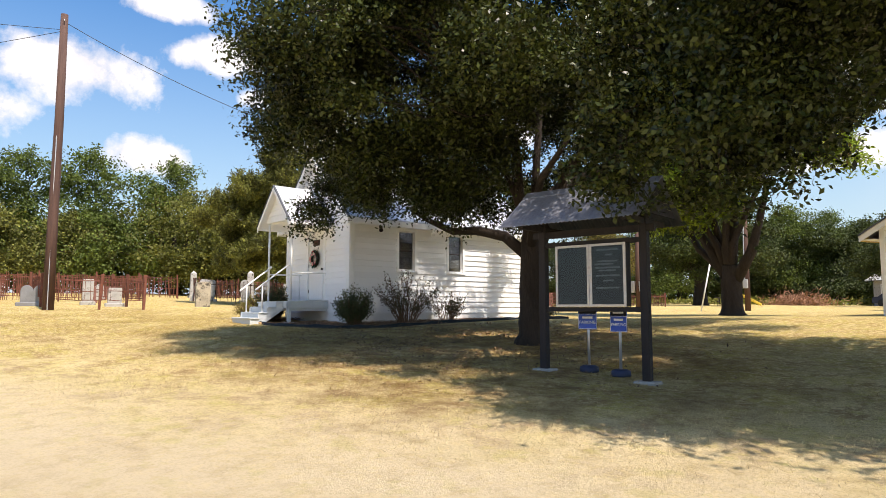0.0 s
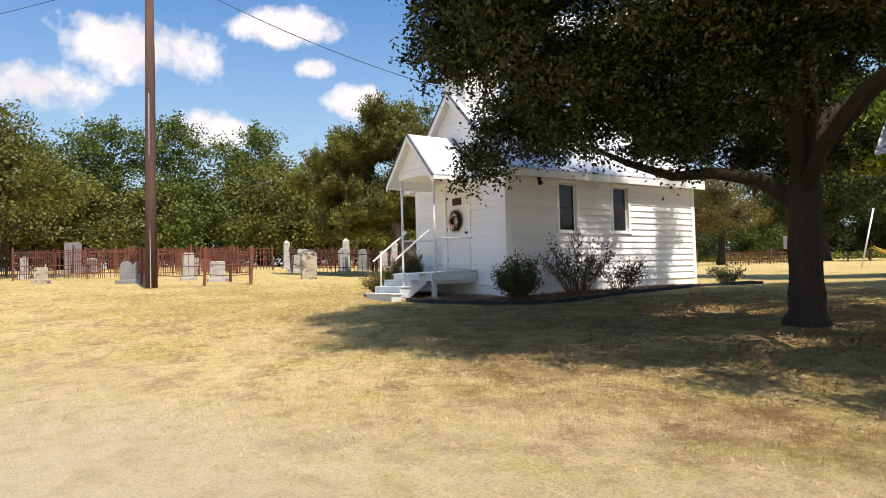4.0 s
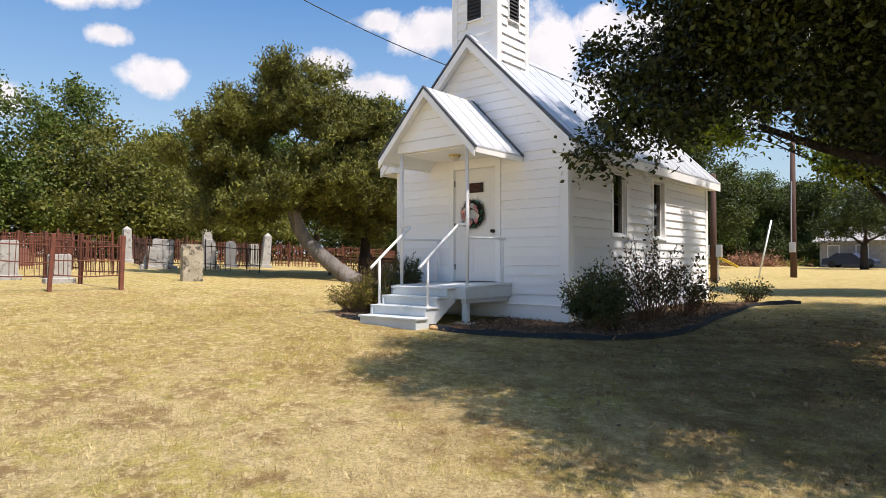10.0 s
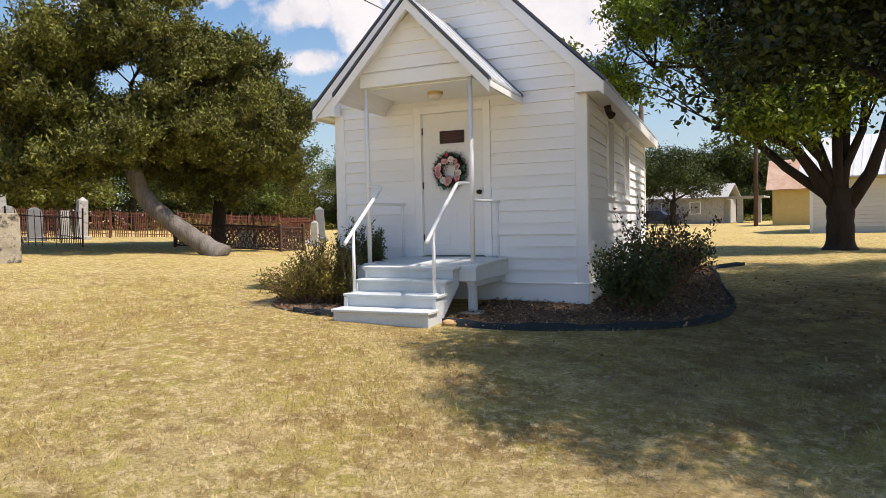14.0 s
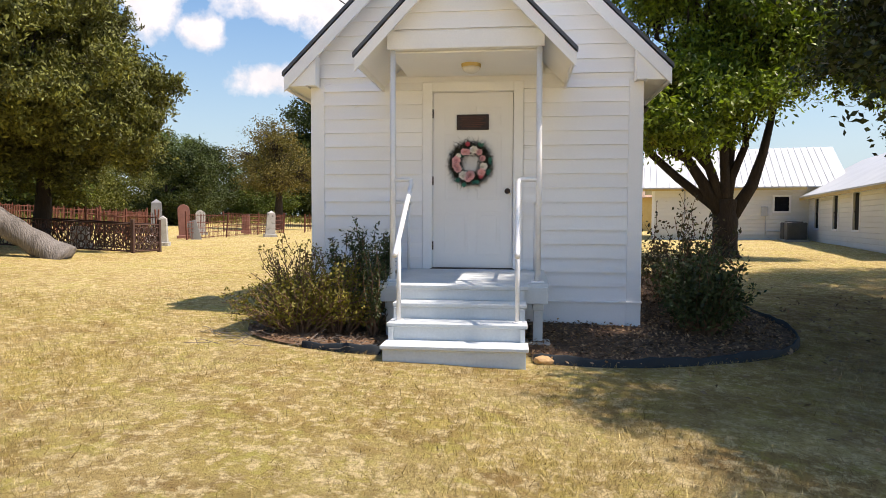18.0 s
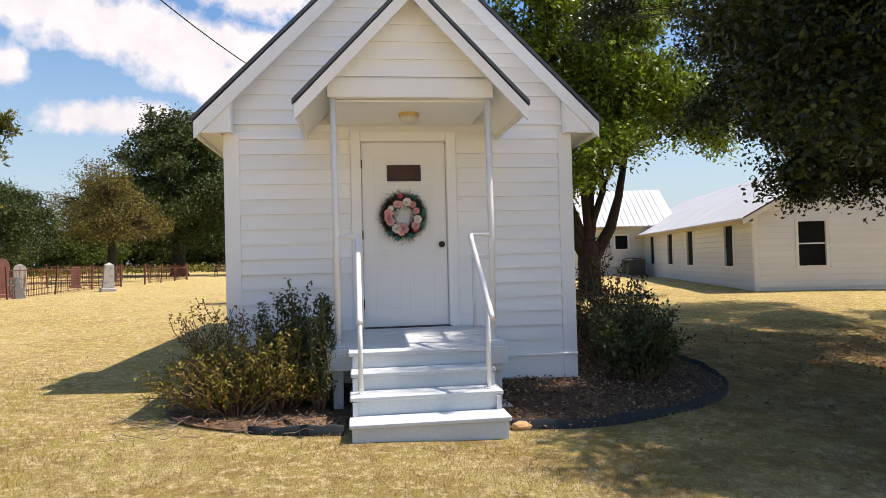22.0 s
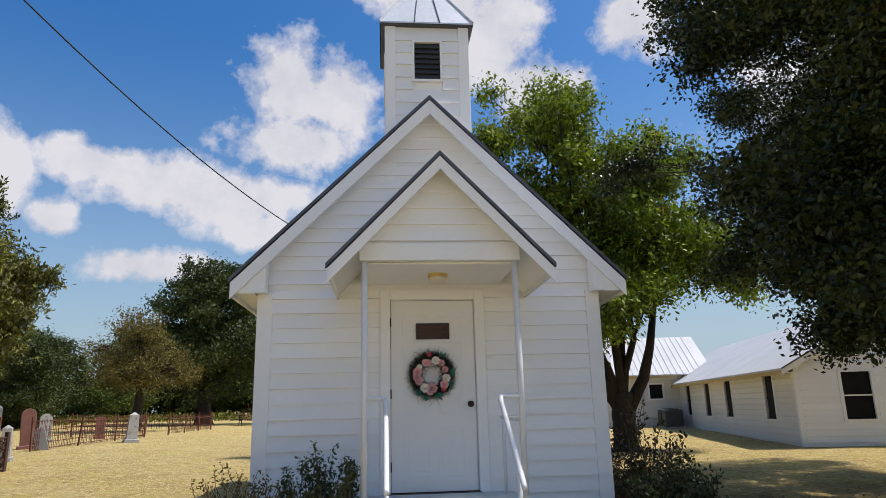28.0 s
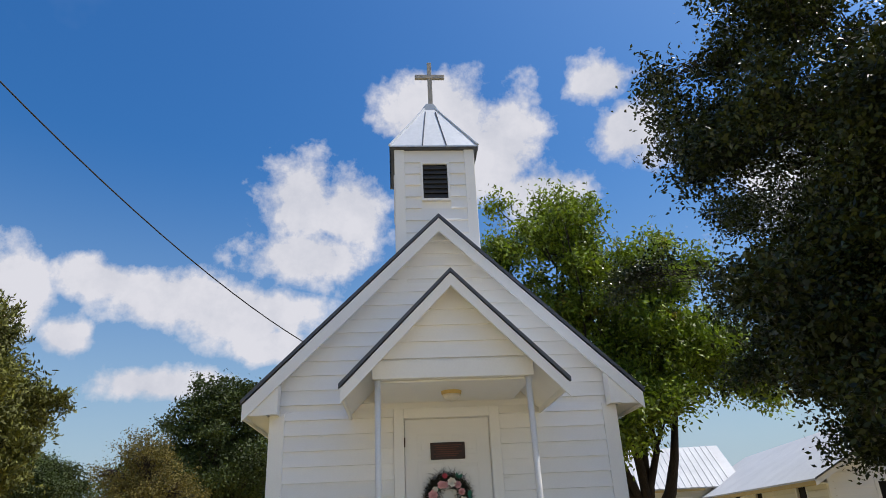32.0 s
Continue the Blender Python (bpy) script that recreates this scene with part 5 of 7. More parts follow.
k1 = wood_kind("elm_tree", "leafy green elm in the boundary woods", 21, 8.4, 4.2, FARLEAF)
k2 = wood_kind("hackberry_tree", "broad hackberry in the boundary woods", 22, 7.4, 4.4, FARLEAF, low=0.08)
k3 = wood_kind("mesquite_tree", "olive brown mesquite in the boundary woods", 23, 6.6, 4.2, OLIVELEAF, low=0.06)
k4 = wood_kind("cedar_elm_tree", "tall dark cedar elm in the boundary woods", 24, 9.2, 3.6, FARLEAF, low=0.1)
k5 = wood_kind("juniper_tree", "dense low juniper at the wood edge", 25, 5.6, 3.4, CEDARLEAF, low=0.02)
k6 = wood_kind("post_oak_tree", "dense dark oak beyond the field", 26, 9.4, 5.0, DEEPLEAF, low=0.02, clumps=700, per=36, leaf=0.22)
spots = {0: [], 1: [], 2: [], 3: [], 4: [], 5: []}
wg = np.random.default_rng(77)


def belt(x0, y0, x1, y1, step, jitter, kinds, lo=0.8, hi=1.15):
    L = math.hypot(x1 - x0, y1 - y0)
    for i in range(int(L / step) + 1):
        k = i * step / L
        which = kinds[int(wg.integers(len(kinds)))]
        x, y = x0 + (x1 - x0) * k + wg.normal() * jitter, y0 + (y1 - y0) * k + wg.normal() * jitter
        size, turn = wg.uniform(lo, hi), wg.uniform(0, 360)
        # a narrow clearing runs out past the distant house
        if y < 55 or abs(x + 9.9 + (y - 75) * 0.21) > 1.6:
            spots[which].append((x, y, size, turn))


belt(-27, -24, -27, 16, 3.4, 0.9, (0, 1, 2, 2, 4), 0.84, 1.14)
belt(-33, -40, -33, 40, 4.6, 1.0, (0, 1, 3), 1.0, 1.22)
belt(-27, 18, -30, 52, 5.5, 1.2, (0, 1, 2, 4), 0.7, 1.0)
belt(-34, 60, 30, 92, 5.6, 1.5, (0, 1, 3), 0.95, 1.3)
belt(-44, 72, 45, 108, 7.0, 2.0, (0, 3, 1), 1.1, 1.4)
belt(-8, 84, 10, 88, 4.0, 1.0, (1, 4, 0), 0.75, 1.0)
belt(2, 80, 38, 90, 5.0, 1.0, (1, 3, 0), 0.9, 1.2)
belt(-22, 66, -6, 71, 3.6, 0.8, (5,), 0.8, 1.05)
belt(-6, 73, 16, 77, 3.8, 0.8, (5,), 0.8, 1.1)
belt(-24, 37, -29, 52, 4.2, 0.8, (5,), 0.62, 0.8)


def undergrowth(name, label, line, deep, high, count, leaf, mat, seed):
    """Brush too thick to tell apart, along a line."""
    g = np.random.default_rng(seed)
    seg = np.array(line, dtype=float)
    L = np.hypot(*(seg[1:] - seg[:-1]).T)
    which = g.choice(len(L), count, p=L / L.sum())
    k = g.uniform(0, 1, count)[:, None]
    p = seg[which] + (seg[which + 1] - seg[which]) * k + g.normal(0, deep, (count, 2))
    top = np.array([high * (0.55 + 0.75 * abs(noise.noise((x * 0.22, y * 0.22, seed)))) for x, y in p])
    z = g.uniform(0, 1, count) ** 0.7 * top + np.array([land(x, y) for x, y in p])
    v, f = leaf_mesh(np.column_stack([p, z]), leaf, 0.6, g)
    tagged(arrays(name, v, f, mat), label, "brush", kind="stuff")


# brush takes the deeper leaf green in place of shade below the canopies
undergrowth("undergrowth", "tangled brush with leaf colour darkened for shade under the boundary trees", [(-31, -42), (-29.5, 18), (-32, 56)], 1.2, 2.8, 34000, 0.26, DEEPLEAF, 71)
undergrowth("undergrowth", "tangled brush along the far field edge", [(-34, 62), (30, 94)], 1.6, 3.2, 22000, 0.42, DEEPLEAF, 72)
undergrowth("undergrowth", "pale dry weeds before the woods", [(-27, 20), (-27.5, 54), (-8, 64), (20, 80)], 1.3, 0.8, 9000, 0.3, OLIVELEAF, 73)
for kind, i in ((k1, 0), (k2, 1), (k3, 2), (k4, 3), (k5, 4), (k6, 5)):
    set_out(kind, spots[i])
tree("live_oak_tree", (-14.5, 47, land(-14.5, 47)), "big dark live oak standing in the field", [(0, 0, 0), (0, 0, 1.0), (0, 0, 2.6)], [0.75, 0.55, 0.5],
     [(0, 0, 8.2, 4.6, 4.6, 3.6), (-3.4, -0.5, 5.6, 3.2, 3.2, 2.6), (3.6, 0, 5.6, 3.4, 3.4, 2.8), (0, -2.6, 4.8, 3.4, 3, 2.2), (1.8, 0, 10.4, 2.4, 2.4, 1.9), (-2.2, 0, 9.6, 2.4, 2.4, 2.0), (0, 0, 11.4, 2.4, 2.4, 1.7)], 1500, 40, 0.3, 0.22, 0.6, BARK, DEEPLEAF, 31, twigs=8, tuft=0.9, spray=0.5)
tree("dying_tree", (-14.9, 33.5, land(-14.9, 33.5)), "half-dead brown tree among the graves", [(0, 0, 0), (0.1, 0, 1.0), (0.1, 0.1, 2.2)], [0.34, 0.25, 0.2],
     [(-1.2, 0, 3.9, 2.0, 2.0, 1.5), (1.5, 0, 3.6, 2.1, 2.0, 1.3), (0, 0, 5.6, 2.0, 2.0, 1.4), (0.3, -1.4, 3.4, 1.8, 1.6, 1.1), (-2.2, 0.4, 5.0, 1.1, 1.1, 0.9)], 900, 32, 0.18, 0.13, 0.5, BARK, BROWNLEAF, 32, twigs=60, gaps=0.7, spray=0.5, rise=0.1)
tree("small_elm", (-17.5, -9.8, land(-17.5, -9.8)), "small olive elm with several thin stems", [(0, 0, 0), (0.1, 0.05, 0.8), (0.1, 0.1, 1.6)], [0.22, 0.15, 0.13],
     [(0, 0, 4.4, 2.2, 2.4, 1.6), (0.6, 1.8, 3.6, 1.9, 1.9, 1.4), (0.3, -1.8, 3.6, 1.9, 1.9, 1.4), (0, 0.2, 5.8, 1.6, 1.7, 1.0)], 620, 22, 0.3, 0.15, 0.55, BARK, OLIVELEAF, 33, fork=(0, 0, 0.4), twigs=20)
tree("yard_tree", (-0.64, 53.0, land(-0.64, 53)), "round shade tree before the distant house", [(0, 0, 0), (0, 0, 1.0), (0, 0, 2.0)], [0.34, 0.28, 0.24],
     [(0, 0, 4.4, 3.2, 3.2, 1.9), (-2.2, 0, 3.4, 1.9, 1.9, 1.2), (2.4, 0, 3.4, 1.9, 1.9, 1.2), (0, 0, 5.8, 2.0, 2.0, 1.2)], 620, 34, 0.22, 0.16, 0.6, BARK, DEEPLEAF, 34, twigs=8)


# ---- shrubs and bed ----
def shrub(name, x, y, label, wide, high, stems, per, leaf, aspect, leafmat, seed, lean=0.45, droop=-0.5, bark=TWIG, deep=None, out=0.95, tight=0.045):
    g = np.random.default_rng(seed)
    z0 = land(x, y)
    s = thing(name, pose(x, y, z0), label, "shrub")
    bm, pts = bmesh.new(), []
    for i in range(stems):
        a, r = g.uniform(0, math.tau), math.sqrt(g.uniform(0, 1))
        foot = Vector((math.cos(a) * wide * 0.22 * r, math.sin(a) * (deep or wide) * 0.22 * r, 0))
        h = high * g.uniform(0.42, 1.15) * (1 - 0.35 * r * r)
        tip = Vector((math.cos(a) * wide * r * out, math.sin(a) * (deep or wide) * r * out, h))
        path = limb_path(foot, tip, g, 0.1, 5, 0.2)
        tube(bm, path, [0.007 * (1 - 0.75 * k / 5) + 0.0015 for k in range(6)], 4)
        for j in range(per):
            t = g.uniform(0.3, 1.02)
            k = min(int(t * 5), 4)
            p = path[k].lerp(path[k + 1], min(1, t * 5 - k))
            pts.append(tuple(p + Vector(g.normal(size=3)) * tight))
    tagged(part("stems", bm, bark, s, "thin woody stems"), kind="stuff")
    v, f = leaf_mesh(np.array(pts), leaf, aspect, g, droop)
    arrays("foliage", v, f, leafmat, s)
    return s


shrub("sage_shrub", -1.62, -1.28, "sprawling dry yellow-green shrub beside the steps", 0.85, 0.60, 120, 34, 0.036, 0.5, SHRUBLEAF, 41, deep=0.5, tight=0.026)
shrub("sage_shrub", -1.25, -1.2, "leggy yellowing olive shrub beside the steps", 0.6, 0.78, 95, 36, 0.036, 0.5, SHRUBLEAF, 47, deep=0.45, tight=0.026)
shrub("sage_shrub", -1.85, -0.7, "tall brown-tipped shrub behind the low ones", 0.6, 1.0, 62, 34, 0.036, 0.48, DRYSHRUB, 48, deep=0.4, tight=0.03)
shrub("rosemary_shrub", -1.1, -0.7, "dark upright rosemary beside the stoop", 0.55, 1.1, 75, 120, 0.042, 0.42, DARKSHRUB, 42, deep=0.4, out=0.75, tight=0.022)
shrub("rosemary_shrub", -0.88, -1.3, "small dark green sprigs against the stoop", 0.22, 0.85, 26, 80, 0.036, 0.36, DARKSHRUB, 49, deep=0.4, out=0.8, tight=0.022)
shrub("nandina_shrub", 2.5, -0.25, "dark leafy shrub at the chapel corner", 0.55, 0.92, 110, 60, 0.055, 0.5, DARKSHRUB, 43)
shrub("rose_shrub", 2.72, 1.3, "tall open shrub with reddish leaves by the wall", 0.85, 1.4, 60, 34, 0.055, 0.55, ROSELEAF, 44, deep=1.15, tight=0.04)
shrub("rose_shrub", 2.75, 2.7, "low open shrub with reddish leaves by the wall", 0.75, 0.85, 40, 30, 0.055, 0.55, ROSELEAF, 45)
shrub("small_shrub", 2.9, 6.6, "small green shrub at the rear corner", 0.55, 0.5, 40, 26, 0.06, 0.5, DARKSHRUB, 46)

BED = [(-0.66, -2.02), (-1.3, -1.92), (-1.85, -1.66), (-2.2, -1.2), (-2.3, -0.5), (-2.2, 0.6)]
BEDR = [(0.66, -2.0), (1.3, -1.98), (2.0, -1.72), (2.7, -1.3), (3.25, -0.75), (3.55, -0.1), (3.62, 0.9), (3.5, 2.2), (3.4, 4.0), (3.35, 5.6), (3.9, 6.6)]


def smooth_line(pts, k=6):
    out = []
    for i in range(len(pts) - 1):
        p0, p1, p2, p3 = (Vector(pts[max(0, min(len(pts) - 1, i + j))]) for j in (-1, 0, 1, 2))
        for j in range(k):
            t = j / k
            out.append(0.5 * (2 * p1 + (p2 - p0) * t + (2 * p0 - 5 * p1 + 4 * p2 - p3) * t * t + (3 * p1 - p0 - 3 * p2 + p3) * t ** 3))
    return out + [Vector(pts[-1])]


for pts, mats, label in ((BED, RUBBER, "black plastic edging round the flower bed"), (BEDR, RUBBER, "black plastic edging curving round the flower bed")):
    line = smooth_line(pts)
    bm = bmesh.new()
    shown = line[:8] if pts is BED else line
    prof = []
    for i, p in enumerate(shown):
        q = shown[min(i + 1, len(shown) - 1)] - shown[max(i - 1, 0)]
        side = Vector((-q.y, q.x)).normalized() * 0.012
        z = land(p.x, p.y)
        top = z + (0.075 if pts is BED else 0.075) + 0.012 * math.sin(i * 0.8) + 0.008 * math.sin(i * 2.3)
        lean = side * 1.2 * math.sin(i * 0.5)
        prof.append([bm.verts.new(v) for v in ((p.x - side.x, p.y - side.y, z - 0.05), (p.x - side.x + lean.x, p.y - side.y + lean.y, top - 0.008), (p.x + lean.x, p.y + lean.y, top), (p.x + side.x + lean.x, p.y + side.y + lean.y, top - 0.008), (p.x + side.x, p.y + side.y, z - 0.05))])
    for a, b in zip(prof, prof[1:]):
        for k in range(4):
            bm.faces.new((a[k], b[k], b[k + 1], a[k + 1]))
    bm.faces.new(prof[0])
    bm.faces.new(prof[-1][::-1])
    tagged(part("bed_edging", bm, mats, None, "", True), label, "edging")
    edge = [(p.x, p.y) for p in line]
    inner = [(-0.55, -0.06), (-1.86, -0.04)][::-1] if pts is BED else [(HALF + 0.04, 5.6), (HALF + 0.04, -0.04), (0.55, -0.04)]
    bm = bmesh.new()
    bm.faces.new([bm.verts.new((x, y, land(x, y) + 0.022)) for x, y in edge + ([(-1.92, 0.6)] if pts is BED else []) + inner])
    bmesh.ops.triangulate(bm, faces=bm.faces)
    tagged(part("flower_bed", bm, MULCH), "flower bed of brown mulch along the chapel", "flower bed", kind="structure")


def inside(p, poly):
    x, y, c = p[0], p[1], False
    for i in range(len(poly)):
        x1, y1 = poly[i]
        x2, y2 = poly[i - 1]
        if (y1 > y) != (y2 > y) and x < (x2 - x1) * (y - y1) / (y2 - y1) + x1:
            c = not c
    return c


POLYL = [(p.x, p.y) for p in smooth_line(BED)] + [(-1.92, 0.6), (-1.86, -0.04), (-0.55, -0.04)]
POLYR = [(p.x, p.y) for p in smooth_line(BEDR)] + [(HALF + 0.04, 6.6), (HALF + 0.04, -0.04), (0.55, -0.04)]
mg = np.random.default_rng(8)
cen = []
while len(cen) < 5000:
    p = (mg.uniform(-2.6, 3.8), mg.uniform(-2.05, 5.5))
    if inside(p, POLYL) or inside(p, POLYR):
        cen.append((p[0], p[1], land(*p) + 0.026 + abs(mg.normal()) * 0.008))
v, f = leaf_mesh(np.array(cen), 0.055, 0.4, mg, 0.0)
v[:, 2] = np.maximum((v[:, 2] - np.repeat(np.array(cen)[:, 2], 4)) * 0.5 + np.repeat(np.array(cen)[:, 2], 4), np.repeat(np.array(cen)[:, 2], 4) - 0.004)
tagged(arrays("mulch_litter", v, f, MULCH), "loose bark chips and dead leaves on the bed", "mulch", kind="stuff")
rk = bmesh.new()
bmesh.ops.create_icosphere(rk, subdivisions=2, radius=0.09)
for vv in rk.verts:
    vv.co = Vector((vv.co.x * 1.2, vv.co.y * 0.7, vv.co.z * 0.5)) * (1 + 0.25 * noise.noise(vv.co * 14))
rock = part("rock", rk, SANDROCK)
rock.matrix_basis = pose(0.76, -1.98, land(0.76, -1.98) + 0.03, 0, 0, 20)
tagged(rock, "orange sandstone lump beside the bottom step", "rock")


# dead leaves fallen under the oak
lg = np.random.default_rng(61)
r_, a_ = 5.6 * np.sqrt(lg.uniform(0, 1, 5000)) * lg.uniform(0.35, 1.1, 5000), lg.uniform(0, math.tau, 5000)
lx, ly = OX + np.cos(a_) * r_ - 1.2, OY - 0.8 + np.sin(a_) * r_ * 0.85
ok = np.array([not (x < HALF + 0.1 and y > -0.1) and noise.noise((x * 0.7, y * 0.7, 4)) > -0.25 for x, y in zip(lx, ly)])
lc = np.column_stack([lx[ok], ly[ok], np.array([land(x, y) for x, y in zip(lx[ok], ly[ok])]) + lg.uniform(0.012, 0.03, int(ok.sum()))])
v, f = leaf_mesh(lc, 0.062, 0.5, lg, 0.0, 0.9)
tagged(arrays("fallen_leaves", v, f, LITTER), "scattered brown oak leaves fallen on the grass", "leaves", kind="stuff")

# dry twigs lying before the shrubs
tw = bmesh.new()
for i in range(36):
    a0, x0, y0 = lg.uniform(0, math.tau), lg.uniform(-2.35, -0.8), lg.uniform(-2.1, -1.5)
    ln = lg.uniform(0.12, 0.4)
    p = [Vector((x0 + math.cos(a0) * ln * k, y0 + math.sin(a0) * ln * k * 0.5, land(x0, y0) + 0.03 + lg.uniform(0, 0.06) * k)) for k in (0, 0.35, 0.7, 1.0)]
    p[2] += Vector((lg.normal() * 0.03, lg.normal() * 0.03, 0.02))
    tube(tw, p, [0.004, 0.0035, 0.003, 0.0015], 4)
tagged(part("dry_twigs", tw, PALETWIG), "pale dry twigs lying in front of the shrubs", "twigs", kind="stuff")

# dead leaves blown on to the beds
bl = []
while len(bl) < 4200:
    p = (lg.uniform(-2.6, 3.8), lg.uniform(-2.05, 5.5))
    if inside(p, POLYL) or inside(p, POLYR):
        bl.append((p[0], p[1], land(*p) + lg.uniform(0.034, 0.05)))
v, f = leaf_mesh(np.array(bl), 0.042, 0.5, lg, 0.0, 0.75)
tagged(arrays("fallen_leaves", v, f, PALELEAF), "pale dead leaves lying on the flower beds", "leaves", kind="stuff")


# ---- notice board ----
sb = Vector((11.347, -1.757))
ang = 9.9
sz = -0.575
sign = thing("notice_board", pose(sb.x, sb.y, sz, 0, 0, ang), "roadside notice board under a small tin roof", "notice board")
for sx in (-0.79, 0.79):
    zf = land(sb.x + sx, sb.y + sx * 0.16) - sz
    box_part("post", (sx - 0.055, sx + 0.055, -0.055, 0.055, zf - 0.12, 2.32), DARKWOOD, sign, 0.008, "dark stained square post")
    box_part("post_footing", (sx - 0.16, sx + 0.16, -0.13, 0.13, zf - 0.1, zf + 0.03), CONCRETE, sign, 0.02)
    box_part("rafter", (sx - 0.035, sx + 0.035, -0.60, 0.60, 2.10, 2.18), DARKWOOD, sign, 0.005)
box_part("tie_beam", (-0.95, 0.95, -0.04, 0.04, 2.0, 2.095), DARKWOOD, sign, 0.005)
box_part("rail", (-0.735, 0.735, -0.035, 0.035, 1.86, 1.93), DARKWOOD, sign, 0.004)
box_part("rail", (-0.735, 0.735, -0.035, 0.035, 0.92, 0.985), DARKWOOD, sign, 0.004)
n = 72
for sgn in (-1, 1):
    vv, ff = [], []
    for i in range(n + 1):
        u = -1.06 + 2.12 * i / n
        w = 0.011 * math.cos(i / n * 2.12 / 0.067 * math.tau)
        vv += [(u, sgn * 0.02, 2.70 + w), (u, sgn * 0.74, 2.13 + w), (u, sgn * 0.02, 2.692 + w), (u, sgn * 0.74, 2.122 + w)]
    for i in range(n):
        a, b = i * 4, i * 4 + 4
        ff += [(a, b, b + 1, a + 1), (a + 3, b + 3, b + 2, a + 2), (a + 1, b + 1, b + 3, a + 3)]
    arrays("roof_sheet", np.array(vv), np.array(ff), CORR, sign, "grey corrugated tin sheet", True)
part("ridge_cap", prism(bmesh.new(), [(-0.12, 2.635), (0, 2.73), (0.12, 2.635), (0.12, 2.625), (0, 2.715), (-0.12, 2.625)], -1.07, 1.07, "x"), CORR, sign)
for sx in (-1.0, 1.0):
    part("gable_infill", prism(bmesh.new(), [(-0.56, 2.2), (0.56, 2.2), (0, 2.66)], sx - 0.012, sx + 0.012, "x"), DARKWOOD, sign)
case = box_part("display_case", (-0.545, 0.545, -0.10, 0.04, 0.99, 1.87), DARKWOOD, sign, 0.004)
case.location.y = 0.055
for x0, x1 in ((-0.545, -0.003), (0.003, 0.545)):
    for d in ((x0, x0 + 0.035, 0.99, 1.87), (x1 - 0.035, x1, 0.99, 1.87), (x0 + 0.035, x1 - 0.035, 0.99, 1.025), (x0 + 0.035, x1 - 0.035, 1.835, 1.87)):
        box_part("door_frame", (d[0], d[1], -0.128, -0.102, d[2], d[3]), BOARDFRAME, case, 0.004, "worn aluminium frame")
    box_part("letter_panel", (x0 + 0.036, x1 - 0.036, -0.108, -0.102, 1.026, 1.834), FELT, case, 0, "black letter board")
    pn = box_part("glazing", (x0 + 0.036, x1 - 0.036, -0.120, -0.116, 1.026, 1.834), PANE, case, 0)
    pn.visible_shadow = False
for i, (zc, a, b) in enumerate(((1.77, 0.10, 0.44), (1.70, 0.24, 0.34), (1.61, 0.12, 0.42), (1.57, 0.08, 0.36), (1.52, 0.09, 0.46), (1.48, 0.14, 0.40), (1.41, 0.10, 0.45), (1.34, 0.20, 0.36), (1.24, 0.09, 0.44))):
    box_part("text_bar", (a, b, -0.112, -0.1085, zc, zc + 0.022), GALV, case, 0, "white lettering line")
for x in (-0.02, 0.02):
    part("latch", tube(bmesh.new(), [(x, -0.128, 1.43), (x, -0.14, 1.43)], 0.012, 10), GALV, case)


def letters(word, size, mat, parent, m, name="lettering"):
    cu = bpy.data.curves.new(name, "FONT")
    cu.body, cu.size, cu.align_x, cu.align_y, cu.extrude = word, size, "CENTER", "CENTER", 0.001
    tmp = new("tmp", cu)
    me = bpy.data.meshes.new_from_object(tmp.evaluated_get(bpy.context.evaluated_depsgraph_get()))
    bpy.data.objects.remove(tmp)
    me.transform(m)
    me.materials.clear()
    me.materials.append(mat)
    ob = new(name, me)
    ob.parent = parent
    return ob


for (x, y), turn in (((11.07, -1.50), ang + 3), ((11.59, -1.46), ang - 12)):
    z0 = land(x, y)
    ps = thing("parking_sign", pose(x, y, z0, 0, 0, turn), "portable blue parking sign on a thin post and tyre base", "sign", "parking signs")
    part("base", tube(bmesh.new(), [(0, 0, 0.0), (0, 0, 0.02), (0, 0, 0.08), (0, 0, 0.10)], [0.13, 0.14, 0.13, 0.09], 24), BASEBLUE, ps, "dark blue weighted base", True)
    part("post", tube(bmesh.new(), [(0, 0, 0.08), (0, 0, 0.92)], 0.02, 12), GALV, ps, "thin galvanised post", True)
    box_part("plate", (-0.145, 0.145, -0.032, -0.026, 0.62, 0.94), BLUEP, ps, 0.001, "blue plate with white lettering")
    letters("PARKING", 0.062, WHITEP, ps, Matrix.Translation((0, -0.0335, 0.72)) @ Matrix.Rotation(math.pi / 2, 4, "X"))
    box_part("top_band", (-0.138, 0.138, -0.0335, -0.0322, 0.845, 0.93), FELT, ps, 0, "black band along the top")
    for d in ((-0.137, 0.137, 0.627, 0.632), (-0.137, 0.137, 0.836, 0.841), (-0.142, -0.137, 0.632, 0.836), (0.137, 0.142, 0.632, 0.836)):
        box_part("border", (d[0], d[1], -0.034, -0.0322, d[2], d[3]), WHITEP, ps, 0)
    box_part("text_bar", (-0.09, 0.09, -0.036, -0.0337, 0.875, 0.905), WHITEP, ps, 0, "white wording bar")
    box_part("text_bar", (-0.08, 0.08, -0.034, -0.0322, 0.775, 0.805), WHITEP, ps, 0, "white wording bar")

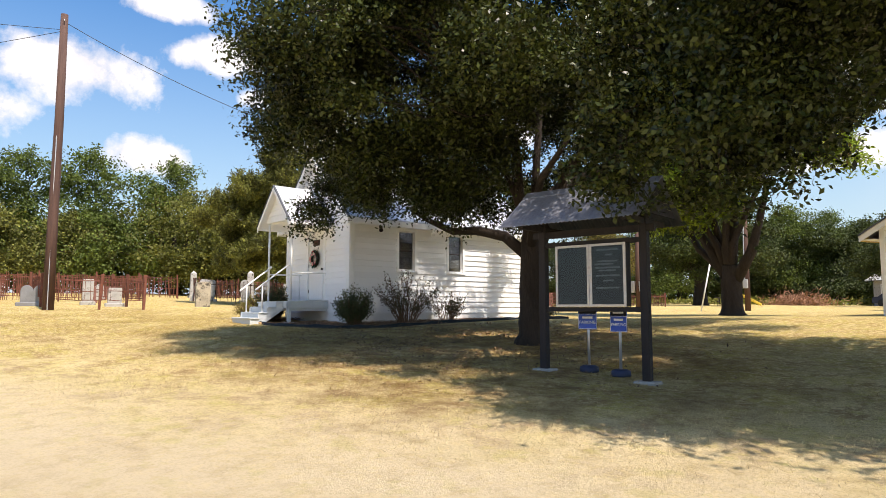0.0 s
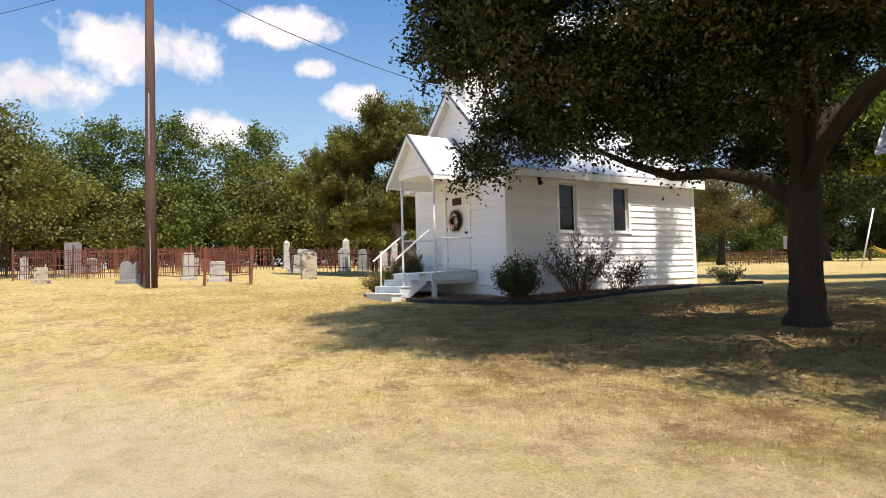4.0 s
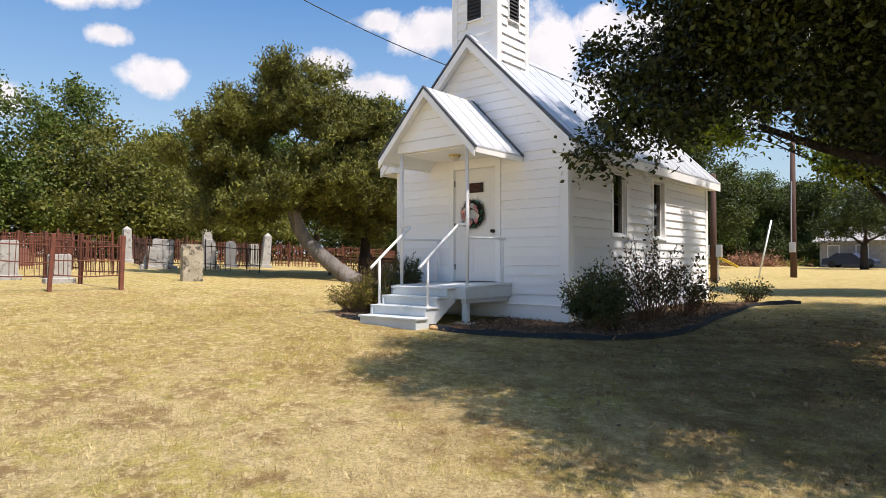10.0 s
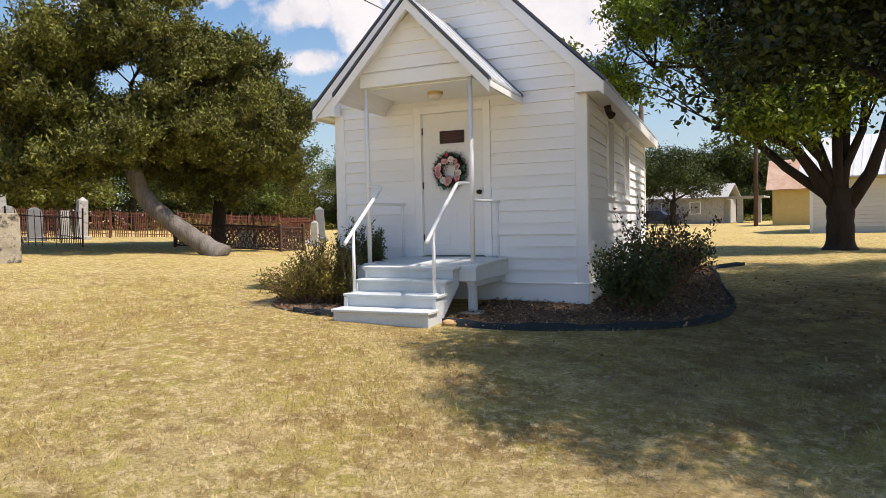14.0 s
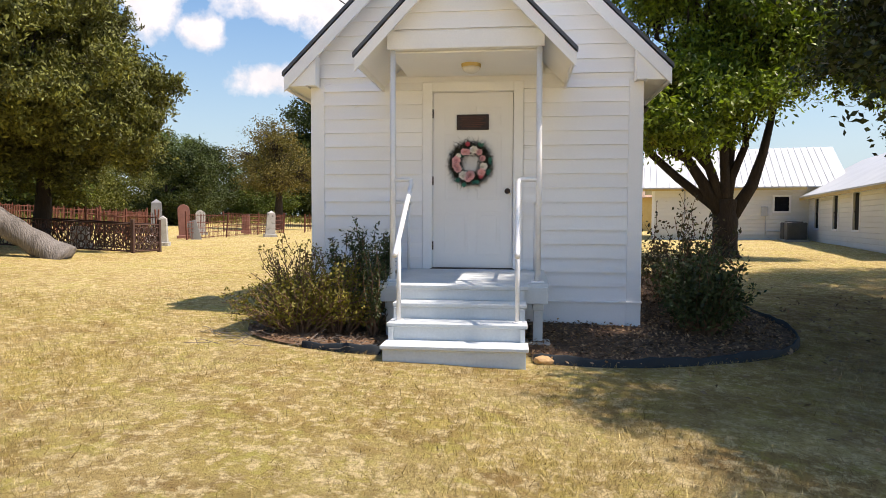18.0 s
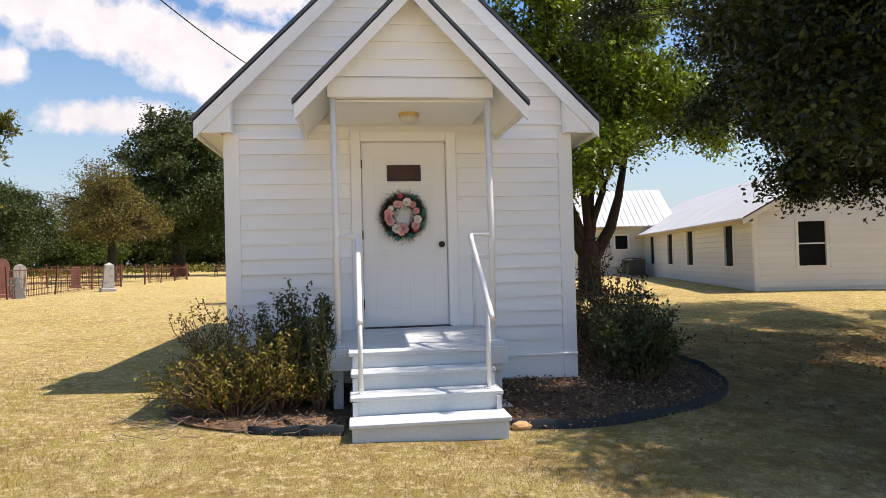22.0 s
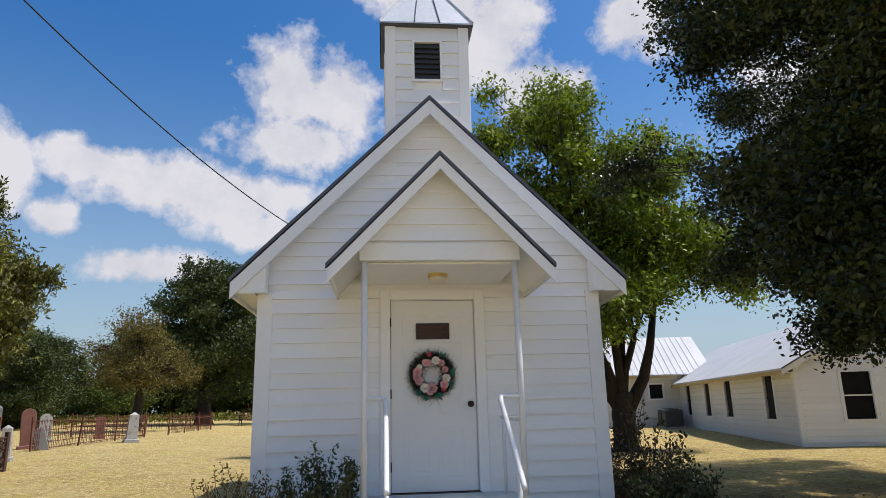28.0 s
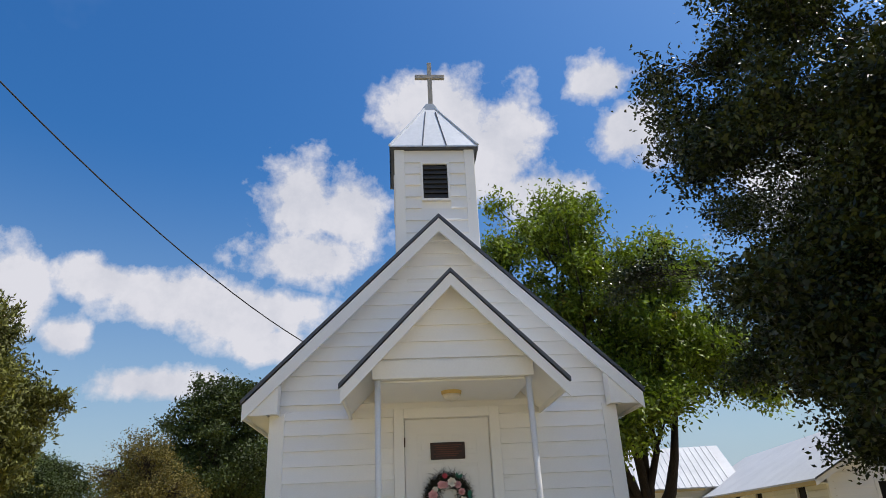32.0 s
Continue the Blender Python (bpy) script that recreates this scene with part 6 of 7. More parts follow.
# ---- utility poles and wires ----
PX0, PY0 = -8.6, -5.5
pz0 = land(PX0, PY0)
up_ = thing("utility_pole", pose(PX0, PY0, pz0), "tall brown wooden utility pole in the lawn", "utility pole", "utility poles")
part("shaft", tube(bmesh.new(), [(0, 0, -0.2), (0.02, 0.0, 3.0), (0.0, 0.03, 6.5), (0.02, 0.02, 10.75 - pz0)], [0.185, 0.165, 0.145, 0.12], 16), POLE, up_, "", True)
part("cable_bracket", tube(bmesh.new(), [(0, 0, 10.5 - pz0), (0.16, 0, 10.52 - pz0), (0.2, 0, 10.46 - pz0)], 0.02, 8), GALV, up_)
part("conduit", tube(bmesh.new(), [(0.17, -0.05, 0.0), (0.15, -0.05, 3.2), (0.13, -0.04, 6.0)], 0.018, 8), GALV, up_)


def cable(a, b, sag, name="overhead_cable", label="thin black overhead service cable", r=0.012):
    a, b = Vector(a), Vector(b)
    tagged(part(name, tube(bmesh.new(), [a.lerp(b, i / 24) - Vector((0, 0, sag * 4 * (i / 24) * (1 - i / 24))) for i in range(25)], r, 6), BLACKWIRE, None, "", True), label, "cable")


cable((PX0 + 0.02, PY0, 10.5), (-1.91, 10.2, 5.74), 1.13)
cable((PX0, PY0, pz0 + 9.8), (-30, -24, 9.4), 0.5, r=0.01)
cable((PX0, PY0, pz0 + 9.85), (-18, -38, 10.2), 0.6, r=0.01)
for (x, y, h, r), label in (((-0.42, 27.0, 6.8, 0.16), "brown wooden utility pole with a meter box"), ((5.64, 43.8, 9.5, 0.16), "distant wooden utility pole"), ((-1.6, 18.4, 4.4, 0.14), "dark service pole with grey meter boxes")):
    z0 = land(x, y)
    t = thing("utility_pole", pose(x, y, z0), label, "utility pole", "utility poles")
    part("shaft", tube(bmesh.new(), [(0, 0, -0.2), (0, 0, h * 0.5), (0.02, 0, h)], [r, r * 0.85, r * 0.7], 12), POLE, t, "", True)
    if h < 5:
        box_part("meter_box", (-0.32, -0.13, -0.16, -0.02, 0.95, 1.5), GALV, t, 0.01)
        box_part("meter_box", (0.13, 0.36, -0.16, -0.02, 1.0, 1.5), GALV, t, 0.01)
        part("conduit", tube(bmesh.new(), [(0.2, -0.09, 0.0), (0.2, -0.09, 1.0)], 0.025, 8), GALV, t)
    elif y < 30:
        box_part("meter_box", (-0.13, 0.13, -0.3, -0.14, 1.25, 1.75), GALV, t, 0.01)
        part("conduit", tube(bmesh.new(), [(-0.05, -0.17, 1.75), (-0.04, -0.16, 3.4), (-0.02, -0.15, 4.8)], 0.03, 8), GALV, t, "pale metal conduit")

# ---- graveyard ----
post_mesh = {}


def bar_object(name, key, size, mat, parent, m):
    """A straight bar sharing one mesh with its like."""
    k = (key, mat.name)
    if k not in post_mesh:
        bm = box(bmesh.new(), -size[0] / 2, size[0] / 2, -size[0] / 2, size[0] / 2, 0, size[1], bevel=size[0] * 0.12)
        if key.startswith("picket"):
            tip = bm.verts.new((0, 0, size[1] + 0.07))
            s = size[0] * 0.9
            q = [bm.verts.new(p) for p in ((-s, 0, size[1]), (0, -s, size[1]), (s, 0, size[1]), (0, s, size[1]))]
            for i in range(4):
                bm.faces.new((q[i], q[(i + 1) % 4], tip))
        me = bpy.data.meshes.new(name)
        bm.to_mesh(me)
        bm.free()
        me.materials.append(mat)
        post_mesh[k] = me
    ob = new(name, post_mesh[k])
    ob.parent = parent
    ob.matrix_basis = m
    return ob


def fence(name, pts, label, mat, high, post_w, gap, picket_w, seed, post_step=2.4, foot=0.04, rails=(0.25, 0.85), lean=2.5, group="iron grave fences", post_high=1.12, pickets=True, joined=False, post_mat=None):
    g = np.random.default_rng(seed)
    t = thing(name, pose(0, 0, 0), label, "fence", group)
    bmj = bmesh.new()
    for (x0, y0), (x1, y1) in zip(pts, pts[1:]):
        L = math.hypot(x1 - x0, y1 - y0)
        a = math.degrees(math.atan2(y1 - y0, x1 - x0))
        k = max(1, round(L / post_step))
        for i in range(k + 1):
            x, y = x0 + (x1 - x0) * i / k, y0 + (y1 - y0) * i / k
            bar_object("post", "post%.3f%.2f" % (post_w, high), (post_w, high * post_high + 0.1), post_mat or mat, t, pose(x, y, land(x, y) - 0.1, g.normal() * lean, g.normal() * lean, a))
        for i in range(k):
            ax, ay, bx_, by_ = (x0 + (x1 - x0) * i / k, y0 + (y1 - y0) * i / k, x0 + (x1 - x0) * (i + 1) / k, y0 + (y1 - y0) * (i + 1) / k)
            for r in rails:
                za, zb = land(ax, ay) + high * r + g.normal() * 0.03, land(bx_, by_) + high * r + g.normal() * 0.03
                part("rail", tube(bmesh.new(), [(ax, ay, za), ((ax + bx_) / 2, (ay + by_) / 2, (za + zb) / 2 - abs(g.normal()) * 0.02), (bx_, by_, zb)], 0.014, 6), mat, t)
            if pickets:
                m = int(L / k / gap)
                for j in range(1, m):
                    if g.uniform(0, 1) < 0.18:
                        continue
                    x, y = ax + (bx_ - ax) * j / m, ay + (by_ - ay) * j / m
                    if joined:
                        z0 = land(x, y)
                        box(bmj, x - picket_w / 2, x + picket_w / 2, y - picket_w / 2, y + picket_w / 2, z0 + 0.05, z0 + high * g.uniform(0.92, 1.05))
                    else:
                        bar_object("picket", "picket%.3f%.2f%.2f" % (picket_w, high, foot), (picket_w, high * 0.97 - foot), mat, t, pose(x, y, land(x, y) + foot, g.normal() * 1.2, g.normal() * 1.2, a))
    if joined:
        tagged(part("pickets", bmj, mat, t), kind="stuff")
    else:
        bmj.free()
    return t


fence("iron_fence", [(-12.2, -2.75), (-8.2, -2.55), (-8.65, -5.4), (-12.6, -5.5)], "sagging rusty iron grave fence with leaning posts", RUST, 1.08, 0.085, 0.085, 0.014, 51, 1.75, foot=0.34, rails=(0.32, 0.62, 0.94), post_high=1.16)
fence("iron_fence", [(-15.9, 1.8), (-14.5, 5.5), (-18.4, 7.0), (-19.8, 3.2), (-15.9, 1.8)], "dark wrought iron fence round old graves", DARKIRON, 1.05, 0.04, 0.17, 0.018, 52, 1.9)
fence("iron_fence", [(-20.5, -14.0), (-19.0, -2.0), (-19.0, 2.0)], "long rusty picket fence across the graveyard", RUST, 1.15, 0.07, 0.07, 0.026, 53, 2.6, rails=(0.2, 0.5, 0.8, 0.95), joined=True)
fence("iron_fence", [(-21.6, 4.0), (-20.4, 8.0), (-18.2, 13.0), (-17.0, 22.0)], "long rusty picket fence across the graveyard", RUST, 1.1, 0.06, 0.07, 0.026, 54, 2.6, rails=(0.2, 0.5, 0.8, 0.95), joined=True)
fence("iron_fence", [(-15.4, -9.0), (-15.0, -4.2), (-15.6, -0.8)], "rusty iron fence with close pickets", RUST, 1.1, 0.06, 0.07, 0.024, 58, 2.2, rails=(0.2, 0.5, 0.8, 0.95), joined=True)
fence("iron_fence", [(-12.4, 11.0), (-12.2, 14.5), (-14.6, 14.8)], "thin rusty iron fence round a plot", RUST, 1.05, 0.05, 0.16, 0.016, 55, 1.7)
fence("wire_fence", [(-12.3, 16.8), (-11.9, 26.4), (-15.5, 27.0)], "rusty wire mesh fence on thin posts", RUST, 1.0, 0.055, 0.11, 0.014, 56, 3.0, rails=(0.1, 0.3, 0.5, 0.72, 0.95))
fence("iron_fence", [(-11.6, 29.0), (-11.2, 36.0), (-16.0, 36.5)], "low rusty picket fence at the far graves", RUST, 0.95, 0.06, 0.16, 0.02, 57, 2.4, joined=True)

# cast iron panels with rings
orn = thing("ornate_iron_fence", pose(0, 0, 0), "ornate cast iron fence of dark rusted ring panels", "fence", "iron grave fences")
RING = bmesh.new()
for ccx, ccz, rr in ((0, 0.36, 0.10), (0, 0.60, 0.085), (0, 0.17, 0.085)):
    tube(RING, [(ccx + math.cos(i / 12 * math.tau) * rr, 0, ccz + math.sin(i / 12 * math.tau) * rr) for i in range(13)], 0.016, 5, False)
tube(RING, [(-0.115, 0, 0.06), (-0.115, 0, 0.74)], 0.012, 5)
tube(RING, [(-0.06, 0, 0.06), (0.06, 0, 0.74)], 0.01, 5)
tube(RING, [(0.06, 0, 0.06), (-0.06, 0, 0.74)], 0.01, 5)
ring_mesh = bpy.data.meshes.new("ring_panel")
RING.to_mesh(ring_mesh)
RING.free()
ring_mesh.materials.append(DARKIRON)
for (x0, y0), (x1, y1) in (((-13.2, 7.9), (-9.45, 8.55)), ((-9.45, 8.55), (-9.35, 9.65)), ((-9.35, 9.65), (-12.9, 9.9))):
    L, a = math.hypot(x1 - x0, y1 - y0), math.degrees(math.atan2(y1 - y0, x1 - x0))
    k = round(L / 0.24)
    for i in range(k):
        x, y = x0 + (x1 - x0) * (i + 0.5) / k, y0 + (y1 - y0) * (i + 0.5) / k
        ob = new("ring_panel", ring_mesh)
        ob.parent = orn
        ob.matrix_basis = pose(x, y, land(x, y), 0, 0, a)
    for h in (0.06, 0.76):
        part("rail", tube(bmesh.new(), [(x0, y0, land(x0, y0) + h), (x1, y1, land(x1, y1) + h)], 0.022, 6), DARKIRON, orn)
    for i in range(2):
        x, y = x0 + (x1 - x0) * i, y0 + (y1 - y0) * i
        bar_object("post", "ornpost", (0.09, 1.0), DARKIRON, orn, pose(x, y, land(x, y) - 0.1, 0, 0, a))


def stone(kind, x, y, w, h, d, mat, turn, label, tilt=0.0, roll=0.0, base=True):
    z0 = land(x, y)
    t = thing("gravestone", pose(x, y, z0 - 0.03, tilt, roll, turn), label, "gravestone", "gravestones")
    b = 0.0
    if base:
        b = 0.16
        box_part("plinth", (-w * 0.68, w * 0.68, -d * 0.95, d * 0.95, -0.12, b), mat, t, 0.02)
    if kind == "obelisk":
        bm = bmesh.new()
        s = w / 2
        rows = [(s, b), (s * 0.82, b + h * 0.9), (0.01, b + h)]
        rings = [[bm.verts.new((px_ * r, py_ * r, zz)) for px_, py_ in ((-1, -1), (1, -1), (1, 1), (-1, 1))] for r, zz in rows]
        for r0, r1 in zip(rings, rings[1:]):
            for i in range(4):
                bm.faces.new((r0[i], r0[(i + 1) % 4], r1[(i + 1) % 4], r1[i]))
        bm.faces.new(rings[0][::-1])
        bmesh.ops.bevel(bm, geom=[e for e in bm.edges], offset=0.008, segments=1, affect="EDGES")
    else:
        if kind == "round":
            out_ = [(-w / 2, b - 0.05), (w / 2, b - 0.05)] + [(math.cos(i / 10 * math.pi) * w / 2, b + h - w / 2 + math.sin(i / 10 * math.pi) * w / 2) for i in range(11)]
        elif kind == "double":
            out_ = [(-w / 2, b - 0.05), (w / 2, b - 0.05)] + [(w / 4 + math.cos(i / 8 * math.pi) * w / 4, b + h - w / 4 + math.sin(i / 8 * math.pi) * w / 4) for i in range(9)] + \
                   [(-w / 4 + math.cos(i / 8 * math.pi) * w / 4, b + h - w / 4 + math.sin(i / 8 * math.pi) * w / 4) for i in range(9)]
        else:
            out_ = [(-w / 2, b - 0.05), (w / 2, b - 0.05), (w / 2, b + h * 0.93), (w * 0.42, b + h), (-w * 0.42, b + h), (-w / 2, b + h * 0.93)]
        bm = prism(bmesh.new(), out_, -d / 2, d / 2)
        bmesh.ops.bevel(bm, geom=[e for e in bm.edges if abs((e.verts[0].co - e.verts[1].co).y) < 1e-4], offset=0.012, segments=1, affect="EDGES")
    part("headstone", bm, mat, t)
    return t


for row in (("slab", -10.05, 0.22, 0.62, 1.12, 0.2, LIMESTONE, 84, "lichen-stained limestone slab standing alone in grass", 0, 0, False),
            ("slab", -12.0, -3.65, 0.48, 1.05, 0.16, PALESTONE, 84, "white marble headstone with dark stains", 2, 0), ("slab", -10.6, -2.98, 0.6, 0.7, 0.2, PALESTONE, 84, "low pale marble headstone inside the fence"),
            ("double", -11.4, -5.6, 0.95, 0.75, 0.25, GREYSTONE, 84, "grey double headstone with two rounded heads"), ("round", -13.6, -3.2, 0.4, 0.7, 0.15, PINKSTONE, 80, "small reddish headstone by the fence"),
            ("slab", -13.4, -8.2, 0.5, 0.5, 0.2, LIMESTONE, 84, "low weathered stone inside the fence"), ("obelisk", -17.0, -8.6, 0.34, 0.9, 0.34, PALESTONE, 80, "squat pale monument at the plot edge"),
            ("slab", -21.5, -6.6, 0.85, 1.5, 0.3, GREYSTONE, 84, "tall grey headstone with square top"), ("obelisk", -20.0, -6.0, 0.6, 0.7, 0.5, PALESTONE, 84, "small white monument on a stepped base"),
            ("slab", -16.5, 2.65, 0.9, 1.15, 0.25, PALESTONE, 70, "wide pale headstone in the iron plot", 0, 3), ("slab", -16.2, 2.0, 0.5, 0.8, 0.2, PALESTONE, 75, "leaning white headstone in the iron plot", 0, 12),
            ("obelisk", -19.4, 6.2, 0.5, 1.9, 0.4, PALESTONE, 70, "tall white obelisk in the iron plot"), ("round", -16.9, 4.9, 0.55, 1.25, 0.18, PALESTONE, 68, "round-headed white headstone in the iron plot", 3, -4),
            ("round", -18.2, 6.6, 0.55, 1.2, 0.2, GREYSTONE, 70, "round-headed grey headstone by the fence"), ("obelisk", -18.7, 8.7, 0.45, 1.75, 0.45, PALESTONE, 70, "white obelisk near the wood edge", 0, 5), ("slab", -19.0, 8.3, 0.5, 1.1, 0.2, PALESTONE, 70, "pale slab beside the obelisk"),
            ("obelisk", -21.4, 3.6, 0.45, 1.7, 0.4, PALESTONE, 80, "slim weathered obelisk behind the fence"), ("slab", -18.0, -1.6, 0.8, 0.55, 0.25, PINKSTONE, 80, "low red granite headstone"), ("round", -16.6, -2.3, 0.45, 0.7, 0.18, PALESTONE, 80, "small white round headstone"),
            ("obelisk", -14.0, 17.6, 0.5, 1.55, 0.45, GREYSTONE, 30, "grey stone monument with pointed top"), ("round", -13.1, 18.2, 0.5, 1.35, 0.22, PINKSTONE, 30, "tall red granite headstone in grass", 0, -3), ("slab", -12.2, 17.4, 0.42, 0.85, 0.12, GREYSTONE, 30, "leaning thin grey slab by the fence", 0, -16, False),
            ("round", -14.6, 22.5, 0.5, 1.1, 0.2, PALESTONE, 30, "pale round-headed marble headstone in grass"), ("obelisk", -10.9, 21.9, 0.46, 1.15, 0.4, PALESTONE, 25, "pale leaning marble obelisk at the plot edge", 0, 3), ("slab", -13.6, 25.5, 0.4, 0.9, 0.2, PINKSTONE, 20, "dark red headstone in the wire plot"),
            ("slab", -12.4, 14.6, 0.5, 0.22, 0.5, PALESTONE, 20, "broken white marble piece lying in grass", 40, 0, False), ("slab", -11.6, 9.5, 0.5, 0.5, 0.2, PALESTONE, 20, "small pale stone inside the ornate fence"), ("obelisk", -10.9, 12.6, 0.3, 0.9, 0.3, PALESTONE, 20, "small pale obelisk stone behind the ornate fence")):
    small = 0.84 if row[1] < -16 or row[2] < -2 else 0.94
    stone(*row[:3], row[3] * small, row[4] * small, row[5] * small, *row[6:])

# ---- long hall with a wing ----
A, J, W = Vector((11.1, 10.85)), Vector((14.0, 24.7)), Vector((7.2, 26.1))
u = (J - A).normalized()
r_ = Vector((u.y, -u.x))
ha = math.degrees(math.atan2(u.y, u.x)) - 90
hz = land(A.x, A.y) - 0.12
hall = thing("meeting_hall", pose(A.x, A.y, hz, 0, 0, ha), "long white clapboard hall with pale metal roof", "building")
HW, HL, HH, HR = 6.4, (J - A).length, 2.46, 1.78


def hall_wall(name, outline_boxes, mat=HALLWALL):
    return slab(name, outline_boxes, mat, hall)


# local frame: x to the right along the gable, y back along the long wall
WINS_L = ((2.1, 0.8), (6.35, 0.8), (9.25, 0.8), (12.5, 0.8))
ys = [0.0]
bx_list = []
WZA, WZB = 0.84, 2.15
for c, w in WINS_L:
    bx_list.append((0, 0.15, ys[-1], c - w / 2, -0.3, HH))
    bx_list.append((0, 0.15, c - w / 2, c + w / 2, -0.3, WZA))
    bx_list.append((0, 0.15, c - w / 2, c + w / 2, WZB, HH))
    ys.append(c + w / 2)
bx_list.append((0, 0.15, ys[-1], HL + 4.0, -0.3, HH))
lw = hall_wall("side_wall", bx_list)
GW = (1.24, 2.02, 0.84, 2.14)
gw = hall_wall("gable_wall", [(0.15, GW[0], 0, 0.15, -0.3, HH), (GW[1], HW, 0, 0.15, -0.3, HH), (GW[0], GW[1], 0, 0.15, -0.3, GW[2]), (GW[0], GW[1], 0, 0.15, GW[3], HH)], WHITE)
gt = part("gable_end", prism(bmesh.new(), [(0, HH), (HW, HH), (HW / 2, HH + HR - 0.1)], 0, 0.15), WHITE, hall)
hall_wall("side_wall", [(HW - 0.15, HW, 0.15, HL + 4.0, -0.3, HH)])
hall_wall("rear_wall", [(0.15, HW - 0.15, HL + 3.85, HL + 4.0, -0.3, HH)])
box_part("inner_floor", (0.15, HW - 0.15, 0.15, HL + 3.8, 0.0, 0.05), DARKVOID, hall, 0)
zz = 0.02
while zz < HH + HR - 0.25:
    def h_gable(uu, o, q):
        return (uu, -o, q)

    def h_left(uu, o, q):
        return (-o, uu, q)
    t_ = zz + 0.182
    if zz < HH - 0.02:
        t_ = min(t_, HH)
        if t_ > GW[2] - 0.08 and zz < GW[3] + 0.08:
            lap_board(gw, h_gable, 0.1, GW[0] - 0.1, zz, t_, groove=0.026, mat=WHITE)
            lap_board(gw, h_gable, GW[1] + 0.1, HW - 0.1, zz, t_, groove=0.026, mat=WHITE)
        else:
            lap_board(gw, h_gable, 0.1, HW - 0.1, zz, t_, groove=0.026, mat=WHITE)
        if t_ > WZA - 0.08 and zz < WZB + 0.08:
            e = 0.1
            for c, w in WINS_L:
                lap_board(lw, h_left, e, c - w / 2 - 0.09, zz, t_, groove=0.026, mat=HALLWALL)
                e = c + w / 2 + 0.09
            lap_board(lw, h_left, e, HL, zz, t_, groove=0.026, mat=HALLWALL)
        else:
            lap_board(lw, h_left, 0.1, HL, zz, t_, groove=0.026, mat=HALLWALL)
    else:
        k = (HW / 2) / (HR - 0.1)
        w0, w1 = (HH + HR - 0.1 - zz) * k, max((HH + HR - 0.1 - t_) * k, 0.02)
        lap_board(gt, h_gable, HW / 2 - w0, HW / 2 + w0, zz, t_, HW / 2 - w1, HW / 2 + w1, groove=0.026, mat=WHITE)
    zz += 0.18


def dark_window(parent, place, w, z0, z1, two=True):
    """place(u, out, z): u across the window, out from the wall."""
    def bx(name, u0, u1, o0, o1, a, b, mat, par):
        bm = bmesh.new()
        c = [bm.verts.new(place(uu, oo, q)) for q in (a, b) for uu, oo in ((u0, o0), (u1, o0), (u1, o1), (u0, o1))]
        for q in ((0, 1, 2, 3), (4, 7, 6, 5), (0, 4, 5, 1), (1, 5, 6, 2), (2, 6, 7, 3), (3, 7, 4, 0)):
            bm.faces.new([c[i] for i in q])
        bmesh.ops.recalc_face_normals(bm, faces=bm.faces)
        return part(name, bm, mat, par)
    win = bx("window", -w / 2, w / 2, -0.06, -0.045, z0, z1, SCREEN, parent)
    bx("casing", -w / 2 - 0.085, -w / 2, 0.0, 0.034, z0 - 0.07, z1 + 0.08, TRIM, win)
    bx("casing", w / 2, w / 2 + 0.085, 0.0, 0.034, z0 - 0.07, z1 + 0.08, TRIM, win)
    bx("casing", -w / 2, w / 2, 0.0, 0.034, z1, z1 + 0.08, TRIM, win)
    bx("sill", -w / 2, w / 2, -0.04, 0.05, z0 - 0.07, z0, TRIM, win)
    if two:
        bx("meeting_rail", -w / 2, w / 2, -0.044, -0.02, (z0 + z1) / 2 - 0.02, (z0 + z1) / 2 + 0.02, TRIM if w > 0.7 and abs(z0 - 0.84) < 0.001 and w < 0.79 else SCREEN, win)


for c, w in WINS_L:
    dark_window(hall, lambda uu, o, q, c=c: (-o, c - uu, q), w, WZA, WZB)
dark_window(hall, lambda uu, o, q: ((GW[0] + GW[1]) / 2 + uu, -o, q), GW[1] - GW[0], GW[2], GW[3])
vent = box_part("gable_vent", (HW / 2 - 0.28, HW / 2 + 0.28, -0.05, -0.004, HH + 0.75, HH + 1.2), LOUVRE, hall, 0.004, "white slatted gable vent")
for i in range(6):
    box_part("slat", (HW / 2 - 0.25, HW / 2 + 0.25, -0.07, -0.052, HH + 0.79 + i * 0.065, HH + 0.825 + i * 0.065), TRIM, vent, 0.002)
for d in ((-0.03, 0.1, -0.034, 0.0, -0.2, HH), (-0.034, -0.001, 0.0, 0.1, -0.2, HH), (HW - 0.1, HW + 0.03, -0.034, 0.0, -0.2, HH)):
    box_part("corner_board", d, TRIM, hall)
ov = 0.42
sl = HR / (HW / 2)
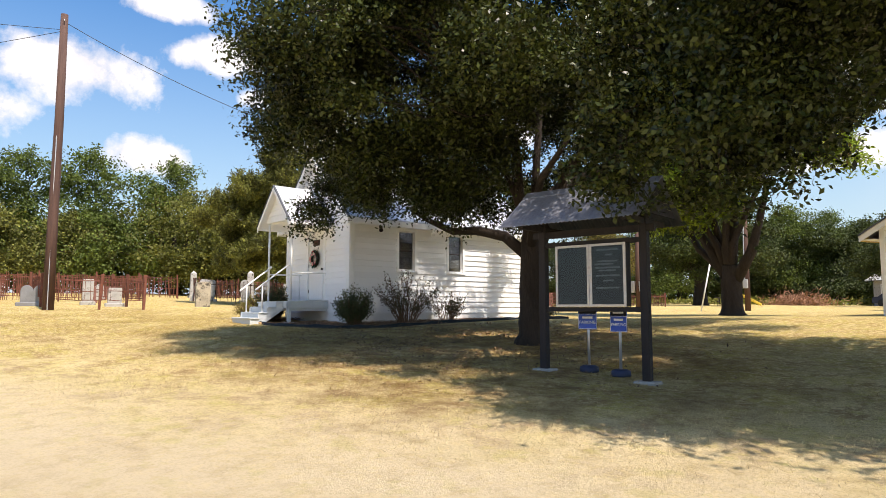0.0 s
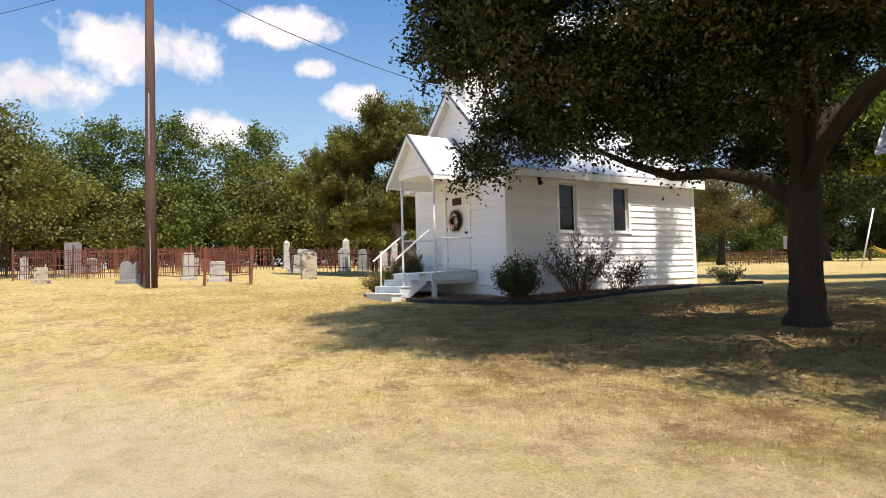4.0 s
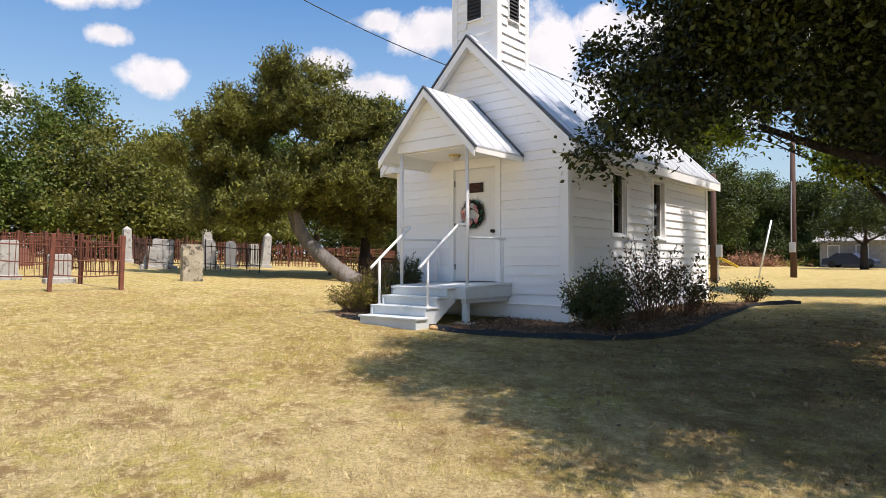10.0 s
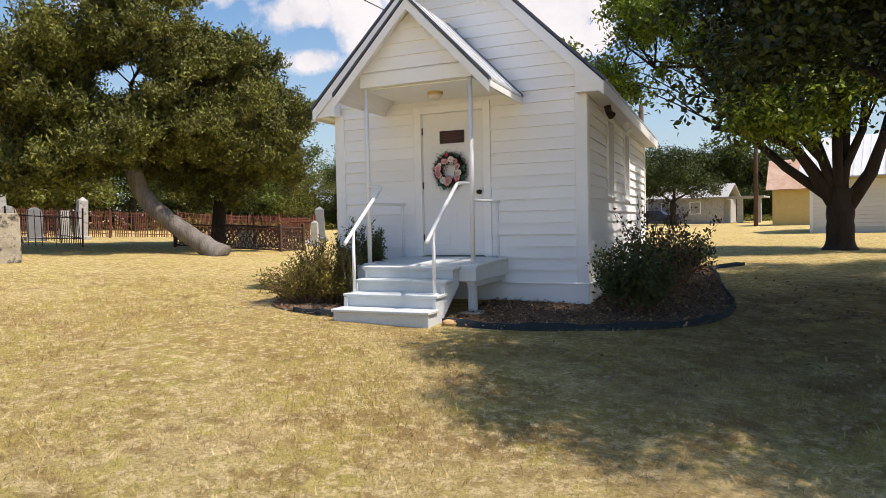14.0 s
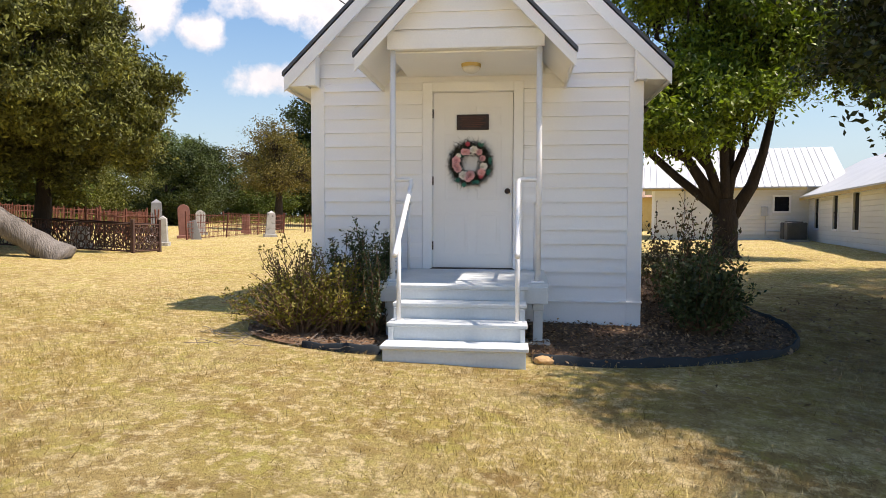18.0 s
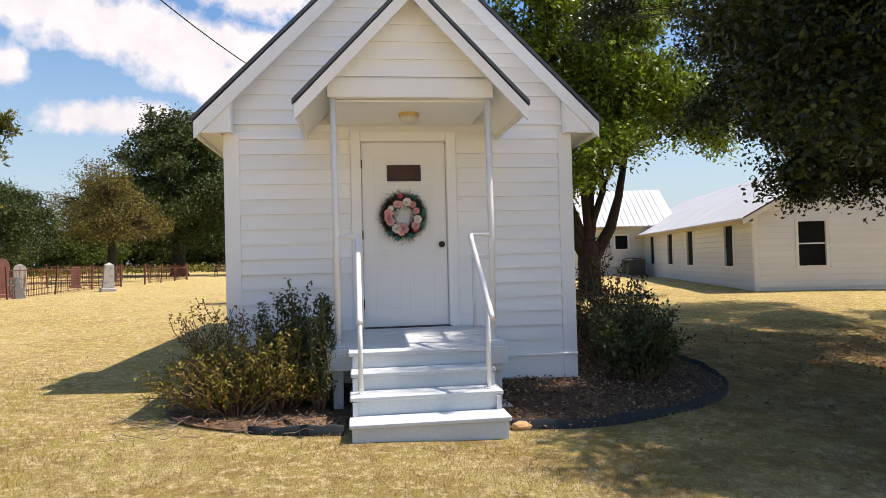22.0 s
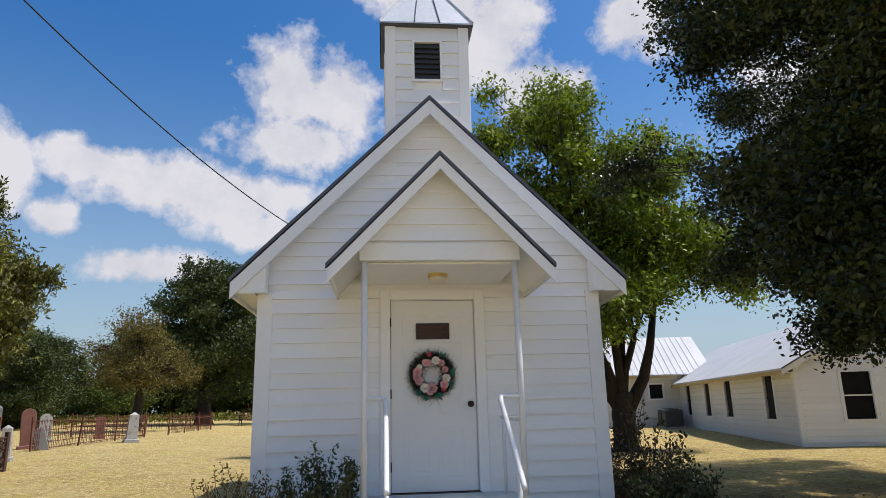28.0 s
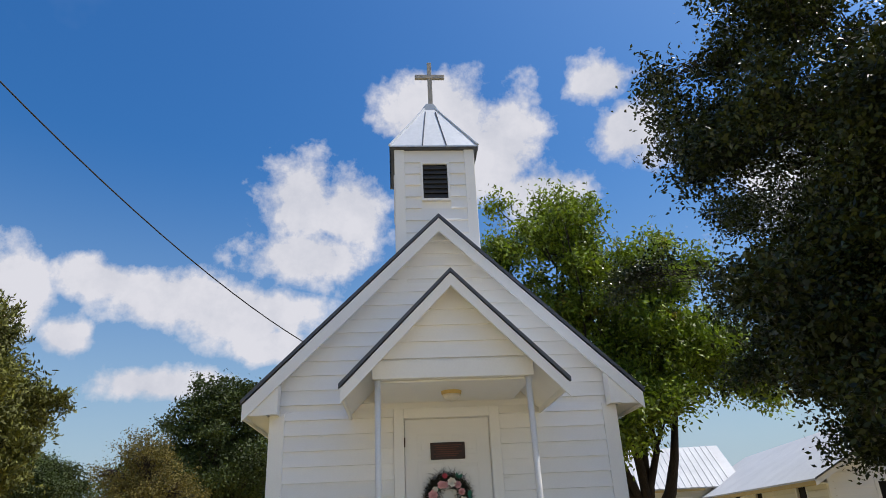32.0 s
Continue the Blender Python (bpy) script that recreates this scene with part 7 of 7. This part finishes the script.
for sgn in (-1, 1):
    c = HW / 2
    edge_x, edge_z = c + sgn * (c + ov), HH - ov * sl + 0.06
    deck = part("roof_panel", prism(bmesh.new(), [(c, HH + HR + 0.06), (edge_x, edge_z), (edge_x, edge_z - 0.05), (c, HH + HR + 0.01)], -0.30, HL + 4.3), HALLROOF, hall, "pale grey metal roof")
    part("rake_board", prism(bmesh.new(), [(c, HH + HR + 0.008), (edge_x, edge_z - 0.052), (edge_x, edge_z - 0.19), (c, HH + HR - 0.13)], -0.29, -0.26), TRIM, hall)
    part("drip_edge", prism(bmesh.new(), [(c, HH + HR + 0.075), (edge_x, edge_z + 0.012), (edge_x, edge_z - 0.03), (c, HH + HR + 0.03)], -0.325, -0.301), EDGE, hall)
    box_part("eave_board", (min(edge_x, edge_x - sgn * 0.03), max(edge_x, edge_x - sgn * 0.03), -0.28, HL + 4.2, edge_z - 0.17, edge_z - 0.052), SHEDY if sgn < 0 else TRIM, hall)
    box_part("eave_soffit", (min(edge_x - sgn * 0.032, c + sgn * (c + 0.036)), max(edge_x - sgn * 0.032, c + sgn * (c + 0.036)), -0.255, HL + 4.1, edge_z - 0.14, edge_z - 0.12), TRIM, hall)
# wing, local frame along its front from W to J
wv = (J - W)
wl_ = wv.length
wa = math.degrees(math.atan2(wv.y, wv.x))
wz = land(W.x, W.y) + 0.22
wing = thing("hall_wing", pose(W.x, W.y, wz, 0, 0, wa), "white clapboard wing with ribbed metal roof", "building")
WW = (wl_ - 1.15, 0.62, 1.18, 1.86)
fw = slab("front_wall", [(0, WW[0] - WW[1] / 2, 0, 0.15, -0.3, 2.5), (WW[0] + WW[1] / 2, wl_ + 0.2, 0, 0.15, -0.3, 2.5), (WW[0] - WW[1] / 2, WW[0] + WW[1] / 2, 0, 0.15, -0.3, WW[2]), (WW[0] - WW[1] / 2, WW[0] + WW[1] / 2, 0, 0.15, WW[3], 2.5)], HALLWALL, wing)
slab("end_wall", [(0, 0.15, 0.15, 6.5, -0.3, 2.5)], HALLWALL, wing)
part("end_gable", prism(bmesh.new(), [(0.0, 2.5), (6.5, 2.5), (3.25, 4.35)], 0.0, 0.15, "x"), HALLWALL, wing)
slab("rear_wall", [(0.15, wl_, 6.35, 6.5, -0.3, 2.5)], HALLWALL, wing)
box_part("inner_floor", (0.15, wl_, 0.15, 6.3, 0.0, 0.05), DARKVOID, wing, 0)
zz = 0.05
while zz < 2.42:
    t_ = min(zz + 0.182, 2.5)
    if t_ > WW[2] - 0.08 and zz < WW[3] + 0.08:
        lap_board(fw, lambda uu, o, q: (uu, -o, q), 0.1, WW[0] - WW[1] / 2 - 0.09, zz, t_, groove=0.026, mat=HALLWALL)
        lap_board(fw, lambda uu, o, q: (uu, -o, q), WW[0] + WW[1] / 2 + 0.09, wl_, zz, t_, groove=0.026, mat=HALLWALL)
    else:
        lap_board(fw, lambda uu, o, q: (uu, -o, q), 0.1, wl_, zz, t_, groove=0.026, mat=HALLWALL)
    zz += 0.18
dark_window(wing, lambda uu, o, q: (WW[0] + uu, -o, q), WW[1], WW[2], WW[3])
box_part("corner_board", (-0.03, 0.1, -0.034, 0.0, -0.2, 2.5), TRIM, wing)
for a_, b_, z1, z2 in ((-0.45, 3.25, 2.32, 4.46), (6.95, 3.25, 2.32, 4.46)):
    deck = part("roof_panel", prism(bmesh.new(), [(a_, z1), (b_, z2), (b_, z2 - 0.05), (a_, z1 - 0.05)], -0.5, wl_ + 1.6, "x"), HALLROOF, wing, "pale ribbed metal roof")
    for i in range(int((wl_ + 2.0) / 0.3)):
        x = -0.4 + i * 0.3
        part("roof_rib", prism(bmesh.new(), [(a_, z1 - 0.005), (b_, z2 - 0.005), (b_, z2 + 0.03), (a_, z1 + 0.03)], x - 0.018, x + 0.018, "x"), HALLROOF, deck)
box_part("eave_board", (-0.5, wl_ - 0.2, -0.44, -0.41, 2.16, 2.27), SHEDY, wing, label="tan painted eave board")
box_part("eave_soffit", (-0.48, wl_ - 0.2, -0.405, -0.04, 2.20, 2.22), TRIM, wing)
part("rake_board", prism(bmesh.new(), [(-0.45, 2.265), (3.25, 4.405), (6.95, 2.265), (6.95, 2.12), (3.25, 4.26), (-0.45, 2.12)], -0.49, -0.46, "x"), TRIM, wing)
box_part("utility_box", (wl_ - 2.05, wl_ - 1.75, -0.16, -0.036, 0.95, 1.4), GALV, wing, 0.008)
part("conduit", tube(bmesh.new(), [(wl_ - 1.85, -0.1, 0.0), (wl_ - 1.85, -0.1, 0.95)], 0.022, 8), GALV, wing)
part("conduit", tube(bmesh.new(), [(wl_ - 1.75, -0.08, 0.25), (wl_ - 1.0, -0.08, 0.25)], 0.02, 8), GALV, wing)
part("downpipe", tube(bmesh.new(), [(1.5, -0.08, 0.0), (1.5, -0.08, 2.2)], 0.03, 8), GALV, wing)
for i in range(2):
    p = W + wv.normalized() * (wl_ - 0.85 + 0.0 * i) + Vector((-u.x, -u.y)) * (0.75 + i * 1.0)
    ac = thing("air_conditioner", pose(p.x, p.y, land(p.x, p.y) + 0.02, 0, 0, wa), "grey outdoor air conditioner on a concrete pad", "air conditioner", "air conditioners")
    box_part("pad", (-0.5, 0.5, -0.45, 0.45, -0.08, 0.06), CONCRETE, ac, 0.01)
    box_part("cabinet", (-0.4, 0.4, -0.36, 0.36, 0.06, 0.82), ACGREY, ac, 0.02)
    for j in range(12):
        box_part("fin", (-0.35, 0.35, -0.372, -0.361, 0.13 + j * 0.053, 0.15 + j * 0.053), ACGREY, ac, 0.001)
    part("fan_grille", tube(bmesh.new(), [(0, 0, 0.82), (0, 0, 0.86)], [0.3, 0.28], 20), DARKIRON, ac)

# yellow shed, distant house, playground
sx_, sy_ = 6.75, 44.6
shed = thing("yellow_shed", pose(sx_, sy_, land(sx_, sy_), 0, 0, -8), "yellow board shed with a rusty tin roof", "shed")
slab("wall", [(0, 6, 0, 0.12, -0.2, 2.65), (0, 6, 4.38, 4.5, -0.2, 2.65), (0, 0.12, 0.12, 4.38, -0.2, 2.65), (5.88, 6, 0.12, 4.38, -0.2, 2.65)], SHEDY, shed)
for a_, b_ in ((-0.4, 2.25), (4.9, 2.25)):
    for i in range(9):
        part("roof_sheet", prism(bmesh.new(), [(a_, 2.58 + i % 2 * 0.02), (b_, 4.85 + i % 2 * 0.02), (b_, 4.81 + i % 2 * 0.02), (a_, 2.54 + i % 2 * 0.02)], -0.4 + i * 0.756, -0.4 + (i + 1) * 0.756 + 0.03, "x"), RUSTROOF, shed, "rust-streaked tin sheet")
part("gable", prism(bmesh.new(), [(0.0, 2.652), (4.5, 2.652), (2.25, 4.72)], 0.0, 0.1, "x"), SHEDY, shed)
hx, hy = -5.4, 62.2
house = thing("distant_house", pose(hx, hy, land(hx, hy), 0, 0, -10), "low pale house with carport beyond the field", "house")
slab("wall", [(0, 9, 0, 0.2, -0.2, 2.5), (0, 9, 6.8, 7, -0.2, 2.5), (0, 0.2, 0.2, 6.8, -0.2, 2.5), (8.8, 9, 0.2, 6.8, -0.2, 2.5)], PALESTONE, house)
for a_, b_ in ((-0.5, 3.5), (7.5, 3.5)):
    part("roof", prism(bmesh.new(), [(a_, 2.45), (b_, 3.9), (b_, 3.8), (a_, 2.35)], -0.5, 9.5, "x"), CONCRETE, house)
for x in (1.2, 3.6, 6.4):
    dark_window(house, lambda uu, o, q, x=x: (x + uu, -o, q), 0.9, 0.9, 2.0)
for x in (10.2, 11.8):
    box_part("porch_pier", (x, x + 0.5, 0, 0.5, -0.2, 2.3), PALESTONE, house)
box_part("carport_roof", (9.1, 12.6, -0.3, 4, 2.3, 2.45), CONCRETE, house)
qx, qy = -2.6, 60.2
car = thing("parked_car", pose(qx, qy, land(qx, qy), 0, 0, -10), "dark blue car parked before the distant house", "car")
part("body", prism(bmesh.new(), [(-2.1, 0.3), (2.1, 0.3), (2.15, 0.62), (1.9, 0.82), (0.95, 0.9), (0.45, 1.32), (-0.95, 1.34), (-1.55, 0.92), (-2.1, 0.84)], -0.8, 0.8), BASEBLUE, car)
for x in (-1.3, 1.3):
    for y in (-0.72, 0.72):
        part("wheel", tube(bmesh.new(), [(x, y - 0.1, 0.32), (x, y + 0.1, 0.32)], 0.32, 14), RUBBER, car)
gx_, gy_ = -9.0, 44.7
sl_ = thing("playground_slide", pose(gx_, gy_, land(gx_, gy_), 0, 0, 200), "small yellow playground slide on a frame", "slide")
part("chute", prism(bmesh.new(), [(-1.0, 0.15), (0.6, 1.0), (0.85, 1.0), (0.85, 0.92), (0.62, 0.9), (-0.95, 0.05)], -0.25, 0.25), YELLOWP, sl_)
for y in (-0.27, 0.27):
    part("leg", tube(bmesh.new(), [(0.8, y, 0), (0.7, y, 1.5)], 0.03, 8), POLE, sl_)
    part("side_rail", tube(bmesh.new(), [(-1.0, y, 0.2), (0.62, y, 1.1)], 0.03, 8), YELLOWP, sl_)
lx, ly = -1.15, 23.3
tagged(part("leaning_pipe", tube(bmesh.new(), [(lx, ly, land(lx, ly) - 0.1), (lx + 0.55, ly + 0.2, land(lx, ly) + 2.7)], 0.04, 8), PIPE, None, "", True), "pale pipe leaning in the field", "pipe")
tx, ty = -10.4, 44.0
table = thing("picnic_table", pose(tx, ty, land(tx, ty), 0, 0, 20), "dark weathered wooden picnic table under the field oak", "table")
for i in range(5):
    box_part("top_board", (-0.95, 0.95, -0.38 + i * 0.152, -0.24 + i * 0.152, 0.72, 0.76), DARKWOOD, table, 0.006)
for y in (-0.72, 0.58):
    box_part("bench_board", (-0.95, 0.95, y, y + 0.16, 0.42, 0.46), DARKWOOD, table, 0.006)
for x in (-0.68, 0.68):
    box_part("cross_beam", (x - 0.03, x + 0.03, -0.72, 0.74, 0.34, 0.42), DARKWOOD, table, 0.005)
    for sy in (-1, 1):
        part("leg", prism(bmesh.new(), [(sy * 0.62, -0.05), (sy * 0.74, -0.05), (sy * 0.34, 0.72), (sy * 0.22, 0.72)], x - 0.025, x + 0.025, "x"), DARKWOOD, table)
bxp, byp = -10.5, 58.0
bg = np.random.default_rng(61)
bp = np.stack([bg.normal(0, 1.3, 2600), bg.normal(0, 0.8, 2600), np.abs(bg.normal(0, 0.5, 2600))], axis=1)
v, f = leaf_mesh(bp, 0.5, 0.12, bg, 0)
pile = arrays("brush_pile", v, f, BRUSH)
pile.location = (bxp, byp, land(bxp, byp))
tagged(pile, "heap of reddish cut brush in the field", "brush pile")

# ---- dry grass ----
gg = np.random.default_rng(91)


LINE = [Vector(p) for p in ((-2.5, -4.0), (2.0, -5.0), (7.0, -6.0), (12.0, -5.0))]


def off_line(x, y):
    p, best = Vector((x, y)), 1e9
    for a, b in zip(LINE, LINE[1:]):
        d = b - a
        k = max(0.0, min(1.0, (p - a).dot(d) / d.length_squared))
        best = min(best, (p - a - d * k).length)
    return best


def tufts(count, high, wide, name, label):
    """Blades thickest along the lawn before the chapel, thinning out all round."""
    keep = []
    while count > 0:
        count -= 1
        x, y = gg.uniform(-11, 18), gg.uniform(-11, 6)
        if gg.uniform(0, 1) > 1.15 - off_line(x, y) / 6.0:
            continue
        if -0.66 < x < 0.66 and -2.3 < y < 0 or abs(x) < HALF + 0.05 and 0 < y < DEEP:
            continue
        if noise.noise((x * 0.45, y * 0.45, 7)) + 0.7 * noise.noise((x * 2.6, y * 2.6, 2)) < gg.uniform(-0.75, 0.45):
            continue
        if 0.55 * x - y > gg.uniform(8.5, 13.5):
            continue
        if -2.6 < x < 3.9 and y > -2.1 and (inside((x, y), POLYL) or inside((x, y), POLYR)):
            continue
        keep.append((x, y, land(x, y)))
    c = np.array(keep)
    n = len(c)
    a = gg.uniform(0, math.tau, n)
    h = high * gg.uniform(0.4, 1.25, n)
    lean = gg.normal(0, 0.65, (n, 2)) * h[:, None]
    s = np.stack([np.cos(a), np.sin(a), np.zeros(n)], axis=1) * wide
    tip = c + np.concatenate([lean, h[:, None]], axis=1)
    v = np.stack([c - s, c + s, tip], axis=1).reshape(-1, 3)
    tagged(arrays(name, v, np.arange(n * 3).reshape(n, 3), BLADES), label, "grass", kind="stuff")


tufts(1700000, 0.030, 0.0019, "dry_grass", "short dry straw-coloured grass blades")
tufts(90000, 0.062, 0.0030, "grass_tufts", "taller dry grass tufts scattered over the lawn")
